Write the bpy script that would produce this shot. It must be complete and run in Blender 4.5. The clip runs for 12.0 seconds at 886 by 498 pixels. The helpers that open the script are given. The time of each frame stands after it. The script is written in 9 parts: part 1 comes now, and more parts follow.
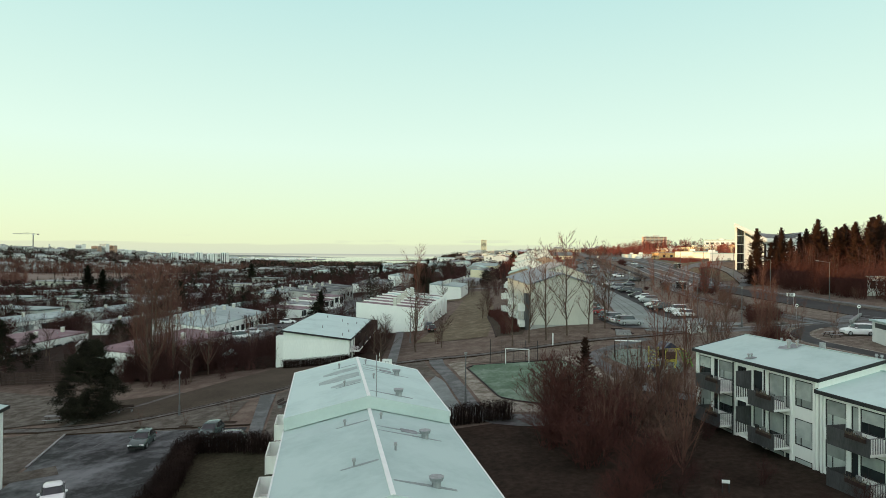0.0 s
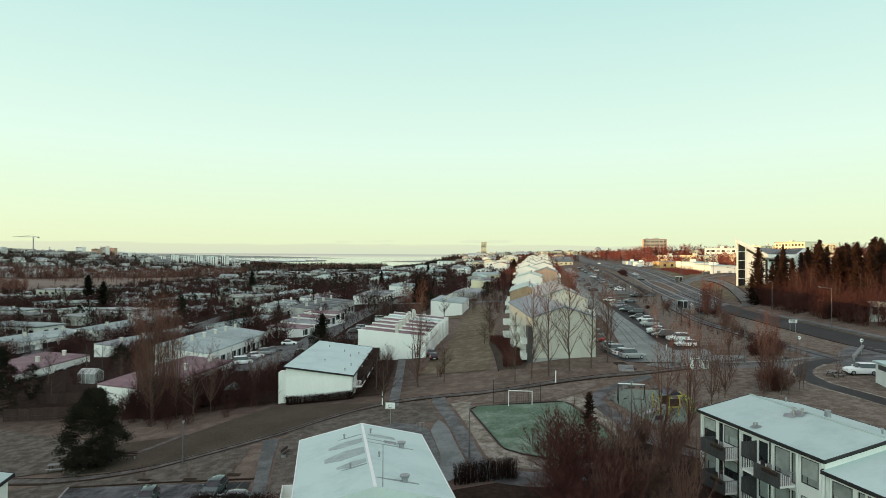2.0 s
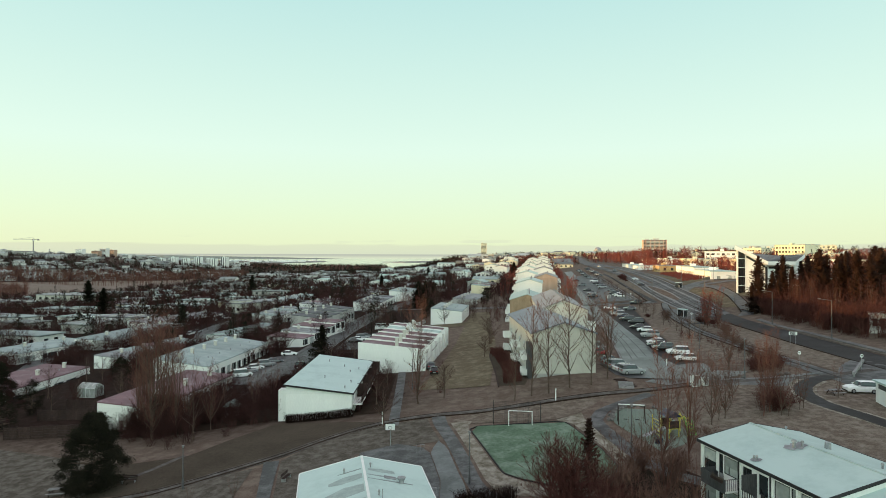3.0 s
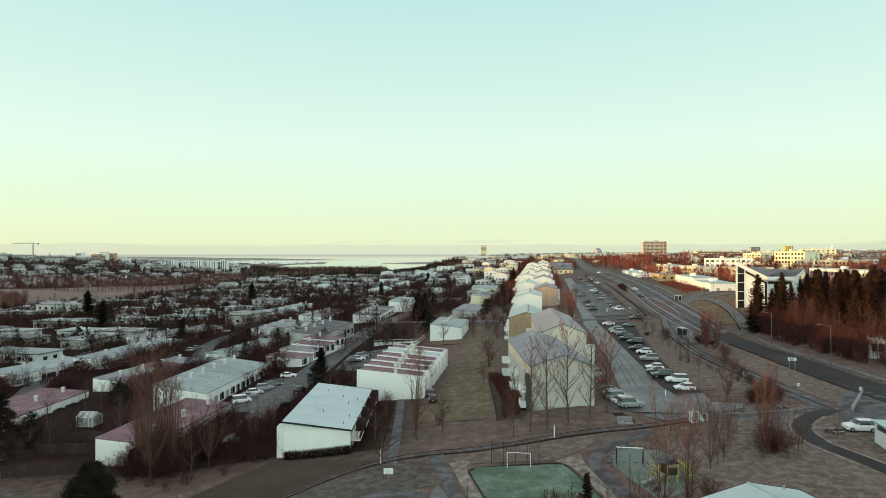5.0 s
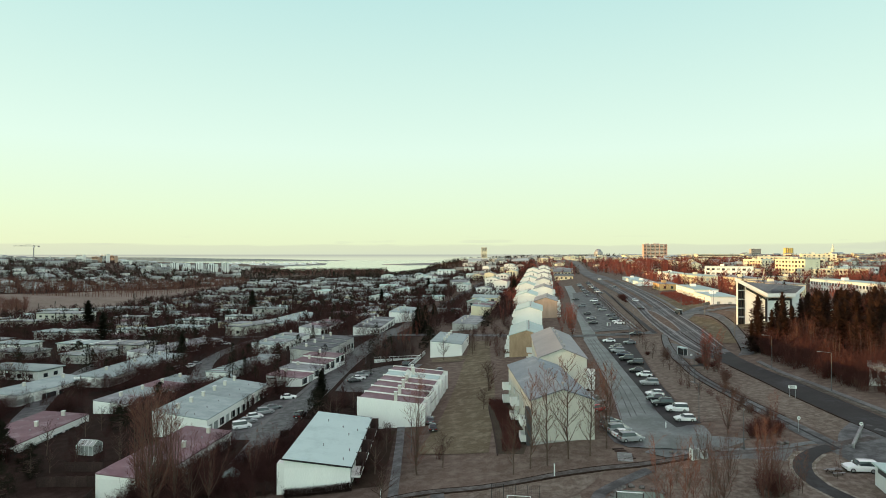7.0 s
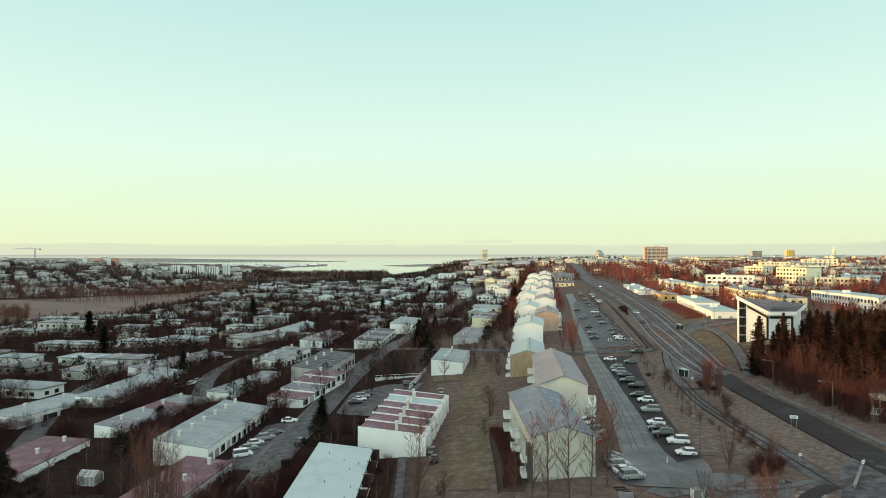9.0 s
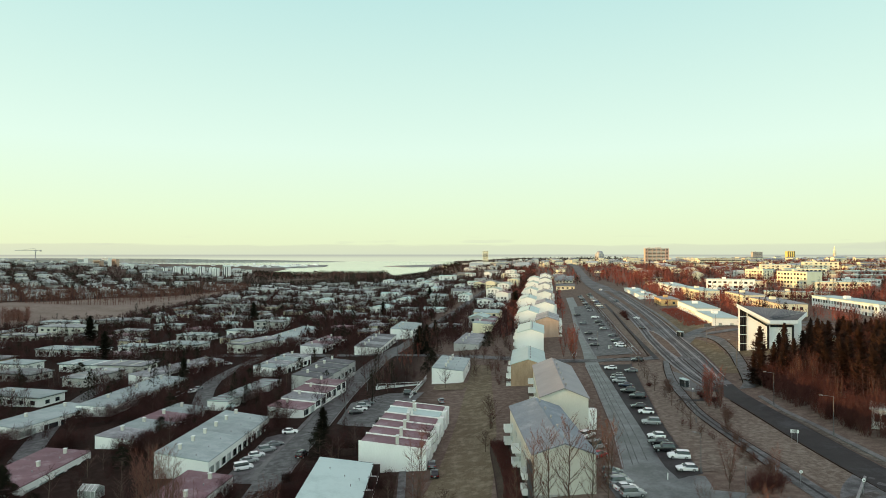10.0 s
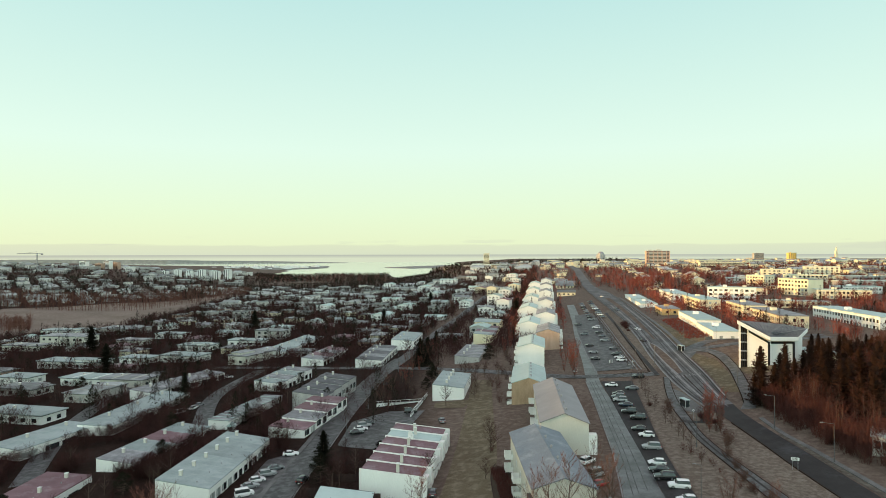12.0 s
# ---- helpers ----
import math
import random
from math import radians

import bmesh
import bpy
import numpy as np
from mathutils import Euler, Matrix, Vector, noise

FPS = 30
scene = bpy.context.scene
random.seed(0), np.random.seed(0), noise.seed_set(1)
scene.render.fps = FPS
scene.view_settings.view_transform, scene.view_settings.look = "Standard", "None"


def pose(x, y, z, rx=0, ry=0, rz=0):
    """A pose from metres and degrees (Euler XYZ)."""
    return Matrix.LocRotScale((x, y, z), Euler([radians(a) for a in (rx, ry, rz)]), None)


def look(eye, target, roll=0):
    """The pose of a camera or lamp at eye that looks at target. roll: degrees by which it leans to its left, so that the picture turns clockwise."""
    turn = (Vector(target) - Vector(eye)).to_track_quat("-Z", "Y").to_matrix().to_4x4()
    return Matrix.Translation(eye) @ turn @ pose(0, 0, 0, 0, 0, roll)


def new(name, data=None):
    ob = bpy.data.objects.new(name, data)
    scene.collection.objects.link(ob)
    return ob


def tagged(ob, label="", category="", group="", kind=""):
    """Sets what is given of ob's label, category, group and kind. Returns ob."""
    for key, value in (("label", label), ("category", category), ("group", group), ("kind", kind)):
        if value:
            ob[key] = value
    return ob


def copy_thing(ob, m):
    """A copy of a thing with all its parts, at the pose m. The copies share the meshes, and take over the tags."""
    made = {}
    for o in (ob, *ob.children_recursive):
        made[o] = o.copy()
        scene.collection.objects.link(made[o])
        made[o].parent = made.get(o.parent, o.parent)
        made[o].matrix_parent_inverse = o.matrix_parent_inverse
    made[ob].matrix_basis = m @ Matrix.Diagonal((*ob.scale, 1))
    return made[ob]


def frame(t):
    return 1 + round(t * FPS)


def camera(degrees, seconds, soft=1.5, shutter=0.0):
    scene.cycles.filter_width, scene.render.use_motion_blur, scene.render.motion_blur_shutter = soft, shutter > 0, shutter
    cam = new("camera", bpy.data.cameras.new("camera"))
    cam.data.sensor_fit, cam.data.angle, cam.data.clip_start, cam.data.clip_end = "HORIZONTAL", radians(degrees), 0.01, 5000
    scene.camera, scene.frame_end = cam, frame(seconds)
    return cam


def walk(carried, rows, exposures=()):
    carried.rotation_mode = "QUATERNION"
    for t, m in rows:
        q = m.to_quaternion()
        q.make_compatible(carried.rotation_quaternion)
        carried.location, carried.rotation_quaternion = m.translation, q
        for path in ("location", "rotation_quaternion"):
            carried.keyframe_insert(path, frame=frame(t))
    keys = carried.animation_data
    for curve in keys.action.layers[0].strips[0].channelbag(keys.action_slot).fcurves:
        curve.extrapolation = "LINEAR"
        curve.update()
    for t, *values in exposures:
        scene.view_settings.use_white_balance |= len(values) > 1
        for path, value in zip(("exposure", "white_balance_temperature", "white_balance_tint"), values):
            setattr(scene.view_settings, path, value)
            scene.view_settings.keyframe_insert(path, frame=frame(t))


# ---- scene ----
cam = camera(71.0, 12.0, soft=0.2)
# rise of the camera: seconds, x, y, z, lean, turn to its left
PATH = [
    (0.0, 0.50, 0.95, 14.72, 0.40, -0.26), (0.5, 0.45, 0.95, 16.11, 0.40, -0.26), (1.0, 0.31, 0.95, 17.46, 0.40, -0.26), (1.5, 0.16, 0.95, 18.80, 0.40, -0.26),
    (2.0, 0.08, 0.96, 20.14, 0.35, -0.26), (2.5, 0.08, 0.97, 21.47, 0.25, -0.26), (3.0, 0.12, 0.98, 22.78, 0.20, -0.26), (5.0, 0.42, 1.06, 28.20, 0.00, -0.26),
    (5.5, 0.47, 1.08, 29.56, 0.00, -0.26), (6.0, 0.51, 1.08, 30.94, 0.00, -0.25), (6.5, 0.50, 1.08, 32.36, 0.00, -0.23), (7.0, 0.48, 1.08, 33.75, 0.00, -0.22),
    (9.0, 0.47, 1.10, 39.76, 0.00, -0.14), (9.5, 0.41, 1.10, 41.19, 0.00, -0.12), (10.0, 0.43, 1.08, 42.61, 0.00, -0.10), (10.5, 0.48, 1.03, 44.05, 0.00, -0.08),
    (11.0, 0.54, 1.00, 45.48, 0.00, -0.05), (11.5, 0.60, 0.96, 46.91, -0.10, -0.03), (12.0, 0.64, 0.94, 48.31, -0.10, -0.00),
]
walk(cam, [(t, look((x, y, z), (x - 2 * math.tan(radians(turn)), y + 2, z + 0.0145), lean)) for t, x, y, z, lean, turn in PATH])
scene.view_settings.exposure = 0.0

# ---- light ----
SUN_AZ, SUN_EL = radians(-93), radians(1.25)   # from the left, a little behind, hardly risen
world = bpy.data.worlds.new("world")
scene.world = world
world.use_nodes = True
wn, wl = world.node_tree.nodes, world.node_tree.links
bg = wn["Background"]
sky = wn.new("ShaderNodeTexSky")
sky.sky_type, sky.sun_disc, sky.sun_elevation, sky.sun_rotation = "NISHITA", False, SUN_EL, SUN_AZ
sky.air_density, sky.dust_density, sky.ozone_density = 1.0, 0.6, 1.0
co = wn.new("ShaderNodeTexCoord")
sep = wn.new("ShaderNodeSeparateXYZ")
wl.new(co.outputs["Generated"], sep.inputs[0])
ramp = wn.new("ShaderNodeValToRGB")
half = wn.new("ShaderNodeMath")
half.operation, half.inputs[1].default_value, half.inputs[2].default_value = "MULTIPLY_ADD", 0.5, 0.5
wl.new(sep.outputs["Z"], half.inputs[0])
wl.new(half.outputs[0], ramp.inputs[0])
stops = [(0.0, (0.20, 0.22, 0.22)), (0.4900, (0.78, 0.88, 0.66)), (0.503, (0.83, 0.94, 0.66)),
         (0.506, (0.86, 0.99, 0.66)), (0.53, (0.845, 1.03, 0.74)), (0.58, (0.82, 1.05, 0.91)), (0.69, (0.58, 0.88, 0.85)), (0.80, (0.60, 0.585, 0.63)), (1.0, (0.56, 0.475, 0.55))]
while len(ramp.color_ramp.elements) < len(stops):
    ramp.color_ramp.elements.new(0.5)
for e, (p, c) in zip(ramp.color_ramp.elements, stops):
    e.position, e.color = p, (*c, 1)
tint = wn.new("ShaderNodeMix")
tint.data_type = "RGBA"
tint.inputs[0].default_value = 0.9
gain = wn.new("ShaderNodeVectorMath")
gain.operation, gain.inputs[1].default_value = "MULTIPLY", (0.35, 0.35, 0.35)
wl.new(sky.outputs[0], gain.inputs[0])
wl.new(gain.outputs[0], tint.inputs[6])
# the open sea darkens in a thin line along the horizon
rim, brim, line, sea_rim = wn.new("ShaderNodeMapRange"), wn.new("ShaderNodeMapRange"), wn.new("ShaderNodeMath"), wn.new("ShaderNodeMix")
rim.inputs[1].default_value, rim.inputs[2].default_value = -0.0075, -0.0025
brim.inputs[1].default_value, brim.inputs[2].default_value = -0.0012, -0.0022
wl.new(sep.outputs["Z"], rim.inputs[0])
wl.new(sep.outputs["Z"], brim.inputs[0])
line.operation, sea_rim.data_type, sea_rim.inputs[7].default_value = "MULTIPLY", "RGBA", (0.52, 0.57, 0.50, 1)
wl.new(rim.outputs[0], line.inputs[0])
wl.new(brim.outputs[0], line.inputs[1])
wl.new(line.outputs[0], sea_rim.inputs[0])
# a pale low bank of cloud along the horizon and a few thin streaks over it
flat_sky, wisps, edge_of, bank_of, banked, thin, streak_of, streaked = wn.new("ShaderNodeMapping"), wn.new("ShaderNodeTexNoise"), wn.new("ShaderNodeMath"), wn.new("ShaderNodeMapRange"), wn.new("ShaderNodeMix"), wn.new("ShaderNodeMapRange"), wn.new("ShaderNodeMath"), wn.new("ShaderNodeMix")
flat_sky.inputs["Scale"].default_value = (1, 1, 9)
wl.new(co.outputs["Generated"], flat_sky.inputs[0])
wisps.inputs["Scale"].default_value, wisps.inputs["Detail"].default_value = 9.0, 5.0
wl.new(flat_sky.outputs[0], wisps.inputs["Vector"])
edge_of.operation, edge_of.inputs[1].default_value = "MULTIPLY_ADD", -0.012
wl.new(wisps.outputs["Fac"], edge_of.inputs[0])
wl.new(sep.outputs["Z"], edge_of.inputs[2])
bank_of.inputs[1].default_value, bank_of.inputs[2].default_value, bank_of.inputs[4].default_value = 0.0086, 0.0062, 0.5
wl.new(edge_of.outputs[0], bank_of.inputs[0])
banked.data_type, banked.inputs[7].default_value = "RGBA", (0.69, 0.755, 0.60, 1)
wl.new(bank_of.outputs[0], banked.inputs[0])
wl.new(ramp.outputs[0], banked.inputs[6])
thin.inputs[1].default_value, thin.inputs[2].default_value, thin.inputs[4].default_value = 0.60, 0.68, 0.4
wl.new(wisps.outputs["Fac"], thin.inputs[0])
low_sky = wn.new("ShaderNodeMapRange")
low_sky.inputs[1].default_value, low_sky.inputs[2].default_value = 0.03, 0.018
wl.new(sep.outputs["Z"], low_sky.inputs[0])
streak_of.operation = "MULTIPLY"
wl.new(thin.outputs[0], streak_of.inputs[0])
wl.new(low_sky.outputs[0], streak_of.inputs[1])
streaked.data_type, streaked.inputs[7].default_value = "RGBA", (0.70, 0.78, 0.62, 1)
wl.new(streak_of.outputs[0], streaked.inputs[0])
wl.new(banked.outputs[2], streaked.inputs[6])
wl.new(streaked.outputs[2], sea_rim.inputs[6])
wl.new(sea_rim.outputs[2], tint.inputs[7])
# the unseen sky behind the camera is brightened to light the walls facing it
east = wn.new("ShaderNodeMapRange")
east.inputs[1].default_value, east.inputs[2].default_value, east.interpolation_type = 0.30, -0.75, "SMOOTHSTEP"
wl.new(sep.outputs["Y"], east.inputs[0])
back_fill = wn.new("ShaderNodeMix")
back_fill.data_type = "RGBA"
back_fill.blend_type = "MULTIPLY"
back_fill.inputs[7].default_value = (2.1, 2.15, 2.1, 1)
wl.new(east.outputs[0], back_fill.inputs[0])
wl.new(tint.outputs[2], back_fill.inputs[6])
wl.new(back_fill.outputs[2], bg.inputs[0])
bg.inputs[1].default_value = 1.0
sun_data = bpy.data.lights.new("sun", "SUN")
sun_data.energy, sun_data.angle, sun_data.color = 7.0, radians(0.3), (1.0, 0.57, 0.20)
sun = new("sun", sun_data)
sun_dir = Vector((math.sin(SUN_AZ) * math.cos(SUN_EL), math.cos(SUN_AZ) * math.cos(SUN_EL), math.sin(SUN_EL)))
sun.matrix_world = look(sun_dir * 100, (0, 0, 0))


# ---- materials ----
def material(name, a, b, rough=0.8, scale=1.0, fine=0.0, bump=0.0, metal=0.0, frost=None, frost_at=0.5, frost_scale=0.3, per_thing=0.0, streaks=False, spec=None, deep=0.68, per_island=0.0):
    """A two-scale mottled surface: colours a and b, finer grain, optional frost lying in patches."""
    m = bpy.data.materials.new(name)
    m.use_nodes = True
    n, l = m.node_tree.nodes, m.node_tree.links
    p = n["Principled BSDF"]
    p.inputs["Roughness"].default_value, p.inputs["Metallic"].default_value = rough, metal
    p.inputs["Specular IOR Level"].default_value = spec if spec is not None else 0.05 if rough > 0.92 else 0.25
    tc = n.new("ShaderNodeTexCoord")
    vec = tc.outputs["Object"]
    if streaks:
        mp = n.new("ShaderNodeMapping")
        mp.inputs["Scale"].default_value = (1, 1, 0.3)
        l.new(vec, mp.inputs[0])
        vec = mp.outputs[0]
    def noise_at(s, detail=5.0):
        t = n.new("ShaderNodeTexNoise")
        t.inputs["Scale"].default_value, t.inputs["Detail"].default_value, t.inputs["Roughness"].default_value = s, detail, 0.62
        l.new(vec, t.inputs["Vector"])
        return t.outputs["Fac"]
    def ramped(fac, lo, hi):
        r = n.new("ShaderNodeMapRange")
        r.inputs[1].default_value, r.inputs[2].default_value = lo, hi
        l.new(fac, r.inputs[0])
        return r.outputs[0]
    def mixed(fac, x, y):
        k = n.new("ShaderNodeMix")
        k.data_type = "RGBA"
        for sock, v in ((k.inputs[0], fac), (k.inputs[6], x), (k.inputs[7], y)):
            if isinstance(v, tuple):
                sock.default_value = (*v, 1)
            elif isinstance(v, float):
                sock.default_value = v
            else:
                l.new(v, sock)
        return k.outputs[2]
    colour = mixed(ramped(noise_at(scale), 0.32, 0.68), a, b)
    if fine:
        grain = ramped(noise_at(fine, 3.0), 0.3, 0.7)
        dark = n.new("ShaderNodeVectorMath")
        dark.operation, dark.inputs[1].default_value = "MULTIPLY", (deep, deep, deep)
        l.new(colour, dark.inputs[0])
        colour = mixed(grain, dark.outputs[0], colour)
    if frost:
        two = n.new("ShaderNodeMath")
        two.operation, two.inputs[1].default_value = "MULTIPLY_ADD", 0.35
        l.new(noise_at(frost_scale * 9, 4.0), two.inputs[0])
        l.new(noise_at(frost_scale), two.inputs[2])
        colour = mixed(ramped(two.outputs[0], frost_at - 0.12 + 0.17, frost_at + 0.12 + 0.17), colour, frost)
    if per_island:
        piece = n.new("ShaderNodeNewGeometry")
        tone = n.new("ShaderNodeHueSaturation")
        span = n.new("ShaderNodeMapRange")
        span.inputs[3].default_value, span.inputs[4].default_value = 1 - per_island, 1 + per_island
        l.new(piece.outputs["Random Per Island"], span.inputs[0])
        l.new(span.outputs[0], tone.inputs["Value"])
        l.new(colour, tone.inputs["Color"])
        colour = tone.outputs[0]
    if per_thing:
        info = n.new("ShaderNodeObjectInfo")
        hue = n.new("ShaderNodeHueSaturation")
        r = n.new("ShaderNodeMapRange")
        r.inputs[3].default_value, r.inputs[4].default_value = 1 - per_thing, 1 + per_thing
        l.new(info.outputs["Random"], r.inputs[0])
        l.new(r.outputs[0], hue.inputs["Value"])
        l.new(colour, hue.inputs["Color"])
        colour = hue.outputs[0]
    l.new(colour, p.inputs["Base Color"])
    if bump:
        bn = n.new("ShaderNodeBump")
        bn.inputs["Strength"].default_value, bn.inputs["Distance"].default_value = bump, 0.05
        l.new(noise_at(fine or scale * 6, 4.0), bn.inputs["Height"])
        l.new(bn.outputs[0], p.inputs["Normal"])
    return m


grass = material("winter_grass", (0.125, 0.094, 0.076), (0.172, 0.132, 0.108), 0.95, 0.10, 4.5, 0.3, deep=0.58, frost=(0.178, 0.146, 0.121), frost_at=0.56, frost_scale=0.6)
# the grass colour is darkened over the valley gardens, the park above stays grass
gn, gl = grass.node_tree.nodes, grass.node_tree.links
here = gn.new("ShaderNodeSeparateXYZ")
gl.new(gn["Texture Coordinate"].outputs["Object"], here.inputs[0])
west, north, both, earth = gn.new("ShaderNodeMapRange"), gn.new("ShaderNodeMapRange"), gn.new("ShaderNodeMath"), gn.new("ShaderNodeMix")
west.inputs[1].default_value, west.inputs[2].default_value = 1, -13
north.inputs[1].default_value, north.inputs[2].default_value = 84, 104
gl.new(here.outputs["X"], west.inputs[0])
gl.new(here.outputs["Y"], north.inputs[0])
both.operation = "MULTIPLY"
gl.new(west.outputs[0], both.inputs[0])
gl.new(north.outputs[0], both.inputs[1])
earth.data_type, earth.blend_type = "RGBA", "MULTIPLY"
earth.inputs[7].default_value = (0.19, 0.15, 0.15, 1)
# far off the darkening fades out, distant haze put into the colour
haze_fade, masked = gn.new("ShaderNodeMapRange"), gn.new("ShaderNodeMath")
haze_fade.inputs[1].default_value, haze_fade.inputs[2].default_value = 1500, 800
gl.new(here.outputs["Y"], haze_fade.inputs[0])
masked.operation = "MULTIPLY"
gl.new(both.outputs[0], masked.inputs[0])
gl.new(haze_fade.outputs[0], masked.inputs[1])
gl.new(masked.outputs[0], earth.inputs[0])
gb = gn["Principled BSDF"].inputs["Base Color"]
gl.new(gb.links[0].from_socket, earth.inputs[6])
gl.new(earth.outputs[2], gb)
lawn = material("mown_lawn", (0.128, 0.108, 0.070), (0.175, 0.148, 0.100), 0.95, 0.12, 4.0, 0.35, deep=0.6, frost=(0.21, 0.185, 0.135), frost_at=0.60, frost_scale=0.5)
dark_lawn = material("dark_brown_lawn", (0.026, 0.019, 0.014), (0.052, 0.038, 0.029), 0.95, 0.2, 2.2, 0.8, deep=0.5)
green_lawn = material("dark_green_lawn", (0.040, 0.038, 0.023), (0.074, 0.068, 0.044), 0.95, 0.3, 3.0, 0.8, deep=0.5)
meadow_grass = material("pale_meadow_grass", (0.19, 0.155, 0.128), (0.28, 0.23, 0.195), 0.95, 0.03, 0.4, 0.3)
frosty_grass = material("frosted_short_grass", (0.088, 0.077, 0.063), (0.116, 0.102, 0.086), 0.95, 0.12, 5.0, 0.3, deep=0.55, frost=(0.148, 0.137, 0.118), frost_at=0.54, frost_scale=0.9)
pale_verge = material("frosted_worn_turf", (0.150, 0.132, 0.100), (0.215, 0.192, 0.150), 0.95, 0.25, 5.0, 0.35, deep=0.55, frost=(0.30, 0.285, 0.245), frost_at=0.52, frost_scale=0.9)
rough_grass = material("frosted_rough_grass", (0.138, 0.110, 0.087), (0.180, 0.147, 0.118), 0.95, 0.10, 5.0, 0.4, deep=0.58, frost=(0.212, 0.186, 0.158), frost_at=0.56, frost_scale=0.9)
worn_path = material("worn_path_surface", (0.070, 0.062, 0.056), (0.120, 0.108, 0.098), 0.9, 0.6, 6.0, 0.4, deep=0.5, frost=(0.15, 0.145, 0.138), frost_at=0.58, frost_scale=0.8)
# the bank's shade is put into this grass colour, reused for the balcony bed
bank_grass = material("shade_darkened_grass", (0.072, 0.060, 0.046), (0.108, 0.090, 0.070), 0.95, 0.12, 5.0, 0.3, deep=0.55)
soil = material("bare_soil", (0.026, 0.018, 0.013), (0.052, 0.037, 0.027), 0.95, 0.3, 2.5, 0.6)
asphalt = material("frosted_asphalt", (0.035, 0.034, 0.035), (0.062, 0.061, 0.062), 0.6, 0.2, 4.0, 0.2, spec=0.4, deep=0.5, frost=(0.125, 0.127, 0.130), frost_at=0.55, frost_scale=0.55)
wet_asphalt = material("dark_asphalt", (0.024, 0.022, 0.022), (0.040, 0.037, 0.036), 0.75, 0.2, 4.0, 0.2, frost=(0.06, 0.062, 0.066), frost_at=0.66, frost_scale=0.12)
icy_asphalt = material("icy_asphalt", (0.040, 0.041, 0.044), (0.070, 0.072, 0.076), 0.45, 0.18, 3.0, 0.2, spec=0.6, deep=0.5, frost=(0.125, 0.132, 0.138), frost_at=0.54, frost_scale=0.25)
road_grey = material("worn_frosted_asphalt", (0.078, 0.078, 0.079), (0.125, 0.124, 0.124), 0.8, 0.15, 3.0, 0.2, frost=(0.165, 0.167, 0.168), frost_at=0.56, frost_scale=0.1)
icy_lot = material("icy_car_park_asphalt", (0.012, 0.012, 0.013), (0.026, 0.026, 0.028), 0.7, 0.2, 4.0, 0.2, deep=0.5, frost=(0.16, 0.168, 0.175), frost_at=0.56, frost_scale=0.13)
paving = material("frosted_paving", (0.11, 0.112, 0.11), (0.19, 0.195, 0.19), 0.85, 0.4, 5.0, 0.2)
kerb_stone = material("kerb_concrete", (0.20, 0.20, 0.20), (0.33, 0.33, 0.33), 0.85, 0.5, 5.0, 0.2)
turf = material("artificial_turf", (0.078, 0.140, 0.088), (0.118, 0.190, 0.124), 0.9, 0.25, 3.0, 0.2, deep=0.6, frost=(0.18, 0.245, 0.19), frost_at=0.56, frost_scale=0.3)
play_green = material("play_surface", (0.150, 0.198, 0.162), (0.21, 0.262, 0.222), 0.9, 0.3, 4.0, 0.2)
# the sky's pale reflection is put into the base colour
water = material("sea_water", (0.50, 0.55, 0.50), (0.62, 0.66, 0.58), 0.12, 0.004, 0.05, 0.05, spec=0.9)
white_wall = material("white_render", (0.76, 0.78, 0.75), (0.81, 0.825, 0.79), 0.85, 0.25, 6.0, 0.04, deep=0.93, per_thing=0.05, streaks=True)
# cream render with the low sun's yellow mixed into the colour
cream_wall = material("sun_yellowed_cream", (0.72, 0.66, 0.46), (0.80, 0.74, 0.54), 0.85, 0.4, 6.0, 0.04, deep=0.93, per_thing=0.05, streaks=True)
worn_wall = material("dull_white_render", (0.50, 0.495, 0.44), (0.60, 0.595, 0.53), 0.85, 0.25, 6.0, 0.04, deep=0.9, streaks=True)
grey_wall = material("grey_render", (0.33, 0.33, 0.32), (0.45, 0.45, 0.43), 0.85, 0.5, 6.0, 0.04, deep=0.93, per_thing=0.12, streaks=True)
brown_wall = material("brown_render", (0.38, 0.27, 0.20), (0.48, 0.35, 0.27), 0.85, 0.5, 6.0, 0.04, deep=0.93, per_thing=0.15, streaks=True)
dark_panel = material("dark_panel", (0.050, 0.050, 0.052), (0.085, 0.085, 0.088), 0.6, 1.0, 8.0, 0.1, streaks=True)
tower_wall = material("pinkish_brown_render", (0.50, 0.33, 0.25), (0.60, 0.42, 0.33), 0.85, 0.5, 6.0, 0.04, deep=0.93, streaks=True)
yellow_wall = material("yellow_cladding", (0.60, 0.46, 0.13), (0.70, 0.55, 0.19), 0.8, 0.5, 6.0, 0.04, deep=0.93, streaks=True)
ochre_wall = material("ochre_cladding", (0.46, 0.31, 0.13), (0.58, 0.40, 0.19), 0.8, 0.5, 6.0, 0.04, deep=0.9, streaks=True)
timber = material("larch_cladding", (0.40, 0.285, 0.18), (0.53, 0.39, 0.26), 0.75, 1.2, 8.0, 0.2, streaks=True)
fence_wood = material("fence_wood", (0.030, 0.018, 0.016), (0.055, 0.033, 0.028), 0.85, 1.0, 8.0, 0.3, streaks=True, per_thing=0.15)
frost_roof = material("frosted_roof", (0.350, 0.465, 0.450), (0.390, 0.51, 0.495), 0.6, 0.10, 6.0, 0.05, deep=0.94, per_thing=0.12, frost=(0.425, 0.545, 0.525), frost_at=0.42, frost_scale=0.2)
terrace_roof = material("frosted_terrace_roof", (0.225, 0.285, 0.28), (0.275, 0.34, 0.335), 0.6, 0.10, 6.0, 0.05, deep=0.9, per_thing=0.12, frost=(0.315, 0.375, 0.375), frost_at=0.48, frost_scale=0.15)
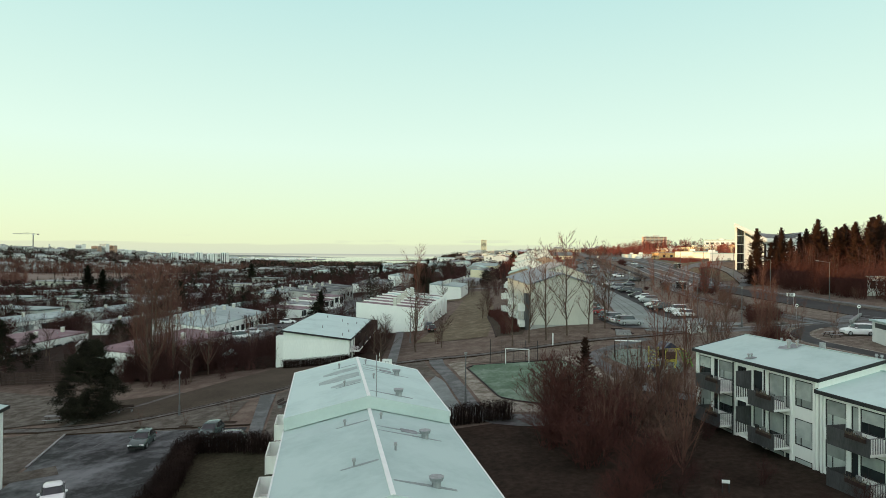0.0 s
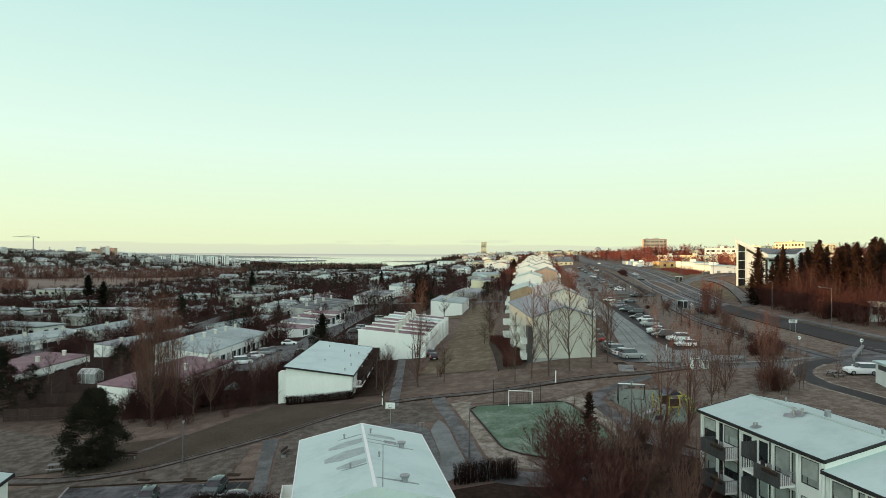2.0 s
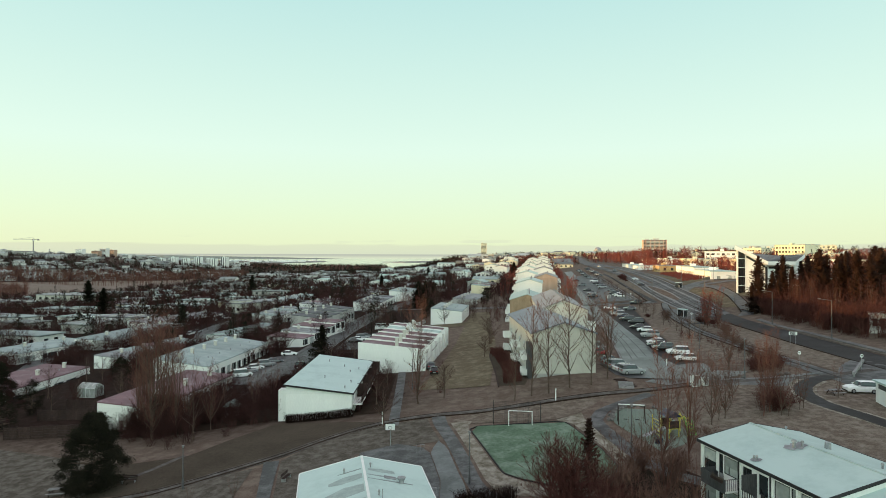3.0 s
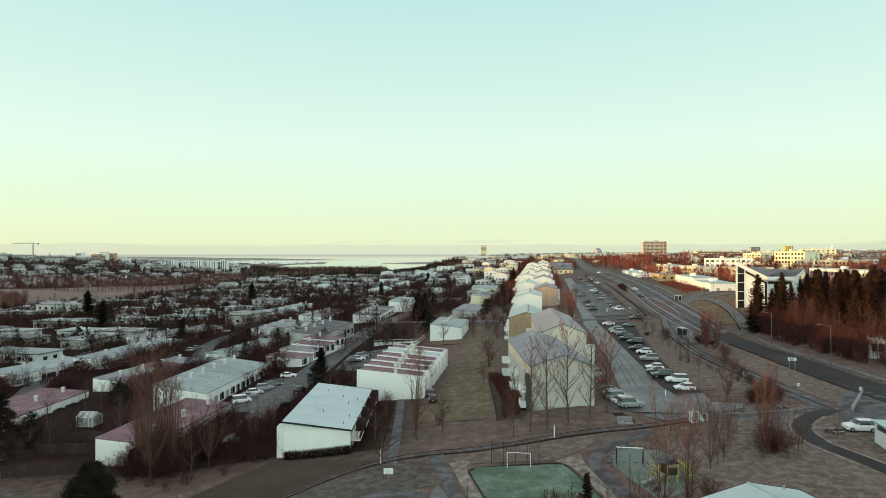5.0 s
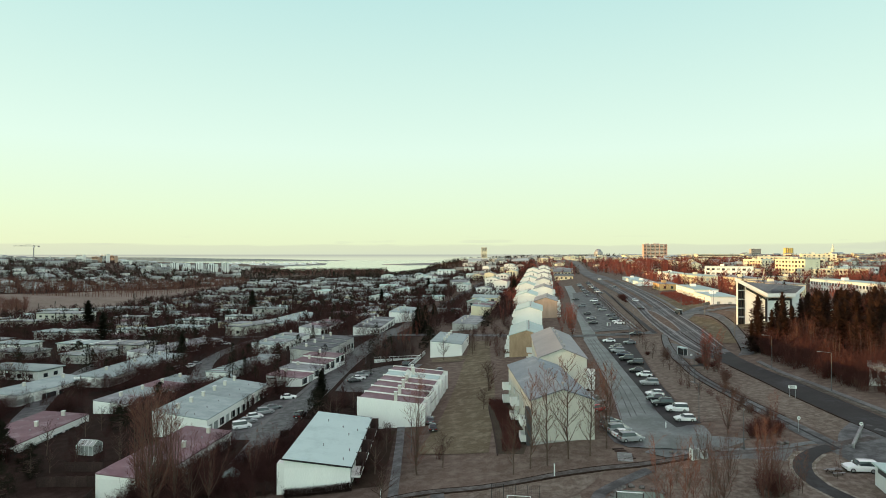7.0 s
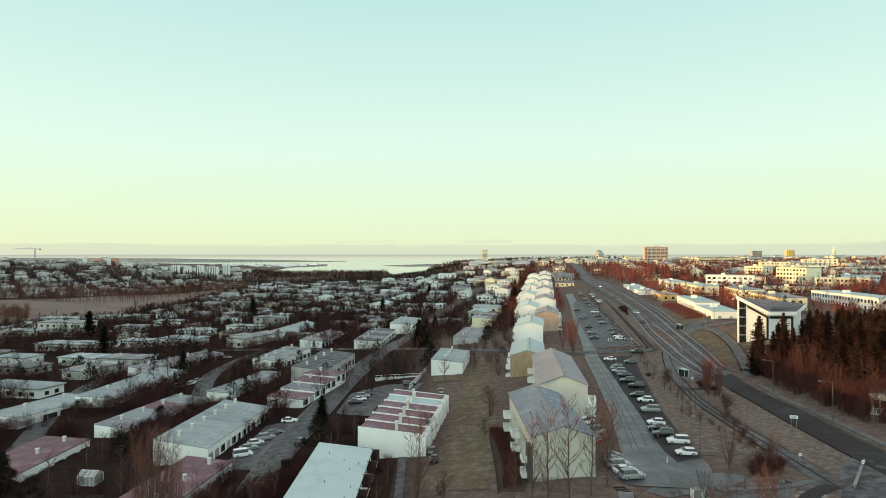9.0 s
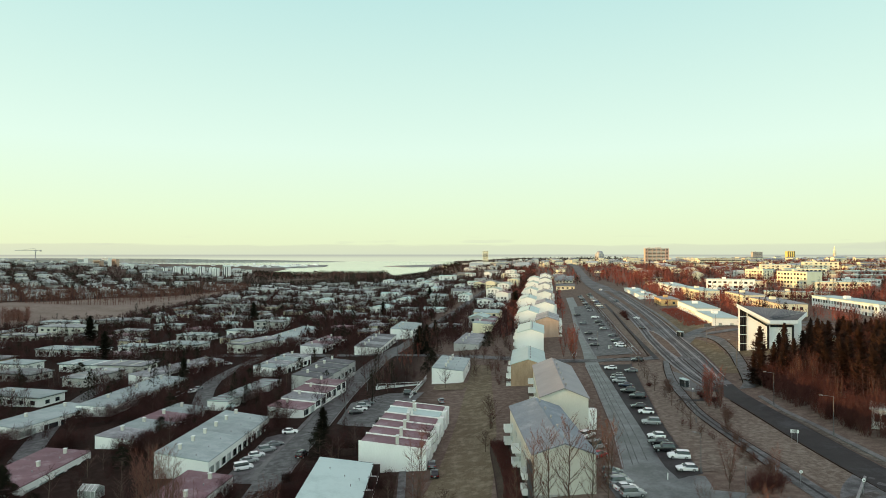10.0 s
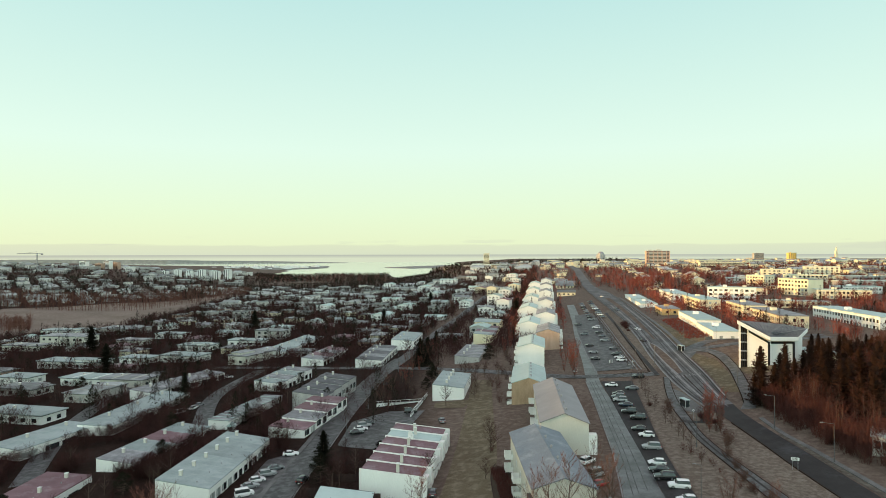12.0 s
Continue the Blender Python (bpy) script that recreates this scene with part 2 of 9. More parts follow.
blue_roof = material("bluish_metal_roof", (0.145, 0.185, 0.235), (0.19, 0.23, 0.28), 0.5, 0.3, 4.0, 0.1, frost=(0.27, 0.31, 0.35), frost_at=0.64, frost_scale=0.2)
grey_roof = material("grey_metal_roof", (0.16, 0.165, 0.18), (0.25, 0.255, 0.27), 0.55, 0.3, 5.0, 0.05, deep=0.9, frost=(0.36, 0.375, 0.385), frost_at=0.58, frost_scale=0.15, per_thing=0.1)
slate_roof = material("dark_slate_grey_roof", (0.082, 0.084, 0.095), (0.135, 0.135, 0.148), 0.6, 0.3, 5.0, 0.05, deep=0.85, frost=(0.21, 0.22, 0.23), frost_at=0.64, frost_scale=0.2)
mauve_roof = material("mauve_grey_metal_roof", (0.20, 0.205, 0.225), (0.26, 0.262, 0.280), 0.5, 0.15, 4.0, 0.05, deep=0.9)
pink_roof = material("red_metal_roof", (0.155, 0.082, 0.098), (0.215, 0.122, 0.140), 0.6, 0.3, 5.0, 0.05, deep=0.9, frost=(0.29, 0.235, 0.255), frost_at=0.62, frost_scale=0.2, per_thing=0.1)
valley_roof = material("weathered_roof", (0.15, 0.163, 0.165), (0.24, 0.255, 0.256), 0.7, 0.2, 3.0, 0.05, deep=0.85, frost=(0.33, 0.36, 0.36), frost_at=0.60, frost_scale=0.12, per_thing=0.25)
old_wall = material("weathered_render", (0.34, 0.33, 0.31), (0.50, 0.49, 0.46), 0.85, 0.3, 4.0, 0.05, deep=0.88, per_thing=0.25, streaks=True)
far_roof = material("far_weathered_roof", (0.25, 0.275, 0.272), (0.34, 0.365, 0.362), 0.7, 0.05, per_island=0.55)
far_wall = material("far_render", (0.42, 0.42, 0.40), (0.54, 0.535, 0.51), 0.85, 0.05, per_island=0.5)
church_roof = material("church_roof_metal", (0.16, 0.152, 0.145), (0.25, 0.238, 0.225), 0.5, 0.3, 5.0, 0.1)
trim_white = material("white_paint", (0.70, 0.73, 0.71), (0.76, 0.79, 0.77), 0.6, 1.0, 6.0, deep=0.95)
roof_trim = material("frosted_white_trim", (0.42, 0.50, 0.48), (0.47, 0.55, 0.53), 0.6, 0.4, 6.0, deep=0.95)
bare_roof = material("thawed_roof", (0.20, 0.235, 0.235), (0.30, 0.35, 0.345), 0.6, 1.2, 6.0, deep=0.85)
thawing_roof = material("half_thawed_roof", (0.27, 0.33, 0.32), (0.36, 0.45, 0.435), 0.6, 1.6, 7.0, deep=0.9)
# distant haze is mixed into this land colour
far_land = material("hazy_far_land", (0.26, 0.27, 0.25), (0.34, 0.34, 0.32), 0.95, 0.01, 0.05)
trim_black = material("black_flashing", (0.02, 0.02, 0.022), (0.035, 0.035, 0.038), 0.6, 1.0, 6.0)
steel = material("galvanised_steel", (0.30, 0.31, 0.32), (0.42, 0.43, 0.44), 0.5, 1.0, 6.0, metal=0.5)
lamp_steel = material("weathered_lamp_steel", (0.11, 0.112, 0.115), (0.17, 0.172, 0.175), 0.55, 1.0, 6.0, metal=0.3)
glass = material("window_glass", (0.018, 0.022, 0.024), (0.035, 0.042, 0.045), 0.06, 0.6, spec=0.6, per_thing=0.3)
curtain = material("window_with_curtain", (0.26, 0.29, 0.28), (0.42, 0.45, 0.43), 0.25, 0.8, spec=0.6, per_thing=0.35)
bark = material("grey_bark", (0.085, 0.062, 0.050), (0.15, 0.11, 0.088), 0.95, 1.5, 9.0)
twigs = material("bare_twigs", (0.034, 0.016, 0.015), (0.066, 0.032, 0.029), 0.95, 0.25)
poplar_twigs = material("poplar_twigs", (0.104, 0.050, 0.040), (0.168, 0.084, 0.066), 0.95, 0.25)
shrub_twigs = material("brown_shrub_twigs", (0.088, 0.051, 0.041), (0.155, 0.092, 0.072), 0.95, 0.25)
hedge_twigs = material("hedge_twigs", (0.014, 0.009, 0.008), (0.032, 0.020, 0.017), 0.95, 0.3)
wood_twigs = material("thicket_twigs", (0.056, 0.024, 0.021), (0.104, 0.043, 0.035), 0.95, 0.25)
# red twigs and shrubs, deepened by low sunlight mixed into the colour
red_twigs = material("sun_reddened_twigs", (0.160, 0.047, 0.037), (0.255, 0.077, 0.057), 0.95, 0.25)
dark_needles = material("dark_pine_needles", (0.011, 0.011, 0.008), (0.026, 0.024, 0.016), 0.95, 0.6)
needles = material("spruce_needles", (0.032, 0.019, 0.015), (0.064, 0.036, 0.028), 0.95, 0.6)
rubber = material("tyre_rubber", (0.012, 0.012, 0.012), (0.022, 0.022, 0.022), 0.8, 4.0)
plant = material("dry_planting", (0.08, 0.065, 0.045), (0.15, 0.12, 0.09), 0.95, 2.0)
green_paint = material("green_plastic", (0.10, 0.30, 0.05), (0.15, 0.38, 0.08), 0.5, 2.0)
yellow = material("yellow_plastic", (0.48, 0.42, 0.06), (0.58, 0.52, 0.10), 0.5, 2.0)
red_paint = material("red_paint", (0.45, 0.03, 0.03), (0.52, 0.05, 0.05), 0.4, 2.0)
boulder_stone = material("boulder_stone", (0.10, 0.095, 0.09), (0.19, 0.18, 0.17), 0.9, 1.5, 6.0, 0.4)


# ---- mesh helpers ----
class Shape:
    """Collects faces of one mesh."""

    def __init__(self):
        self.v, self.f = [], []

    def poly(self, pts):
        k = len(self.v)
        self.v += [tuple(p) for p in pts]
        self.f.append(tuple(range(k, k + len(pts))))
        return self

    def solid(self, base, top):
        """A prism between two rings of equally many points, anticlockwise seen from above."""
        k, n = len(self.v), len(base)
        self.v += [tuple(p) for p in base] + [tuple(p) for p in top]
        self.f.append(tuple(range(k + n - 1, k - 1, -1)))
        self.f.append(tuple(range(k + n, k + 2 * n)))
        for i in range(n):
            j = (i + 1) % n
            self.f.append((k + i, k + j, k + n + j, k + n + i))
        return self

    def box(self, x0, x1, y0, y1, z0, z1):
        ring = [(x0, y0), (x1, y0), (x1, y1), (x0, y1)]
        return self.solid([(*p, z0) for p in ring], [(*p, z1) for p in ring])

    def tube(self, p, q, r0, r1=None, n=6):
        p, q = Vector(p), Vector(q)
        r1 = r0 if r1 is None else r1
        d = (q - p).normalized()
        a = d.orthogonal().normalized()
        b = d.cross(a)
        ring = [a * math.cos(2 * math.pi * i / n) + b * math.sin(2 * math.pi * i / n) for i in range(n)]
        return self.solid([p + o * r0 for o in ring], [q + o * r1 for o in ring])

    def limb(self, p, q, r0, r1):
        """A three-sided tapering twig without ends."""
        d = (q[0] - p[0], q[1] - p[1], q[2] - p[2])
        ax = (0.0, 0.0, 1.0) if abs(d[2]) < 0.8 * (abs(d[0]) + abs(d[1]) + 1e-6) else (1.0, 0.0, 0.0)
        a = (d[1] * ax[2] - d[2] * ax[1], d[2] * ax[0] - d[0] * ax[2], d[0] * ax[1] - d[1] * ax[0])
        la = math.sqrt(a[0] ** 2 + a[1] ** 2 + a[2] ** 2) or 1.0
        a = (a[0] / la, a[1] / la, a[2] / la)
        ld = math.sqrt(d[0] ** 2 + d[1] ** 2 + d[2] ** 2) or 1.0
        b = ((d[1] * a[2] - d[2] * a[1]) / ld, (d[2] * a[0] - d[0] * a[2]) / ld, (d[0] * a[1] - d[1] * a[0]) / ld)
        k = len(self.v)
        for c, r in ((p, r0), (q, r1)):
            for u, w in ((1.0, 0.0), (-0.5, 0.866), (-0.5, -0.866)):
                self.v.append((c[0] + r * (u * a[0] + w * b[0]), c[1] + r * (u * a[1] + w * b[1]), c[2] + r * (u * a[2] + w * b[2])))
        self.f += [(k, k + 1, k + 4, k + 3), (k + 1, k + 2, k + 5, k + 4), (k + 2, k, k + 3, k + 5)]

    def mesh(self, name, mat):
        me = bpy.data.meshes.new(name)
        me.from_pydata(self.v, [], self.f)
        me.materials.append(mat)
        return me


def part(name, shape, mat, parent, label="", at=None, smooth=False):
    """One mesh object under a thing or a part. shape may be a Shape or a mesh that is shared."""
    me = shape if isinstance(shape, bpy.types.Mesh) else shape.mesh(name, mat)
    if smooth:
        me.shade_smooth()
    ob = new(name, me)
    ob.parent = parent
    if at is not None:
        ob.matrix_local = at
    if label:
        ob["label"] = label
    return ob


def thing(name, m, label, category, group="", kind=""):
    ob = new(name)
    ob.empty_display_size = 0.3
    ob.matrix_world = m
    return tagged(ob, label, category, group, kind)


def single(name, shape, mat, label, category="", group="", kind="", m=None):
    me = shape if isinstance(shape, bpy.types.Mesh) else shape.mesh(name, mat)
    ob = new(name, me)
    if m is not None:
        ob.matrix_world = m
    return tagged(ob, label, category, group, kind)


# ---- ground ----
# first column: an unseen western crest, added to keep the valley in shade
XS = [-1500, -800, -350, -120, -50, -20, 5, 25, 45, 75, 115, 250, 600, 1500]
YS = [45, 95, 240, 500, 1000, 1500, 2100, 3800]
Z1 = [44.6, 8, -13, -9.0, -5.6, -3.2, -1.2, 0.2, 1.6, 3.6, 7.5, 15, 24, 30]
Z2 = [44.6, 8, -13, -8.5, -5.0, -2.4, 0.1, 2.4, 3.6, 4.6, 9.0, 17, 24, 30]
Z3 = [44.6, 8, -13, -7.5, -4.0, -2.2, -0.8, 1.5, 4.0, 6.0, 12.4, 17, 24, 30]
Z4 = [44.6, 5, -14, -9.0, -5.5, -3.2, -0.5, 2.0, 4.5, 6.5, 11.0, 18, 25, 30]
Z5 = [40, 7, -16, -13, -9.0, -6.0, -2.0, 1.0, 4.0, 7.0, 10.0, 19, 25, 28]
Z6 = [30, 12, -22, -18, -10, -4.0, 2.0, 6.0, 9.0, 12.0, 13.0, 16, 22, 26]
Z7 = [20, -16, -25, -25, -22, -12, -4.0, 2.0, 4.0, 6.0, 8.0, 16, 20, 24]
Z8 = [-25, -25, -25, -25, -25, -25, -24, -24, -23, -22, -20, -12, 6, 3]
def height(x, y):
    x = np.asarray(x, float)
    y = np.asarray(y, float)
    rows = np.array([np.interp(x, XS, r) for r in (Z1, Z2, Z3, Z4, Z5, Z6, Z7, Z8)])
    k = np.clip(np.interp(y, YS, range(len(YS))), 0, len(YS) - 1.000001)
    i = np.floor(k).astype(int)
    f = k - i
    f = f * f * (3 - 2 * f) * 0.5 + f * 0.5
    a = np.take_along_axis(rows, i[None], 0)[0]
    b = np.take_along_axis(rows, i[None] + 1, 0)[0]
    bank = 1.2 * np.exp(-((x - 19) / 13) ** 2) * np.clip((y - 93) / 8, 0, 1) * np.clip((230 - y) / 90, 0, 1)
    return a + (b - a) * f + bank


# one sheet, fine near the camera and coarse far away
def spaced(lo, hi, near, n):
    a = np.linspace(math.asinh(lo / near), math.asinh(hi / near), n)
    return near * np.sinh(a)


GX, GY = spaced(-4600, 4600, 60, 300), spaced(-700, 4950, 90, 290)
GZ = height(*np.meshgrid(GX, GY))
flat = np.clip((np.abs(np.meshgrid(GX, GY)[0]) + np.meshgrid(GX, GY)[1]) / 900, 0, 1)
GZ = GZ + 0.25 * flat * np.sin(np.meshgrid(GX, GY)[0] / 23) * np.cos(np.meshgrid(GX, GY)[1] / 31)


def ground(x, y):
    """The sheet's own height at a place."""
    i = min(max(int(np.searchsorted(GX, x)) - 1, 0), len(GX) - 2)
    j = min(max(int(np.searchsorted(GY, y)) - 1, 0), len(GY) - 2)
    u, v = (x - GX[i]) / (GX[i + 1] - GX[i]), (y - GY[j]) / (GY[j + 1] - GY[j])
    return float((GZ[j, i] * (1 - u) + GZ[j, i + 1] * u) * (1 - v) + (GZ[j + 1, i] * (1 - u) + GZ[j + 1, i + 1] * u) * v)


def stand(x, y, turn=0.0, sink=0.0):
    return pose(x, y, ground(x, y) - sink, 0, 0, turn)


sheet = bpy.data.meshes.new("ground")
nx, ny = len(GX), len(GY)
sheet.from_pydata([(float(GX[i]), float(GY[j]), float(GZ[j, i])) for j in range(ny) for i in range(nx)], [],
                  [(j * nx + i, j * nx + i + 1, (j + 1) * nx + i + 1, (j + 1) * nx + i) for j in range(ny - 1) for i in range(nx - 1)])
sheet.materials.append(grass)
sheet.shade_smooth()
tagged(new("ground", sheet), "frosted brown winter grass and soil", "ground", kind="structure")
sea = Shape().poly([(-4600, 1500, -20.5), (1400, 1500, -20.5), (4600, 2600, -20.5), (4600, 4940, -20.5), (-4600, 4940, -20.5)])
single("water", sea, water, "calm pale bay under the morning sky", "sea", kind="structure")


def smooth_line(pts, step):
    """A rounded line through the points, resampled every step metres or so."""
    out = []
    for i in range(len(pts) - 1):
        p0, p1, p2, p3 = (Vector((*pts[min(max(i + k, 0), len(pts) - 1)], 0)) for k in (-1, 0, 1, 2))
        n = max(1, int((p2 - p1).length / step))
        for s in range(n):
            t = s / n
            out.append(0.5 * ((2 * p1) + (p2 - p0) * t + (2 * p0 - 5 * p1 + 4 * p2 - p3) * t * t + (3 * p1 - p0 - 3 * p2 + p3) * t ** 3))
    out.append(Vector((*pts[-1], 0)))
    return out


def strip(name, pts, width, mat, label, category, lift=0.05, thick=0.0, kind="structure", step=2.0, widths=None, across=4):
    """A road, path or kerb that lies on the ground along a line."""
    line = smooth_line(pts, step)
    s = Shape()
    rows = []
    for i, p in enumerate(line):
        d = (line[min(i + 1, len(line) - 1)] - line[max(i - 1, 0)]).normalized()
        side = Vector((d.y, -d.x, 0))
        w = width if widths is None else float(np.interp(i / max(1, len(line) - 1), np.linspace(0, 1, len(widths)), widths))
        row = []
        for k in range(across + 1):
            q = p + side * w * (k / across - 0.5)
            row.append((q.x, q.y, ground(q.x, q.y) + lift + thick + 0.0006 * max(0.0, q.y - 60)))
        rows.append(row)
    if thick:
        for a, b in zip(rows, rows[1:]):
            ring = [a[0], a[-1], b[-1], b[0]]
            s.solid([(x, y, z - thick - 0.3) for x, y, z in ring], ring)
    else:
        base = 0
        for row in rows:
            s.v += row
        n = across + 1
        for i in range(len(rows) - 1):
            for k in range(across):
                s.f.append((i * n + k, i * n + k + 1, (i + 1) * n + k + 1, (i + 1) * n + k))
    return single(name, s, mat, label, category, kind=kind)


def ribbon(name, left, right, mat, label, category, lift=0.05, kind="structure", step=2.5, across=4):
    """A road between two edge lines that run the same way."""
    n = max(2, int(sum(math.dist(a, b) for a, b in zip(left, left[1:])) / step))
    def even(pts):
        line = smooth_line(pts, 1.0)
        run = np.concatenate([[0], np.cumsum([(b - a).length for a, b in zip(line, line[1:])])])
        at = np.linspace(0, run[-1], n + 1)
        return np.interp(at, run, [q.x for q in line]), np.interp(at, run, [q.y for q in line])
    (lx, ly), (rx, ry) = even(left), even(right)
    s = Shape()
    for i in range(n + 1):
        for k in range(across + 1):
            x, y = lx[i] + (rx[i] - lx[i]) * k / across, ly[i] + (ry[i] - ly[i]) * k / across
            s.v.append((float(x), float(y), ground(x, y) + lift + 0.0006 * max(0.0, y - 60)))
    m = across + 1
    for i in range(n):
        for k in range(across):
            s.f.append((i * m + k, i * m + k + 1, (i + 1) * m + k + 1, (i + 1) * m + k))
    return single(name, s, mat, label, category, kind=kind)


def area(name, ring, mat, label, category, lift=0.05, kind="structure", cell=2.0):
    """A patch of ground cover inside a ring of corners, laid on the ground in strips."""
    s = Shape()
    ys = [p[1] for p in ring]
    y, n = min(ys), max(2, int((max(ys) - min(ys)) / cell))
    rows = []
    for j in range(n + 1):
        yy = min(ys) + (max(ys) - min(ys)) * min(max(j / n, 1e-4), 1 - 1e-4)
        cut = []
        for (xa, ya), (xb, yb) in zip(ring, ring[1:] + ring[:1]):
            if (ya <= yy) != (yb <= yy):
                cut.append(xa + (xb - xa) * (yy - ya) / (yb - ya))
        if len(cut) >= 2:
            lo, hi = min(cut), max(cut)
            rows.append([(lo + (hi - lo) * k / 8, yy) for k in range(9)])
    for row in rows:
        s.v += [(x, yy, ground(x, yy) + lift + 0.0006 * max(0.0, yy - 60)) for x, yy in row]
    for i in range(len(rows) - 1):
        for k in range(8):
            s.f.append((i * 9 + k, i * 9 + k + 1, (i + 1) * 9 + k + 1, (i + 1) * 9 + k))
    return single(name, s, mat, label, category, kind=kind)


# ---- roads and paths ----
MAIN_L = [(71.2, 60), (71.3, 95), (71.6, 112), (72.3, 129), (73.2, 142), (74.0, 159), (73.9, 174), (74.6, 189), (77.0, 210.7), (83.2, 249), (91.1, 289), (101.8, 348), (113, 426), (128, 528), (155, 692), (236, 1124), (328, 1650)]
MAIN_R = [(77.6, 60), (77.7, 95), (77.9, 111), (78.7, 134), (79.0, 147), (79.8, 163.8), (81.2, 174), (82.8, 183.4), (89.0, 213), (95.2, 249), (103.5, 292), (113.4, 348), (129.8, 437), (147.9, 548), (166, 692), (248, 1124), (342, 1650)]
ribbon("road", MAIN_L[:7], MAIN_R[:7], wet_asphalt, "dark main road swept clear of frost", "road", 0.060)
ribbon("road", MAIN_L[6:], MAIN_R[6:], road_grey, "grey frosted main road with worn lanes", "road", 0.13, across=8)
def between(f, y, d=0.0):
    """A place on the main road: f from its western to its eastern edge, at a distance north."""
    return float(np.interp(y, [q[1] for q in MAIN_L], [q[0] for q in MAIN_L])) * (1 - f) + float(np.interp(y, [q[1] for q in MAIN_R], [q[0] for q in MAIN_R])) * f + d, y
ribbon("verge", [(80.8, 213.3), (83.4, 234), (87.6, 259), (90.4, 272)], [(83.2, 215.4), (87.1, 235.4), (90.6, 259), (91.4, 272)], grass, "long kerbed island of brown earth between carriageways", "verge", 0.24)
for line in ([(80.8, 213.3), (83.4, 234), (87.6, 259), (90.4, 272)], [(83.2, 215.4), (87.1, 235.4), (90.6, 259), (91.4, 272)]):
    strip("kerb", line, 0.45, kerb_stone, "pale concrete kerb of the traffic island", "kerb", 0.12, thick=0.16)
strip("verge", [between(0.52, y) for y in (280, 300, 330, 372, 430, 500)], 2.4, grass, "strip of brown earth between two carriageways", "verge", 0.24, widths=[0.6, 2.0, 2.6, 3.2, 3.6, 4.0])
strip("kerb", [between(0.42, y) for y in (170, 182, 196, 211)], 0.3, soil, "dark gutter along the turning lane", "kerb", 0.10, thick=0.07)
strip("kerb", [between(0, y, -0.2) for y in (174, 189, 211, 249, 289, 348)], 0.38, kerb_stone, "pale concrete kerb of the main road", "kerb", 0.03, thick=0.13)
strip("kerb", [between(1, y, 0.2) for y in (183, 213, 249, 292, 348, 437)], 0.38, kerb_stone, "pale concrete kerb of the main road", "kerb", 0.03, thick=0.13)
strip("kerb", [between(0, y, -0.2) for y in (95, 112, 129, 142, 159)], 0.22, soil, "dark gutter along the main road", "kerb", 0.03, thick=0.05)
strip("pavement", [(80.2, 60), (80.2, 100), (80.3, 113), (80.5, 124), (80.7, 135.6), (80.6, 147.4), (81.8, 160)], 1.1, paving, "frosted pavement along the main road", "pavement", 0.03, thick=0.12)
strip("verge", [(78.9, 95), (79.0, 113), (79.2, 124), (79.6, 136), (79.8, 147)], 1.2, frosty_grass, "frosted strip of grass between road and pavement", "grass", 0.07)
for f, wide in ((0.05, 0.5), (0.15, 0.28), (0.34, 0.3), (0.60, 0.28), (0.70, 0.3), (0.90, 0.28), (0.965, 0.5)):
    strip("tyre_track", [between(f, y) for y in (178, 189, 211, 249, 289, 348, 437, 548)], wide, wet_asphalt, "dark line of tyre tracks worn through the frost", "tyre track", 0.15, across=1)
for f in (0.25, 0.80):
    strip("tyre_track", [between(f, y) for y in (182, 211, 249, 289, 348, 437)], 0.6, kerb_stone, "pale frosty line between the tyre tracks", "tyre track", 0.15, across=1)
strip("kerb", [(74.2, 223), (81.2, 262), (89.6, 312), (97.0, 352)], 0.5, soil, "dark muddy edge of the median path", "kerb", 0.06, thick=0.05)
strip("kerb", [(61.0, 221.6), (66, 223.4), (73.4, 221.4)], 0.3, soil, "dark muddy edge of the crossing", "kerb", 0.06, thick=0.05)
for d in (-1.4, 0.5):
    strip("tyre_track", [(76, 219.0 + d), (59.4, 220.6 + d), (44.3, 224.6 + d), (25.6, 244 + d)], 0.35, wet_asphalt, "dark line of tyre tracks worn through the frost", "tyre track", 0.075, across=1)
strip("pavement", [between(1, y, 2.2) for y in (252, 292, 352, 437, 500)], 1.5, paving, "frosted pavement along the main road", "pavement", 0.03, thick=0.12)
FOOT_L = [(59.0, 60), (59.1, 95), (59.2, 113), (59.7, 125), (60.1, 138.7), (60.7, 150), (62.9, 163), (65.5, 178), (70.5, 196.5), (75.9, 213)]
FOOT_R = [(62.4, 60), (62.5, 95), (62.6, 113), (62.4, 125), (62.4, 139.5), (63.3, 152), (65.4, 164), (68.7, 181.2), (72.5, 196), (77.3, 212)]
ribbon("pavement", FOOT_L, FOOT_R, asphalt, "frosted footway with wheel tracks", "pavement", 0.06)
for k, line in enumerate((FOOT_L, FOOT_R)):
    strip("kerb", [(x + (0.1 if k else -0.1), y) for x, y in line[2:]], 0.22, soil, "dark muddy edge of the footway", "kerb", 0.03, thick=0.05)
strip("tyre_track", [(60.9, 95), (61.0, 113), (61.1, 125), (61.2, 139), (62.0, 151), (64.1, 163.5)], 0.5, wet_asphalt, "dark wheel track on the footway", "tyre track", 0.068, across=1)
area("pavement", [(66.6, 172.5), (69.0, 168.5), (72.6, 172), (73.4, 184), (73.8, 193), (72.4, 197.5), (69.4, 184)], paving, "frosted paved waiting area of the bus stop", "pavement", 0.075)
strip("path", [(62.4, 163), (64.2, 161.0), (67.4, 160.6), (69.4, 163.4), (70.0, 168)], 2.4, wet_asphalt, "short dark link path to the bus stop", "path", 0.066)
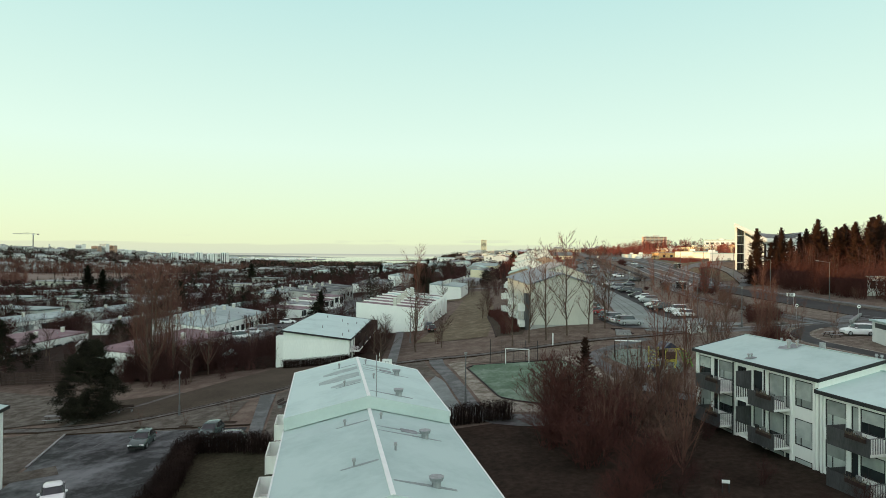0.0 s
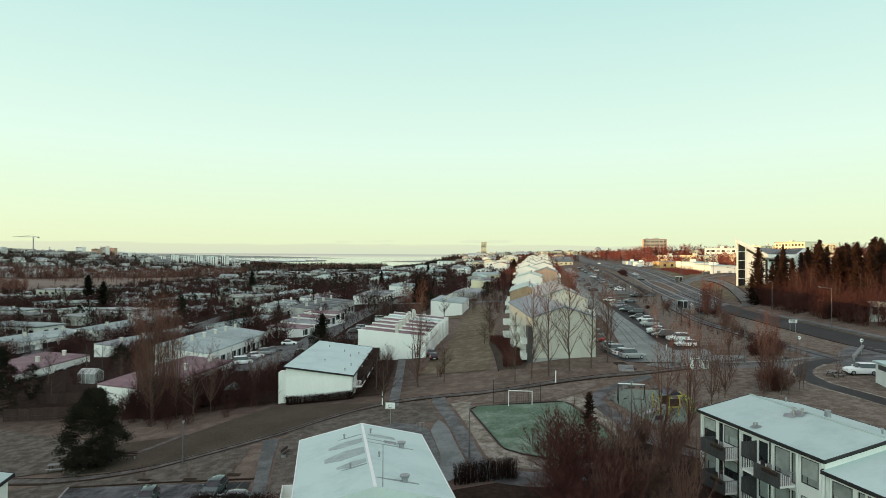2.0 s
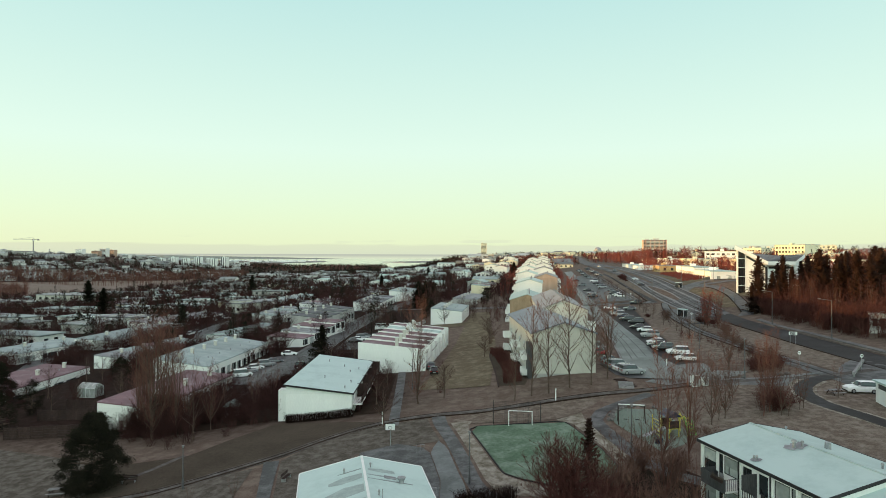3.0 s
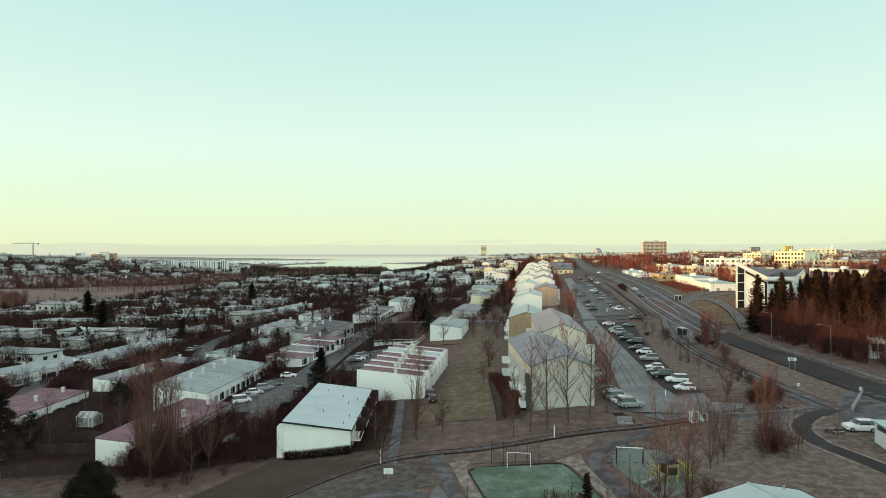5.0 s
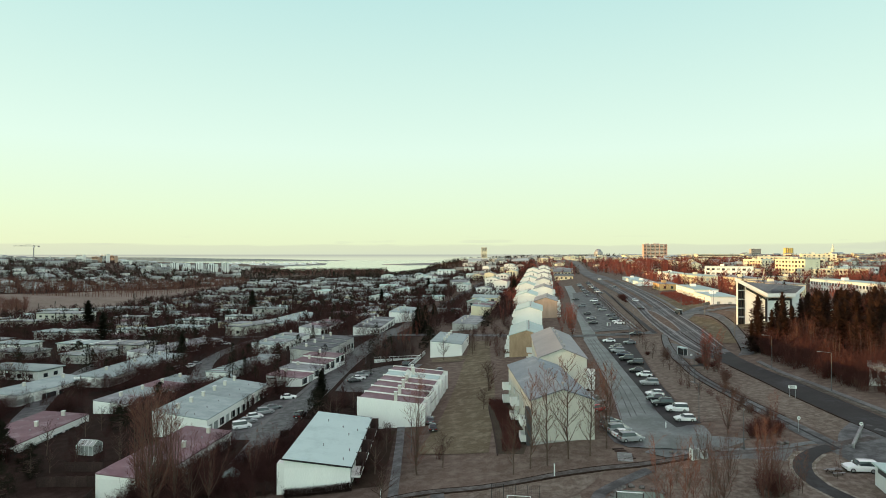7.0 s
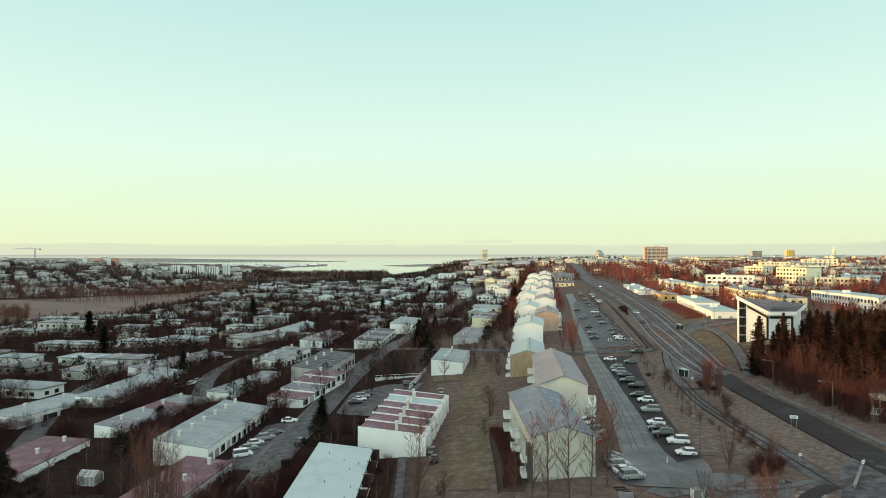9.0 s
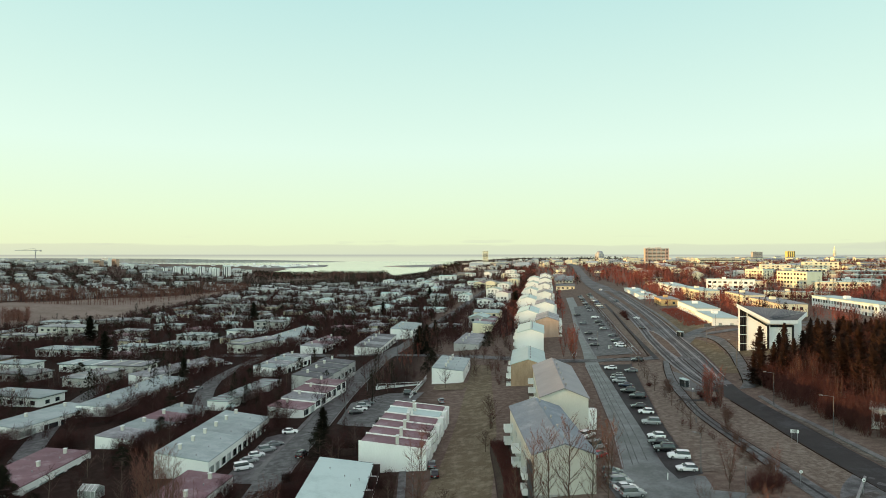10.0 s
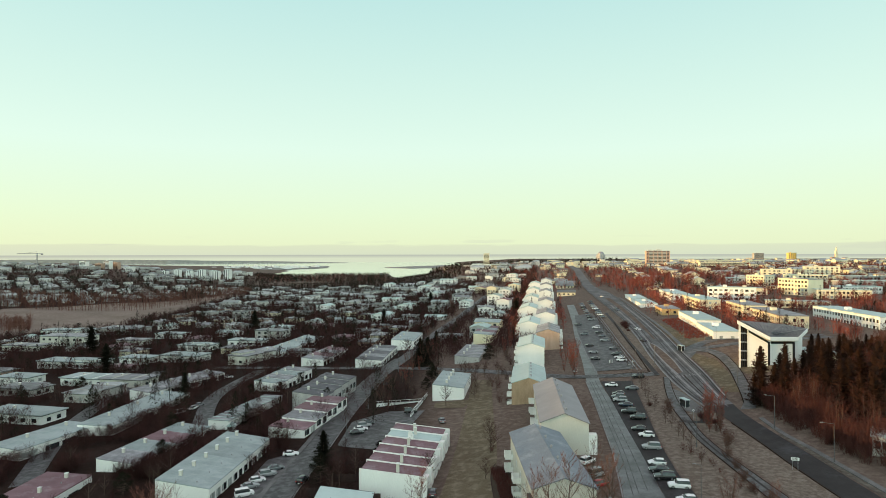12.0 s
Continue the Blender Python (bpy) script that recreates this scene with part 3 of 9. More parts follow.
strip("path", [(75.2, 218), (79.2, 245), (85.2, 284), (94, 335), (104.5, 398)], 1.6, wet_asphalt, "dark narrow footpath in the brown median", "path", 0.066)
LANE_L = [(80.5, 168.4), (84.2, 174.0), (86.9, 181.0), (91.0, 192.8), (96.7, 210.0), (101.0, 229.0), (101.6, 238), (98.6, 246)]
LANE_R = [(84.5, 167.8), (87.4, 173.4), (89.7, 179.4), (94.0, 191.0), (100.2, 210.2), (104.6, 228), (105.2, 240), (102.4, 250)]
ribbon("road", LANE_L, LANE_R, asphalt, "frosted lane curving up to the church", "road", 0.064)
for line in (LANE_L[1:7], LANE_R[1:6]):
    strip("kerb", line, 0.26, soil, "dark muddy edge of the curving lane", "kerb", 0.04, thick=0.06)
strip("road", [(92, 249.5), (98, 248.6), (106, 247.0), (114, 246.6), (130, 250), (160, 256)], 5.2, asphalt, "frosted side road below the church", "road", 0.062)
area("mound", [(84.6, 186), (88.4, 184), (94.6, 205), (99.4, 226), (97.6, 242), (94.6, 240), (90.4, 214)], lawn, "dry tan grass mound beside the lane", "grass", 0.05)
ribbon("mound", [between(1, y, 1.2) for y in (256, 275, 300, 330)], [(112.0, 256), (111.0, 275), (111.5, 300), (113.5, 330)], lawn, "dry tan grass bank below the red shrubs", "grass", 0.06)
area("grass_plot", [(100.5, 216), (104.6, 214.5), (110, 212.5), (123, 212.5), (121, 206), (104, 200), (98.5, 202)], lawn, "dry tan grass in front of the church", "grass", 0.05)
strip("road", [(76, 219.0), (59.4, 220.6), (44.3, 224.6), (25.6, 244), (3.6, 264), (-21.1, 275), (-47.4, 284), (-110, 305)], 5.6, asphalt, "side street crossing the slope", "road", 0.055)
ACC_L = [(30.6, 104), (33.9, 115.6), (36.8, 130), (39.1, 141.8), (42.9, 166.8), (46.5, 191), (49.7, 214), (56.5, 251), (66.7, 312), (80, 385), (94, 470)]
ACC_R = [(42.0, 104), (41.3, 115), (43.5, 130), (45.0, 142), (47.8, 164), (50.8, 186), (54, 212.7), (61.1, 249.4), (71.6, 309), (85, 383), (99, 468)]
ribbon("road", ACC_L, ACC_R, icy_asphalt, "icy access road of the car park", "road", 0.05)
for f in (0.24, 0.40, 0.66):
    strip("tyre_track", [(a[0] * (1 - f) + b[0] * f, a[1] * (1 - f) + b[1] * f) for a, b in zip(ACC_L[:7], ACC_R[:7])], 0.22, asphalt, "dark tyre track worn through the frost", "tyre track", 0.058, across=1)
area("parking_lot", [(41.5, 109), (46.6, 110), (47.0, 114.3), (47.9, 126.3), (50.7, 143.9), (54.9, 164.3), (60.4, 191.4), (64.3, 210.5), (54.2, 212.5), (50.8, 186), (47.8, 164), (45.0, 142), (41.3, 115)], wet_asphalt, "dark asphalt car park with frost", "car park", 0.078)
area("parking_lot", [(28.5, 99.6), (40.5, 97.2), (45.5, 104), (46.6, 111), (42.4, 109), (41.2, 120), (35, 116), (33, 114), (28.6, 113)], icy_asphalt, "icy apron of the car park", "car park", 0.070)
area("parking_lot", [(57.0, 229.5), (71.0, 229.5), (80, 287), (87.5, 333), (98.2, 404), (86, 404), (72.0, 331), (62.6, 270)], asphalt, "frosted car park between two streets", "car park", 0.07)
for line in ([(71.5, 228), (80.4, 286.7), (87.9, 333.1), (99.0, 404)], [(73.0, 228), (81.6, 286.7), (89.0, 333.1), (100.4, 404)], [(56.2, 228), (62.2, 270.2), (71.6, 330.7), (83.2, 404)]):
    strip("kerb", line, 0.3, kerb_stone, "frosted pale kerb of the upper car park", "kerb", 0.05, thick=0.14)
strip("road", [(-34, 112), (-34.6, 134), (-33, 164), (-30.8, 206), (-25.8, 259), (-18, 300), (-5, 380), (15, 480), (45, 640)], 6.4, asphalt, "frosted street between terraces", "road", 0.05)
strip("pavement", [(-37.9, 128), (-38.6, 136), (-37.0, 164), (-34.8, 206), (-29.8, 259), (-22, 300)], 1.3, paving, "narrow frosted pavement along the terraces", "pavement", 0.02, thick=0.1)
strip("kerb", [(-30.2, 116), (-31.1, 134), (-29.5, 164), (-27.4, 206), (-22.4, 259)], 0.2, kerb_stone, "pale kerb of the street", "kerb", 0.02, thick=0.1)
area("parking_lot", [(-45, 128), (-36, 126), (-34, 150), (-36.5, 163), (-44, 160)], asphalt, "frosted parking bay", "car park", 0.065)
area("parking_lot", [(-27.6, 166), (-13.6, 159), (-5, 198), (-16.5, 199), (-27, 190)], asphalt, "frosted parking court", "car park", 0.065)
strip("road", [(-72, 190), (-78, 205), (-86, 240), (-84, 290)], 6.0, asphalt, "narrow frosted street", "road", 0.05)
strip("road", [(-100, 150), (-118, 195), (-128, 240), (-135, 300)], 6.0, asphalt, "frosted street among low houses", "road", 0.05)
strip("road", [(60, 60), (62, 78), (64, 92), (68, 100), (74, 106)], 7.0, asphalt, "junction arm with tyre tracks in the frost", "road", 0.052)
MAIN_PATH = [(-75, 66), (-55, 68.6), (-47.6, 69.0), (-42.0, 68.0), (-36.0, 68.3), (-31.2, 69.9), (-28.0, 72.2), (-23.4, 75.9), (-19.0, 79.6), (-15.9, 83.0), (-10.6, 87.6), (-5.9, 89.7), (-1.1, 90.5), (6.2, 90.3), (11.9, 90.9), (18.7, 91.9), (29.7, 92.6), (39.0, 94.8), (49.5, 95.4), (58, 96.2), (70, 100)]
strip("path", MAIN_PATH, 1.7, worn_path, "narrow worn footpath across the grass", "path", 0.06)
for d in (-0.75, 0.8):
    strip("kerb", [(x + 0.25 * d, y + d) for x, y in MAIN_PATH[1:-3]], 0.42 if d < 0 else 0.22, soil, "dark edge line of the footpath", "kerb", 0.03, thick=0.04)
strip("path", [(-40.6, 68.2), (-40.0, 71.8), (-36, 76), (-33, 82)], 0.8, worn_path, "thin trodden track in the grass", "path", 0.05)
ribbon("path", [(-1.0, 90.0), (-0.7, 86.0), (1.1, 77.0), (2.4, 68.2), (3.3, 62.6), (4.6, 58.8), (8, 56.6), (15, 55)], [(0.9, 90.0), (1.3, 85.0), (1.9, 82.0), (3.5, 72.3), (4.7, 64.2), (5.8, 61.8), (7.8, 60.3), (15, 58)], asphalt, "asphalt path beside the playing field", "path", 0.065)
strip("path", [(30.6, 90.6), (25.3, 86.9), (21.8, 84.2), (20.2, 81.0), (20.4, 76.4), (21.4, 70.0), (23.0, 63.8), (29, 57)], 1.8, asphalt, "pale path curving round the playground", "path", 0.065)
strip("path", [(60.5, 96.2), (56.5, 94.2), (52.5, 90.4), (50.4, 86.1), (50.0, 82.3), (51.0, 78.1), (52.2, 73.1), (54, 60)], 2.4, wet_asphalt, "dark winding footpath", "path", 0.065)
strip("path", [(-6.3, 87), (-6.5, 95), (-6.7, 103.2), (-7.2, 120), (-8.0, 137)], 1.5, asphalt, "icy path beside the terraced houses", "path", 0.06)
ribbon("path", [(-21.2, 76.6), (-19.4, 68), (-17.6, 59.6)], [(-19.4, 77.0), (-17.9, 68), (-16.2, 59.3)], asphalt, "short asphalt path to the car park", "path", 0.065)
PITCH = [(4.1, 82.3), (5.1, 83.3), (15.2, 82.0), (16.5, 81.0), (18.4, 71.2), (18.8, 66.0), (17.2, 62.6), (12.0, 62.2), (8.6, 64.8), (6.9, 66.8)]
area("playing_field", PITCH, turf, "fenced green artificial turf pitch", "playing field", 0.09)
for a, b in zip(PITCH, PITCH[1:] + PITCH[:1]):
    strip("kerb", [a, b], 0.11, wet_asphalt, "dark edging of the turf pitch", "kerb", 0.04, thick=0.08)
area("court", [(-9.9, 76.6), (-8.0, 79.0), (-5.2, 79.2), (-2.5, 77.9), (-1.1, 75.4), (0.2, 66), (0, 58), (-6, 58), (-8.5, 66), (-9.8, 72)], asphalt, "worn asphalt ball court", "court", 0.07)
area("playground", [(21.9, 79.9), (24.0, 84.8), (29.6, 83.0), (29.3, 74.2), (27.2, 69.2), (24.4, 68.6)], play_green, "pale green playground surface", "playground", 0.075)
area("parking_lot", [(-38.0, 65.3), (-27.6, 64.6), (-18.7, 63.8), (-18.2, 59.4), (-18.9, 57.4), (-21.4, 56.6), (-20.4, 51), (-19.4, 46), (-18.8, 40), (-22, 34), (-36, 34), (-34.0, 50), (-35.4, 55.6)], icy_lot, "icy asphalt car park with tyre marks", "car park", 0.06)


for k in range(7):
    x = -34.5 + 2.5 * k
    strip("bay_line", [(x, 64.4 - 0.05 * (x + 36)), (x - 0.3, 60.0 - 0.05 * (x + 36))], 0.10, paving, "worn white parking bay line", "road marking", 0.085, step=1.0, across=1)
area("lawn", [(-1.4, 57), (3, 57.4), (9, 57.6), (14, 61.8), (19, 64.5), (24, 65.5), (27, 60), (28, 50), (29, 30), (33, 12), (-1, 12), (-1.5, 35)], dark_lawn, "dark lawn and soil between the blocks", "lawn", 0.04)
strip("road", [(84, 226), (93, 238), (102, 252), (112, 259), (128, 262), (160, 262)], 5.5, asphalt, "frosted side road below the church", "road", 0.07)
MEADOW = [(-330, 437), (-312, 490), (-268, 505), (-278, 636), (-292, 760), (-304, 960), (-330, 960), (-352, 860), (-372, 790), (-402, 760), (-429, 691), (-463, 651)]


def on_meadow(x, y):
    hit = False
    for (xa, ya), (xb, yb) in zip(MEADOW, MEADOW[1:] + MEADOW[:1]):
        if (ya <= y) != (yb <= y) and x < xa + (xb - xa) * (y - ya) / (yb - ya):
            hit = not hit
    return hit


area("meadow", MEADOW, meadow_grass, "open pale winter meadow across the valley", "meadow", 0.25, cell=8.0)
area("frosted_grass", [(-62.9, 90.6), (-48, 84), (-43.0, 80.0), (-41.5, 70.2), (-48, 69.6), (-75, 67)], frosty_grass, "short grass whitened by frost", "grass", 0.045)
area("grass_bank", [(-43.0, 80.2), (-34, 79.0), (-29.1, 87.2), (-24.1, 93.8), (-14.0, 91.5), (-8.5, 90.2), (-11.2, 87.6), (-16.4, 83.0), (-19.6, 79.8), (-24.1, 76.0), (-28.6, 72.4), (-34.4, 69.6), (-41.5, 69.6)], bank_grass, "grass bank above the footpath, its shade put into the colour", "grass", 0.046)
area("frosted_grass", [(-45.8, 66.0), (-34, 68.5), (-22, 75.0), (-21.5, 64), (-37.4, 65.0), (-35.5, 54), (-37, 36), (-60, 36), (-75, 60)], frosty_grass, "short grass whitened by frost", "grass", 0.044)
ribbon("lawn", [(-4.0, 107.9), (-0.0, 126.2), (3.7, 154.7), (7.3, 189.2), (12.1, 238.2)], [(8.4, 103.2), (10.5, 120.9), (13.3, 148.2), (15.3, 183.1), (18.7, 233.7)], lawn, "strip of mown winter lawn", "lawn", 0.05)
area("garden_bed", [(-13.0, 94.6), (-8.2, 94.6), (-8.4, 124), (-13.0, 124)], soil, "dark soil of the small terrace gardens", "soil", 0.05)
area("lawn", [(-2.5, 199), (7, 196), (10, 206), (-2, 206)], lawn, "mown lawn by the end house", "lawn", 0.05)
strip("kerb", [(-35.6, 55.6), (-38.2, 65.5)], 0.2, kerb_stone, "frosted concrete kerb", "kerb", 0.02, thick=0.12)
strip("kerb", [(-38.2, 65.5), (-27.6, 64.8), (-18.6, 64.0)], 0.24, soil, "dark muddy edge of the car park", "kerb", 0.02, thick=0.1)
area("frosted_grass", [(-37.6, 54.0), (-32.9, 55.4), (-31.2, 54.6), (-30.8, 53.2), (-34.6, 51.2), (-37.8, 50.6)], frosty_grass, "frosted grass tongue beside the car park", "grass", 0.075)
strip("kerb", [(x - 0.2, y) for x, y in ACC_L[1:7]], 0.25, kerb_stone, "frosted concrete kerb", "kerb", 0.05, thick=0.1)
ribbon("verge", [(1.6, 86), (2.3, 82.4), (3.9, 72.3), (5.1, 64.4), (6.4, 62.0), (9.0, 60.6), (15, 59.5)], [(4.6, 86), (3.9, 82.4), (5.4, 73.6), (6.7, 66.9), (8.4, 64.6), (11.6, 62.0), (15, 61.5)], pale_verge, "pale worn grass strip beside the pitch", "grass", 0.05)
ribbon("verge", [(15.4, 82.6), (16.9, 81.2), (18.8, 71.2), (19.2, 66)], [(19.2, 84.6), (19.0, 81.0), (19.6, 76.0), (20.6, 69)], pale_verge, "pale worn grass strip beside the pitch", "grass", 0.05)
for k in range(30):
    y = 172 + 9.0 * k
    for f in (0.25, 0.72) if y < 212 else (0.20, 0.80):
        (x0, y0), (x1, y1) = between(f, y), between(f, y + 3)
        strip("lane_mark", [(x0, y0), (x1, y1)], 0.12 + 0.0003 * y, kerb_stone, "worn white lane mark on asphalt", "road marking", 0.155, step=1.5, across=1)
for k in range(9):
    x, y = between(0.08 + 0.10 * k, 209)
    strip("lane_mark", [(x, y), (x + 0.5, y + 2.6)], 0.3, kerb_stone, "white crossing stripe on asphalt", "road marking", 0.155, step=1.5, across=1)
area("shrub_bed", [(9.6, 101), (13.6, 99.6), (15.0, 104), (15.0, 134), (12.2, 138), (10.6, 132)], bank_grass, "dark earthy bed along the balconies", "soil", 0.06)
strip("kerb", [(9.6, 101), (10.2, 115), (10.6, 132), (12.2, 139)], 0.16, fence_wood, "dark timber edging of the bed", "kerb", 0.04, thick=0.16)
area("path", [(39.6, 93.4), (40.7, 95.4), (48.0, 95.2), (54.6, 96.0), (52.4, 93.2), (50.4, 91.0), (46.0, 92.2)], paving, "icy pale patch where two footpaths meet", "path", 0.07)
area("gravel_patch", [(30.7, 96.0), (37.1, 101.5), (43.7, 104.1), (50.8, 101.5), (46.3, 97.9), (40.1, 95.8), (34.6, 94.7)], icy_asphalt, "icy trodden gravel below the car park", "path", 0.062)
area("lawn", [(-21.6, 57.0), (-12.4, 54.6), (-9.6, 40), (-6.5, 22), (-16, 20), (-18.2, 40), (-20.4, 51)], green_lawn, "dark green lawn behind the hedge", "lawn", 0.05)


area("frosted_grass", [(1.8, 86.0), (1.4, 88.6), (6.2, 89.2), (12, 89.8), (19, 90.8), (24.5, 91.2), (20.0, 85.4), (15.4, 83.0), (4.6, 84.4)], rough_grass, "rough grass with patches of frost", "grass", 0.043)
area("frosted_grass", [(31.0, 89.6), (39.5, 93.4), (49.2, 94.2), (50.0, 91.0), (48.8, 86.0), (48.6, 82.0), (49.6, 77.8), (50.8, 72.8), (52.4, 62), (36, 58), (30.4, 66), (30.2, 84)], rough_grass, "rough grass with patches of frost", "grass", 0.043)
area("frosted_grass", [(52.0, 86.4), (53.8, 89.6), (57.2, 93.0), (60.8, 94.6), (64, 93), (64, 78), (54, 72), (52.4, 78.0), (51.4, 82.3)], rough_grass, "rough grass with patches of frost", "grass", 0.043)
area("frosted_grass", [(-19.2, 77.0), (-15.9, 82.0), (-10.6, 86.6), (-6.5, 88.6), (-1.6, 89.4), (-1.2, 86.0), (0.6, 77.0), (-1.0, 78.4), (-5.0, 79.8), (-8.2, 79.4), (-10.2, 76.8), (-10.0, 66), (-12.6, 57.8), (-16.0, 59.3)], frosty_grass, "short grass whitened by frost", "grass", 0.043)
area("frosted_grass", [(50.7, 94.5), (55.2, 95.4), (57.6, 95.0), (54.2, 92.2), (51.6, 89.8), (49.9, 92.1)], pale_verge, "white frosted wedge of grass between two paths", "grass", 0.050)
for d in (-1.45, 1.4):
    strip("verge", [(56.5 - 0.7 * d, 94.2 + 0.7 * d), (52.5 - 0.8 * d, 90.4 + 0.6 * d), (50.4 - 0.95 * d, 86.1 + 0.2 * d), (50.0 - d, 82.3), (51.0 - d, 78.1), (52.2 - d, 73.1), (54 - d, 60)], 0.5, pale_verge, "frosted edge of grass along the dark path", "grass", 0.052, across=1)
strip("path", [(40.7, 97.2), (46.4, 96.4), (52, 96.6), (58, 98.4), (61.5, 98.6)], 1.3, icy_asphalt, "icy tread beside the footpath", "path", 0.055)
area("court", [(0.0, 79.0), (1.1, 76.0), (2.0, 69.0), (2.7, 64.8), (2.9, 61.2), (1.4, 59.4), (0.0, 58.2), (0.3, 66), (-1.0, 75.4)], icy_asphalt, "icy strip of worn asphalt beside the court", "court", 0.072)
ribbon("verge", [(63.2, 95), (63.4, 125), (64.0, 150), (66.2, 164), (69.6, 181), (73.6, 197)], [between(0, y, -0.6) for y in (95, 125, 150, 164, 181, 200)], rough_grass, "rough frosted grass between footway and main road", "grass", 0.045)
ribbon("verge", [(73.8, 226), (82.4, 287), (89.8, 333), (101.2, 404)], [between(0, y, -0.6) for y in (226, 287, 333, 404)], rough_grass, "rough frosted grass of the wide median", "grass", 0.045)
ribbon("verge", [(46.9, 112), (48.3, 126), (51.0, 144), (55.2, 164), (60.7, 191), (64.6, 210)], [(58.6, 112), (59.1, 126), (60.0, 144), (62.4, 164), (68.6, 191), (74.6, 211)], rough_grass, "rough frosted grass beside the car park", "grass", 0.045)
for x, y in ((-30.7, 66.1), (-25.6, 65.2), (-21.2, 65.6)):
    area("planting_bed", [(x - 0.75, y - 0.5), (x + 0.75, y - 0.55), (x + 0.8, y + 0.5), (x - 0.7, y + 0.55)], soil, "square bed of dark soil round a sapling", "soil", 0.06, cell=0.3)


# ---- buildings ----
def holed(s, u0, u1, z0, z1, holes, put):
    """A wall from u0 to u1 and z0 to z1 with real openings; put(u, depth, z) gives the place, depth 0 is the outer face."""
    us = sorted({u0, u1, *[h[0] for h in holes], *[h[1] for h in holes]})
    zs = sorted({z0, z1, *[h[2] for h in holes], *[h[3] for h in holes]})
    us, zs = [u for u in us if u0 <= u <= u1], [z for z in zs if z0 <= z <= z1]
    nu, nz = len(us) - 1, len(zs) - 1
    solid = [[not any(h[0] < (us[i] + us[i + 1]) / 2 < h[1] and h[2] < (zs[j] + zs[j + 1]) / 2 < h[3] for h in holes) for j in range(nz)] for i in range(nu)]
    ids = {}
    def corner(i, j, d):
        if (i, j, d) not in ids:
            ids[(i, j, d)] = len(s.v)
            s.v.append(put(us[i], 0.3 * d, zs[j]))
        return ids[(i, j, d)]
    for i in range(nu):
        for j in range(nz):
            if not solid[i][j]:
                continue
            s.f.append((corner(i, j, 0), corner(i + 1, j, 0), corner(i + 1, j + 1, 0), corner(i, j + 1, 0)))
            s.f.append((corner(i, j, 1), corner(i, j + 1, 1), corner(i + 1, j + 1, 1), corner(i + 1, j, 1)))
            for di, dj, a, b in ((-1, 0, (i, j + 1), (i, j)), (1, 0, (i + 1, j), (i + 1, j + 1)), (0, -1, (i, j), (i + 1, j)), (0, 1, (i + 1, j + 1), (i, j + 1))):
                k, m = i + di, j + dj
                if not (0 <= k < nu and 0 <= m < nz and solid[k][m]):
                    s.f.append((corner(*b, 0), corner(*a, 0), corner(*a, 1), corner(*b, 1)))


made_windows = {}


def window_meshes(w, h, bars):
    key = (round(w, 2), round(h, 2), bars, dark_frames)
    if key not in made_windows:
        f, t = Shape(), 0.07
        for x0, x1, z0, z1 in ((-w / 2, w / 2, 0, t), (-w / 2, w / 2, h - t, h), (-w / 2, -w / 2 + t, t, h - t), (w / 2 - t, w / 2, t, h - t)):
            f.box(x0, x1, 0.06, 0.14, z0, z1)
        for k in range(bars):
            x = -w / 2 + w * (0.32 if bars == 1 else (k + 1) / (bars + 1))
            f.box(x - 0.03, x + 0.03, 0.07, 0.13, t, h - t)
        g = Shape().box(-w / 2 + 0.03, w / 2 - 0.03, 0.10, 0.12, 0.03, h - 0.03)
        made_windows[key] = (f.mesh("window", trim_black if dark_frames else trim_white), g.mesh("pane", glass), g.mesh("pane", curtain))
    return made_windows[key]


SIDES = {"front": 0, "right": 90, "back": 180, "left": -90}
dice = random.Random(5)


dark_frames = False
plain_windows = False   # far houses get a pane in each opening and no bars


def fit_windows(ob, w, l, side, holes, light=0.35):
    """A window with its pane in every opening of one side."""
    far = l / 2 if side in ("front", "back") else w / 2
    for u0, u1, z0, z1, *rest in holes:
        frame_mesh, pane, lit = window_meshes(u1 - u0, z1 - z0, 1 if u1 - u0 > 1.0 else 0)
        at = pose(0, 0, 0, 0, 0, SIDES[side]) @ pose((u0 + u1) / 2, -far, z0)
        if plain_windows:
            part("window", lit if dice.random() < light else pane, None, ob, at=at)
            continue
        f = part("window", frame_mesh, None, ob, at=at)
        part("pane", lit if dice.random() < light else pane, None, f)


def walls(ob, w, l, eave, mat, openings, foot=2.5, mats=None):
    """Four walls of a house round its local origin, each with its openings."""
    whole = Shape()
    for side, turn in SIDES.items():
        span, far = (w, l / 2) if side in ("front", "back") else (l, w / 2)
        spin = pose(0, 0, 0, 0, 0, turn)
        inset = 0.0 if side in ("front", "back") else 0.3
        s = Shape()
        top = eave[side] if isinstance(eave, dict) else eave
        holed(s, -span / 2 + inset, span / 2 - inset, -foot, top, openings.get(side, []), lambda u, d, z: tuple(spin @ Vector((u, -far + d, z))))
        if plain_windows and not mats:
            k = len(whole.v)
            whole.v += s.v
            whole.f += [tuple(i + k for i in f) for f in s.f]
        else:
            part("wall", s, (mats or {}).get(side, mat), ob)
        fit_windows(ob, w, l, side, openings.get(side, []))
    if whole.v:
        part("wall", whole, mat, ob)


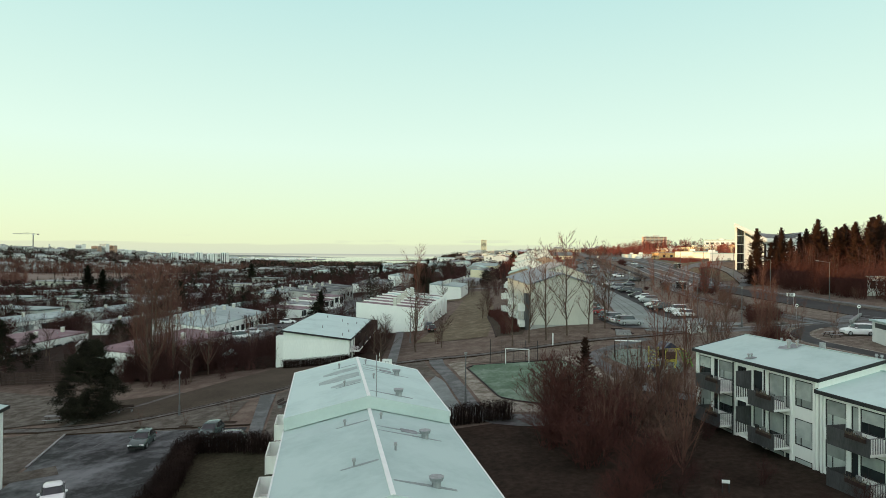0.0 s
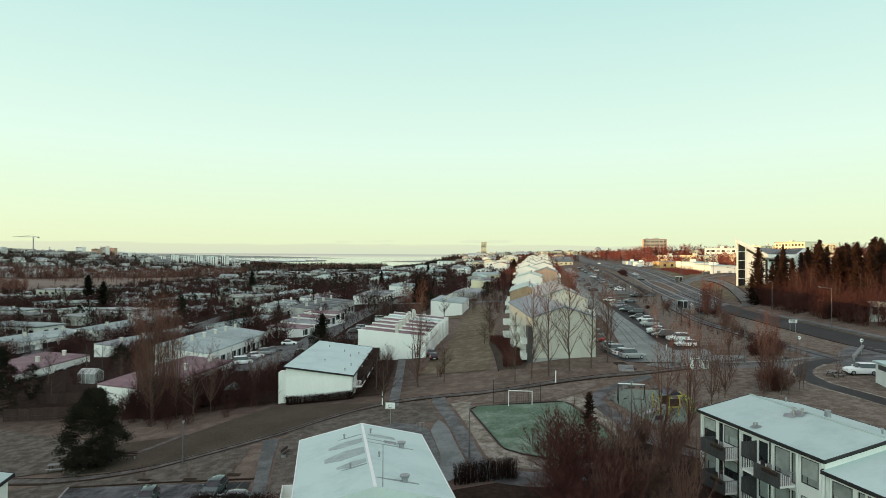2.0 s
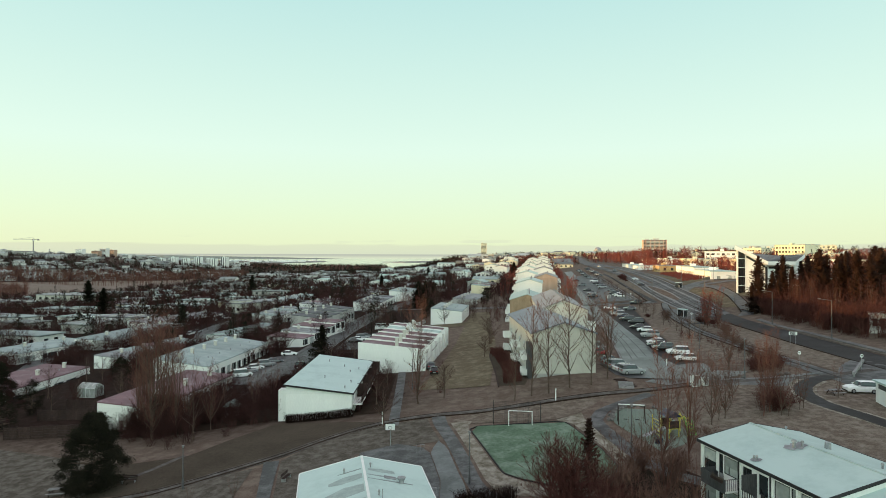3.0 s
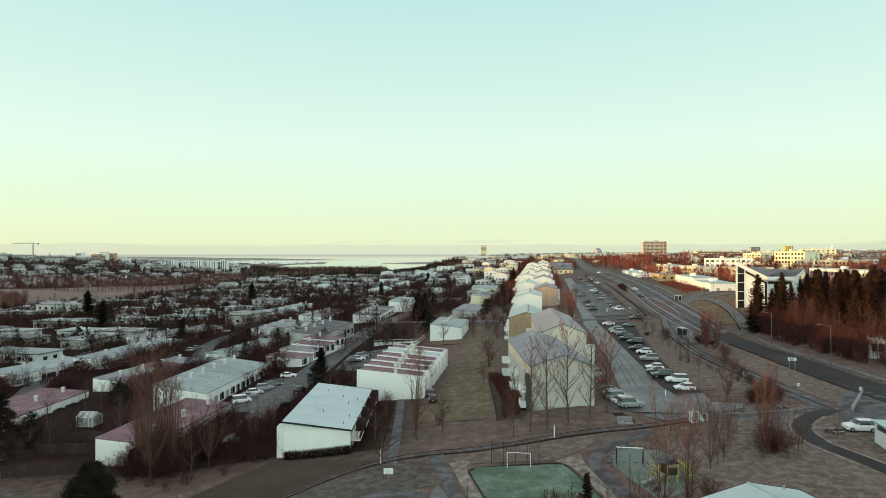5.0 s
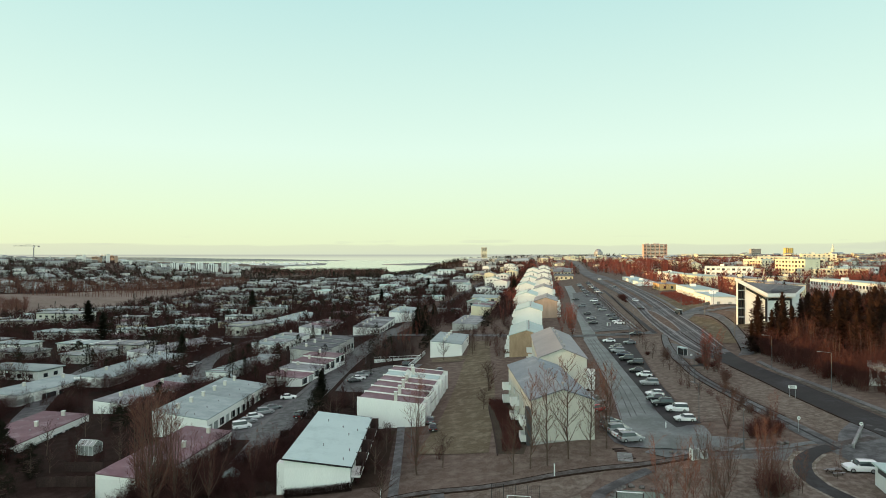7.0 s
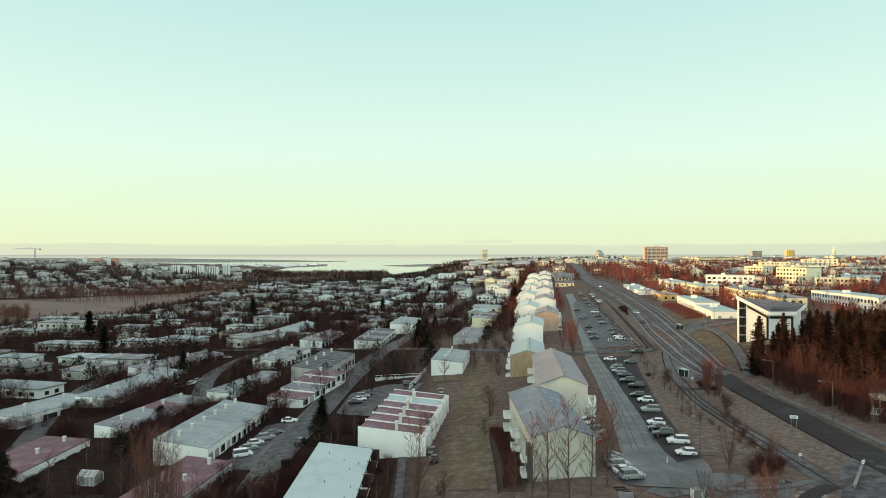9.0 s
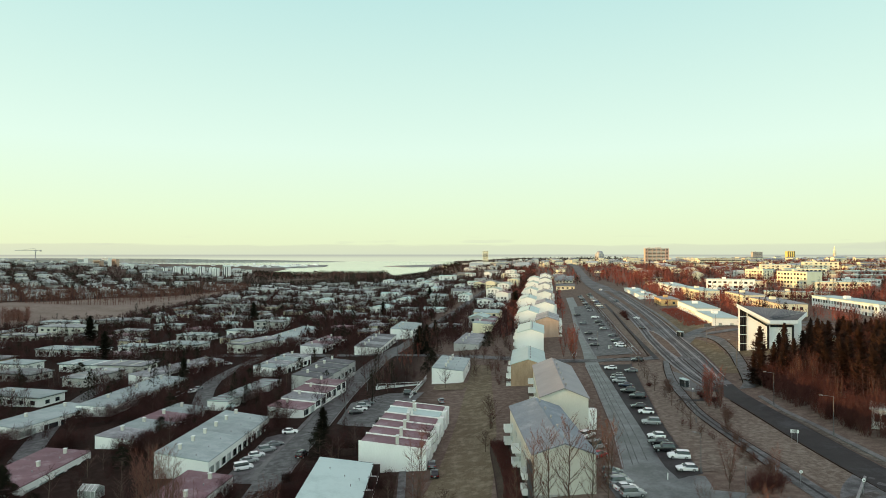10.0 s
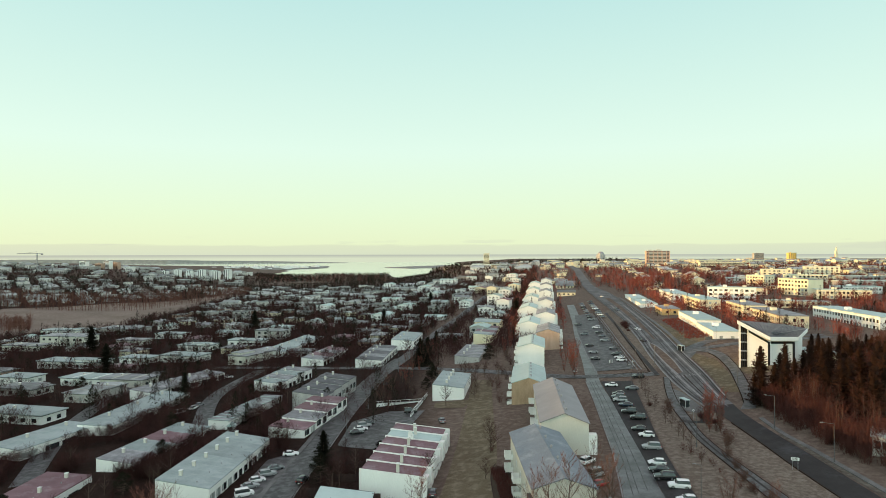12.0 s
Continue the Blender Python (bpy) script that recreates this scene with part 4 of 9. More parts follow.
def gable_roof(ob, w, l, eave, rise, mat, wall_mat, over=0.35, thick=0.22, edge=None, wall_mats=None, front_drop=0.0):
    for sy, side in ((-1, "front"), (1, "back")):
        y0, y1 = sorted((sy * l / 2, sy * (l / 2 - 0.3)))
        s = Shape()
        s.solid([(-w / 2, y0, eave), (w / 2, y0, eave), (w / 2, y1, eave), (-w / 2, y1, eave)], [(-0.02, y0, eave + rise), (0.02, y0, eave + rise), (0.02, y1, eave + rise), (-0.02, y1, eave + rise)])
        part("gable", s, (wall_mats or {}).get(side, wall_mat), ob)
    x, y, k = w / 2 + over, l / 2 + over, rise / (w / 2) * over
    s = Shape()
    for sx in (-1, 1):
        ring = [(sx * x, -y, eave - k + 0.02), (0, -y, eave + rise + 0.02), (0, y, eave + rise + 0.02), (sx * x, y, eave - k + 0.02)]
        if sx > 0:
            ring = ring[::-1]
        s.solid(ring[::-1] if sx < 0 else ring[::-1], [(a, b, c + thick) for a, b, c in (ring[::-1])])
    part("roof", s, mat, ob)
    s = Shape().box(-0.10, 0.10, -y - 0.02, y + 0.02, eave + rise + thick - 0.04, eave + rise + thick + 0.07)
    part("ridge_cap", s, mat if edge is trim_black else edge or mat, ob)
    if edge:
        for sy in (-1, 1):
            for sx in (-1, 1):
                a, b = (sx * x, eave - k), (0, eave + rise)
                s = Shape()
                y0, y1 = sorted((sy * y, sy * (y + 0.06)))
                drop = front_drop if sy < 0 else 0.0
                lo = [(a[0], y0, a[1] - drop), (b[0], y0, b[1] - drop), (b[0], y1, b[1] - drop), (a[0], y1, a[1] - drop)]
                if sx > 0:
                    lo = lo[::-1]
                s.solid(lo, [(p, q, r + thick + 0.06 + drop) for p, q, r in lo])
                part("flashing", s, roof_trim if drop else edge, ob)
        for sx in (-1, 1):
            x0, x1 = sorted((sx * x, sx * (x + 0.07)))
            part("gutter", Shape().box(x0, x1, -y, y, eave - k - 0.02, eave - k + thick + 0.05), edge, ob)


def shed_roof(ob, w, l, left, right, mat, wall_mat, over=0.3, thick=0.22, edge=None):
    """One slope from left to right, with wedges that close the end walls."""
    low = min(left, right)
    for sy in (-1, 1):
        y0, y1 = sorted((sy * l / 2, sy * (l / 2 - 0.3)))
        s = Shape().solid([(-w / 2, y0, low), (w / 2, y0, low), (w / 2, y1, low), (-w / 2, y1, low)], [(-w / 2, y0, left + 0.01), (w / 2, y0, right + 0.01), (w / 2, y1, right + 0.01), (-w / 2, y1, left + 0.01)])
        part("gable", s, wall_mat, ob)
    k = (right - left) / w * over
    x, y = w / 2 + over, l / 2 + over
    ring = [(-x, -y, left - k + 0.02), (x, -y, right + k + 0.02), (x, y, right + k + 0.02), (-x, y, left - k + 0.02)]
    part("roof", Shape().solid(ring, [(a, b, c + thick) for a, b, c in ring]), mat, ob)
    if edge:
        for y0, y1 in ((-y - 0.06, -y), (y, y + 0.06)):
            ring = [(-x, y0, left - k), (x, y0, right + k), (x, y1, right + k), (-x, y1, left - k)]
            part("flashing", Shape().solid(ring, [(a, b, c + thick + 0.06) for a, b, c in ring]), edge, ob)
        part("flashing", Shape().box(x, x + 0.06, -y, y, right + k - 0.02, right + k + thick + 0.04), edge, ob)
        part("flashing", Shape().box(-x - 0.06, -x, -y, y, left - k - 0.02, left - k + thick + 0.04), edge, ob)


def chimney(ob, x, y, z, tall=1.3, wide=0.55, mat=None):
    s = Shape().box(-wide / 2, wide / 2, -wide / 2, wide / 2, -0.5, tall)
    c = part("chimney", s, mat or worn_wall, ob, at=pose(x, y, z))
    part("cap", Shape().box(-wide / 2 - 0.06, wide / 2 + 0.06, -wide / 2 - 0.06, wide / 2 + 0.06, tall, tall + 0.1), trim_white, c)
    return c


def vent(ob, x, y, z, tall=0.5, r=0.09):
    v = part("vent_pipe", Shape().tube((0, 0, -0.3), (0, 0, tall), r, r, 8), steel, ob, at=pose(x, y, z))
    part("cowl", Shape().tube((0, 0, tall), (0, 0, tall + 0.14), r * 1.7, r * 1.3, 8), steel, v)


def balcony(ob, side_turn, u, far, z, width, deep=1.4, front=None, posts=True):
    """A balcony on a wall: slab, solid or barred front, side panels."""
    b = part("balcony", Shape().box(-width / 2, width / 2, -deep, 0, -0.16, 0), white_wall, ob, at=pose(0, 0, 0, 0, 0, side_turn) @ pose(u, -far, z))
    if front:
        part("front_panel", Shape().box(-width / 2, width / 2, -deep - 0.04, -deep + 0.03, -0.2, 0.95), front, b)
    else:
        s = Shape().box(-width / 2, width / 2, -deep, -deep + 0.05, 0.95, 1.0)
        k = int(width / 0.16)
        for i in range(k + 1):
            x = -width / 2 + 0.02 + (width - 0.04) * i / k
            s.box(x - 0.012, x + 0.012, -deep + 0.01, -deep + 0.035, 0, 0.95)
        part("railing", s, steel, b)
    for sx in (-1, 1):
        x0, x1 = sorted((sx * width / 2, sx * (width / 2 - 0.05)))
        part("side_panel", Shape().box(x0, x1, -deep, 0, 0, 0.95), front or dark_panel, b)
    return b


def row_of(u0, u1, n, w, z0, z1):
    """n openings of width w evenly between u0 and u1."""
    return [(u0 + (u1 - u0) * (i + 0.5) / n - w / 2, u0 + (u1 - u0) * (i + 0.5) / n + w / 2, z0, z1) for i in range(n)]


# the long gabled apartment block below the camera, in three steps
for k, (far, near, z) in enumerate(((0.0, 13.5, 6.1), (13.6, 27.0, 5.35), (27.1, 40.5, 4.6))):
    mid = (far + near) / 2
    x, y = -6.22 + 0.183 * mid, 51.75 - 0.983 * mid
    g = -1.6
    ob = thing("apartment_block", pose(x, y, g, 0, 0, 10.5), "white apartment block with frosted low gable roof and side balconies", "apartment block", "stepped block below")
    w, l, eave = 9.3, near - far, z - g - 0.25
    lows = [z0 for z0 in (0.9 - 0.4, 3.4)]
    left = [h for z0 in lows for h in row_of(-l / 2 + 0.6, l / 2 - 0.6, 5, 1.5, z0, z0 + 1.4)]
    walls(ob, w, l, eave - 1.0, white_wall, {"left": left, "right": left, "front": [], "back": row_of(-3.5, 3.5, 2, 1.2, 3.4, 4.6)}, foot=3)
    gable_roof(ob, w, l, eave - 1.0, 1.08, frost_roof, white_wall, 0.28, 0.2, trim_white, front_drop=0.48)
    top = eave - 1.0
    for sx in (-1, 1):
        s = Shape()
        for q in (1.1, 2.2, 3.3, 4.2):
            z = top + 1.08 * (1 - q / (w / 2)) + 0.2
            s.box(sx * q - 0.015, sx * q + 0.015, -l / 2, l / 2, z - 0.02, z + 0.012)
        part("roof_seams", s, frost_roof, ob)
    for bz in (0.1, 2.8):
        for u in (-l * 0.28, l * 0.24):
            balcony(ob, -90, u, w / 2, bz, 3.0, 1.5, white_wall)
    slope = lambda px: top + 1.08 * (1 - abs(px) / (w / 2)) + 0.2
    for px, py in ((-1.5, 4.2), (-1.3, -2.6), (0.55, 4.6), (0.75, -1.0)):
        vent(ob, px, py, slope(px), 0.26, 0.055)
    for px, py in ((2.7, 2.2), (2.0, -5.2)):
        v = part("roof_vent", Shape().tube((0, 0, -0.2), (0, 0, 0.30), 0.20, 0.20, 10), steel, ob, at=pose(px, py, slope(px)))
        part("cap", Shape().tube((0, 0, 0.30), (0, 0, 0.46), 0.27, 0.33, 10), steel, v)
    part("skylight", Shape().box(-0.45, 0.45, -0.25, 0.25, 0, 0.12), grey_roof, ob, at=pose(1.9, 2.9, slope(1.9) - 0.04, 0, 13, 0))
    streaks = [(-2.0, -0.2, 4.2, 0.22), (-1.9, -0.2, -2.6, 0.24), (0.2, 2.9, 3.0, 0.26), (0.2, 3.6, 2.2, 0.22), (0.2, 2.9, -5.2, 0.30)]
    if k == 0:
        streaks += [(-2.7, -0.2, 2.7, 1.3), (-3.0, -0.2, 0.3, 1.9), (-2.2, -0.2, -1.9, 1.0), (0.3, 2.4, 4.2, 0.8)]
    for x0, x1, py, wide in streaks:
        ring = [(x0, py - wide * 0.3), (x0 + 0.4 * (x1 - x0), py - wide / 2), (x1, py - wide * 0.35), (x1, py + wide * 0.4), (x0 + 0.5 * (x1 - x0), py + wide / 2), (x0, py + wide * 0.1)]
        part("bare_patch", Shape().solid([(u, v, slope(u) + 0.022) for u, v in ring], [(u, v, slope(u) + 0.030) for u, v in ring]), bare_roof if wide < 0.5 else thawing_roof, ob, "frost-free streak on the roof")
mast = thing("antenna_mast", pose(-3.3, 38.6, 4.95), "thin steel roof mast with small box", "antenna")
part("pole", Shape().tube((0, 0, 0), (0, 0, 3.6), 0.035, 0.025, 8), steel, mast)
part("bracket", Shape().box(-0.12, 0.12, -0.12, 0.12, 0.0, 0.22), steel, mast)
part("junction_box", Shape().box(-0.16, 0.16, -0.1, 0.1, 0.55, 0.95), trim_white, mast)

# the three-storey block with balconies, in two steps
side_bar = Shape().box(-0.018, 0.018, -0.018, 0.018, 0.0, 0.91).mesh("baluster", kerb_stone)
front_bar = Shape().box(-0.018, 0.018, -0.018, 0.018, 0.0, 0.91).mesh("baluster", trim_white)


def balcony_block(x, y, z, label):
    """The facade with balconies faces local left; its far end is at positive y."""
    w, l = 10.2, 13.4
    ob = thing("apartment_block", pose(x, y, z, 0, 0, 11.9), label, "apartment block", "balcony block")
    floors = (-1.55, 1.15, 3.85)
    left = []
    for f in floors:
        for s0, s1, z0, z1 in ((0.35, 2.0, 0.35, 2.2), (2.35, 2.9, 0.02, 2.2), (3.0, 4.75, 0.7, 2.2), (5.3, 6.35, 0.6, 2.1), (7.1, 8.1, 0.5, 2.1), (8.75, 10.3, 0.3, 2.2), (10.4, 10.95, 0.02, 2.2), (11.3, 12.9, 0.35, 2.2)):
            left.append((l / 2 - s1, l / 2 - s0, f + z0, f + z1))
    # local left side runs with u from far to near turned round
    left = [(-b, -a, c, d) for a, b, c, d in left]
    walls(ob, w, l, 6.35, white_wall, {"left": left, "back": row_of(-4, 4, 2, 1.3, 4.4, 5.8) + row_of(-4, 4, 2, 1.3, 1.7, 3.1)}, foot=4)
    gable_roof(ob, w, l, 6.35, 1.05, frost_roof, white_wall, 0.25, 0.18, trim_black)
    for s0 in (0.12, 5.0, 8.5, 11.05, 13.1):
        u = l / 2 - s0
        part("pilaster", Shape().box(-w / 2 - 0.10, -w / 2, u - 0.10, u + 0.10, -3, 6.3), white_wall, ob)
    for s0 in (5.02, 8.52):
        part("downpipe", Shape().tube((-w / 2 - 0.17, l / 2 - s0, -2), (-w / 2 - 0.17, l / 2 - s0, 6.2), 0.05, 0.05, 8), trim_black, ob)
    def blinds(y0, y1, z0, z1):
        return Shape().box(-w / 2 + 0.02, -w / 2 + 0.06, y0 + 0.12, y1 - 0.12, z0, z1)
    for f in floors:
        for s0, s1, share in ((0.35, 2.0, 0.55), (3.0, 4.75, 0.45), (8.75, 10.3, 0.9), (11.3, 12.9, 0.75)):
            top, low = f + 2.12, f + 2.12 - 1.6 * share
            part("blind", blinds(l / 2 - s1, l / 2 - s0, low, top), curtain, ob, "pale roller blind behind the window")
    for f in floors[1:]:
        for s0, s1, p0, p1 in ((1.9, 5.0, 1.9, 5.0), (6.9, 10.9, 8.3, 10.9)):
            deep, h, mid = 1.35, (s1 - s0) / 2, (s0 + s1) / 2
            b = part("balcony", Shape().box(-deep, 0, -h, h, -0.16, 0.0), white_wall, ob, at=pose(-w / 2, l / 2 - mid, f))
            part("front_panel", Shape().box(-deep - 0.05, -deep + 0.02, mid - p1, mid - p0, -0.2, 0.92), dark_panel, b, "dark grey balcony panel")
            part("rail", Shape().box(-deep, -0.02, -h, -h + 0.05, 0.90, 0.95), kerb_stone, b)
            for i in range(8):
                part("baluster", side_bar, None, b, at=pose(-deep + 0.05 + (deep - 0.12) * i / 7, -h + 0.025, 0.0))
            if p0 > s0:
                part("rail", Shape().box(-deep - 0.03, -deep + 0.02, mid - p0, h, 0.90, 0.95), trim_black, b)
                for i in range(8):
                    part("baluster", front_bar, None, b, at=pose(-deep, mid - p0 + 0.03 + (p0 - s0 - 0.06) * i / 7, 0.0))
                part("screen", Shape().box(-deep, -0.02, h - 0.05, h, -0.1, 2.0), dark_panel, b, "dark privacy screen")
            else:
                part("side_panel", Shape().box(-deep, 0, h - 0.05, h, -0.1, 0.92), dark_panel, b)
            part("flower_box", Shape().box(-deep - 0.20, -deep - 0.06, mid - p1 + 0.2, mid - p1 + 1.6, 0.62, 0.84), fence_wood, b)
            bush = Shape()
            for i in range(40):
                y, x = mid - p1 + 0.2 + 1.4 * dice.random(), -deep - 0.13
                bush.limb((x, y, 0.8), (x + dice.uniform(-0.15, 0.15), y + dice.uniform(-0.15, 0.15), 0.8 + dice.uniform(0.12, 0.4)), 0.02, 0.01)
            part("dry_plants", bush, plant, b)
            for k in range(2):
                c = part("balcony_chair", Shape().box(-0.9, -0.5, -0.2 + 0.7 * k, 0.2 + 0.7 * k, 0.40, 0.45), trim_black if k else kerb_stone, b)
                part("backrest", Shape().box(-0.55, -0.5, -0.2 + 0.7 * k, 0.2 + 0.7 * k, 0.45, 0.9), trim_black if k else kerb_stone, c)
    def on_roof(px):
        return 6.35 + 1.05 * (1 - abs(px) / 5.1) + 0.18
    for px, py, tall, r in ((-1.12, 0.5, 0.55, 0.13), (-0.58, 0.24, 0.4, 0.08), (-4.70, 0.60, 0.26, 0.06), (-4.55, 0.45, 0.26, 0.06), (3.2, 6.3, 0.25, 0.07), (1.95, -4.5, 0.3, 0.07), (2.2, -4.7, 0.3, 0.07)):
        vent(ob, px, py, on_roof(px), tall, r)
    part("roof_vent", Shape().tube((0, 0, -0.2), (0, 0, 0.55), 0.26, 0.24, 10), steel, ob, at=pose(1.72, 0.14, on_roof(1.72)))
    for ring in ([(-1.75, 0.95), (-1.45, 0.1), (-1.1, 0.25), (-0.9, -0.15), (-0.5, 0.1), (-0.05, 0.2), (-0.05, 1.25), (-0.5, 1.0), (-0.7, 1.35), (-1.0, 1.1), (-1.2, 1.4)], [(-5.0, 0.7), (-4.9, 0.25), (-4.5, 0.1), (-4.2, 0.25), (-4.25, 0.7), (-4.6, 0.95)]):
        part("thawed_patch", Shape().poly([(x, y, on_roof(x) + 0.06) for x, y in ring]), grey_roof, ob, "bare thawed patch round the vents")
    return ob


A12 = radians(11.9)
dark_frames = True
for k, (s, z) in enumerate(((6.7, 0.0), (20.3, -0.75), (33.9, -1.5))):
    fx, fy = 23.2 + math.sin(A12) * s, 55.7 - math.cos(A12) * s
    balcony_block(fx + 5.1 * math.cos(A12), fy + 5.1 * math.sin(A12), z, "white three-storey block with grey balconies and frosted roof")
ob = thing("apartment_block", pose(-37.2, 40.0, -3.9, 0, 0, 11.5), "white apartment block with black roof edge", "apartment block")
walls(ob, 10, 20, 6.0, white_wall, {"right": row_of(-9.5, 9.5, 6, 1.3, 0.6, 2.0) + row_of(-9.5, 9.5, 6, 1.3, 3.4, 4.8), "back": row_of(-4, 4, 2, 1.3, 3.4, 4.8)})
gable_roof(ob, 10, 20, 6.0, 1.0, frost_roof, white_wall, 0.3, 0.2, trim_black)
dark_frames = False

taken = [(-6, 40, 9), (-3, 25, 9), (30, 50, 9), (33, 36, 9), (-37, 40, 12)]


def take(x, y, turn, w, l):
    """Keeps trees and other houses out of a footprint."""
    a = radians(turn)
    n = max(1, int(l / 6))
    for i in range(n + 1):
        t = (i / n - 0.5) * l
        taken.append((x - math.sin(a) * t, y + math.cos(a) * t, w / 2 + 0.8))


cells, seen_upto = {}, [0]


def free(x, y, r=0.0):
    """Whether a place is clear of houses and roads."""
    for a, b, c in taken[seen_upto[0]:]:
        cells.setdefault((int(a // 40), int(b // 40)), []).append((a, b, c))
    seen_upto[0] = len(taken)
    i, j = int(x // 40), int(y // 40)
    return all((x - a) ** 2 + (y - b) ** 2 > max(0.0, c + r) ** 2 for u in (i - 1, i, i + 1) for v in (j - 1, j, j + 1) for a, b, c in cells.get((u, v), ()))


for ob in list(scene.objects):
    if ob.get("category") in ("road", "path", "car park", "playing field", "playground", "court", "pavement"):
        for v in list(ob.data.vertices)[::2]:
            taken.append((v.co.x, v.co.y, 1.6 + 0.004 * v.co.y))


def shed_house(name, label, x, y, z, turn, w, l, left, right, wall, roof, openings, edge=None, chimneys=(), category="house", group="", foot=3.0, mats=None, over=0.3):
    ob = thing(name, pose(x, y, z, 0, 0, turn), label, category, group)
    low = min(left, right)
    walls(ob, w, l, {"front": low, "back": low, "left": left, "right": right}, wall, openings, foot, mats)
    shed_roof(ob, w, l, left, right, roof, wall, over, 0.2, edge)
    for cx, cy, tall in chimneys:
        chimney(ob, cx, cy, left + (right - left) * (cx / w + 0.5) + 0.2, tall)
    take(x, y, turn, w, l)
    return ob


def along(x, y, turn, s):
    a = radians(turn)
    return x - math.sin(a) * s, y + math.cos(a) * s


# white end house with frosted roof
W = shed_house("terraced_house", "white rendered terrace with plain end wall and frosted roof", -18.1, 108.5, -2.6, 0, 9.9, 27.4, 5.35, 4.15, white_wall, frost_roof,
               {"right": row_of(-13.3, 13.3, 8, 1.7, 0.3, 2.1) + row_of(-13.3, 13.3, 8, 1.5, 2.6, 3.9), "left": row_of(-13.3, 13.3, 8, 1.4, 0.7, 2.0)}, trim_black)
for k in range(4):
    b = part("balcony", Shape().box(0, 1.4, -2.4, 2.4, -0.15, 0), white_wall, W, at=pose(4.95, -10.2 + 6.8 * k, 2.4))
    for z in (0.3, 0.6, 0.9):
        part("rail_board", Shape().box(1.34, 1.42, -2.4, 2.4, z - 0.09, z + 0.09), fence_wood, b)
    part("partition", Shape().box(0, 1.6, 2.9, 3.05, -2.2, 2.0), fence_wood, b)
for px, py in ((-0.5, -6), (3.6, -11.5), (3.9, -7), (2.6, 1), (1.0, 5), (3.7, 4.2), (-2.2, 8)):
    vent(W, px, py, 4.95 - 0.12 * px, 0.3, 0.07)
part("porch", Shape().box(-6.2, -4.95, -13.2, -11.4, -1, 4.6), white_wall, W)

# stepped terrace with fire walls between reddish roofs
for k in range(6):
    x, y = along(-7.5, 142.8, -8.6, -13.8 + 5.5 * k)
    z = -1.9 + 0.10 * k
    ob = shed_house("terraced_house", "white terraced house, red metal roof between white fire walls" if k != 4 else "white terraced house with frosted pale roof", x, y, z, -8.6, 12.6, 5.5, 6.2, 5.2, white_wall, frost_roof if k == 4 else pink_roof,
                    {"right": [(-2.0, 1.6, 0.3, 2.1), (-2.0, 1.2, 3.0, 4.4)], "left": [(-1.6, 1.6, 0.8, 2.2), (-1.6, 1.4, 3.2, 4.6)]}, group="stepped terrace", over=0.02)
    for sy in (-2.75,) + ((2.6,) if k == 5 else ()):
        ring = [(-6.6, sy - 0.03, 3), (7.4, sy - 0.03, 3), (7.4, sy + 0.15, 3), (-6.6, sy + 0.15, 3)]
        part("fire_wall", Shape().solid([(a, b, -2) for a, b, c in ring], [(a, b, 6.58 - 0.078 * (a + 6.3)) for a, b, c in ring]), white_wall, ob)
    part("porch", Shape().box(6.3, 7.3, -2.4, 0.6, -2, 5.0), white_wall, ob)
    if k != 4:
        chimney(ob, 1.2 - 0.4 * k, -1.6, 5.9, 1.7, 0.6)
    else:
        chimney(ob, 0.0, 1.2, 5.9, 1.7, 0.6)
dish = thing("satellite_dish", pose(*along(-7.7, 142.8, -8.6, 4.4), 4.4, 0, 0, 140), "round white satellite dish on terrace roof", "satellite dish")
s = Shape()
for i in range(16):
    a0, a1 = 2 * math.pi * i / 16, 2 * math.pi * (i + 1) / 16
    for r0, r1 in ((0.0, 0.5), (0.5, 0.95)):
        s.poly([(r * math.cos(a), -0.25 * (1 - r * r), 1.2 + r * math.sin(a)) for r, a in ((r0, a0), (r1, a0), (r1, a1), (r0, a1))][(1 if r0 == 0 else 0):])
part("reflector", s, trim_white, dish)
part("stand", Shape().tube((0, 0.05, -0.3), (0, -0.2, 1.2), 0.05, 0.05, 8), steel, dish)

# terraces of the valley
def terrace(x, y, z, turn, w, l, n, left, right, wall, roofs, label, step=0.0, chims=True, edge=None, group="", cx=-0.2, two=False, light_side="right"):
    for k in range(n):
        u = l / n
        px, py = along(x, y, turn, -l / 2 + u * (k + 0.5))
        rows = [(0.5, 2.25)] + ([(3.0, 4.5)] if two else [])
        wins = [h for z0, z1 in rows if z1 < min(left, right) - 0.1 for h in ((-u / 2 + 0.4, -u / 2 + 0.4 + u * 0.40, z0, z1), (u / 2 - 0.4 - u * 0.36, u / 2 - 0.4, z0 - 0.4 if z0 < 1 else z0, z1))]
        ob = shed_house("terraced_house", label, px, py, z + step * k, turn, w, u - 0.01, left, right, wall, roofs[k % len(roofs)], {"right": wins if x < 0 else [], "left": wins if x > -5 else []}, edge, group=group, over=0.05)
        if chims:
            chimney(ob, cx * w, u * 0.18, left + (right - left) * (cx + 0.5) + 0.15, 1.15, 0.62)
        vent(ob, w * 0.2, -u * 0.2, left + (right - left) * 0.7 + 0.15, 0.3, 0.09)


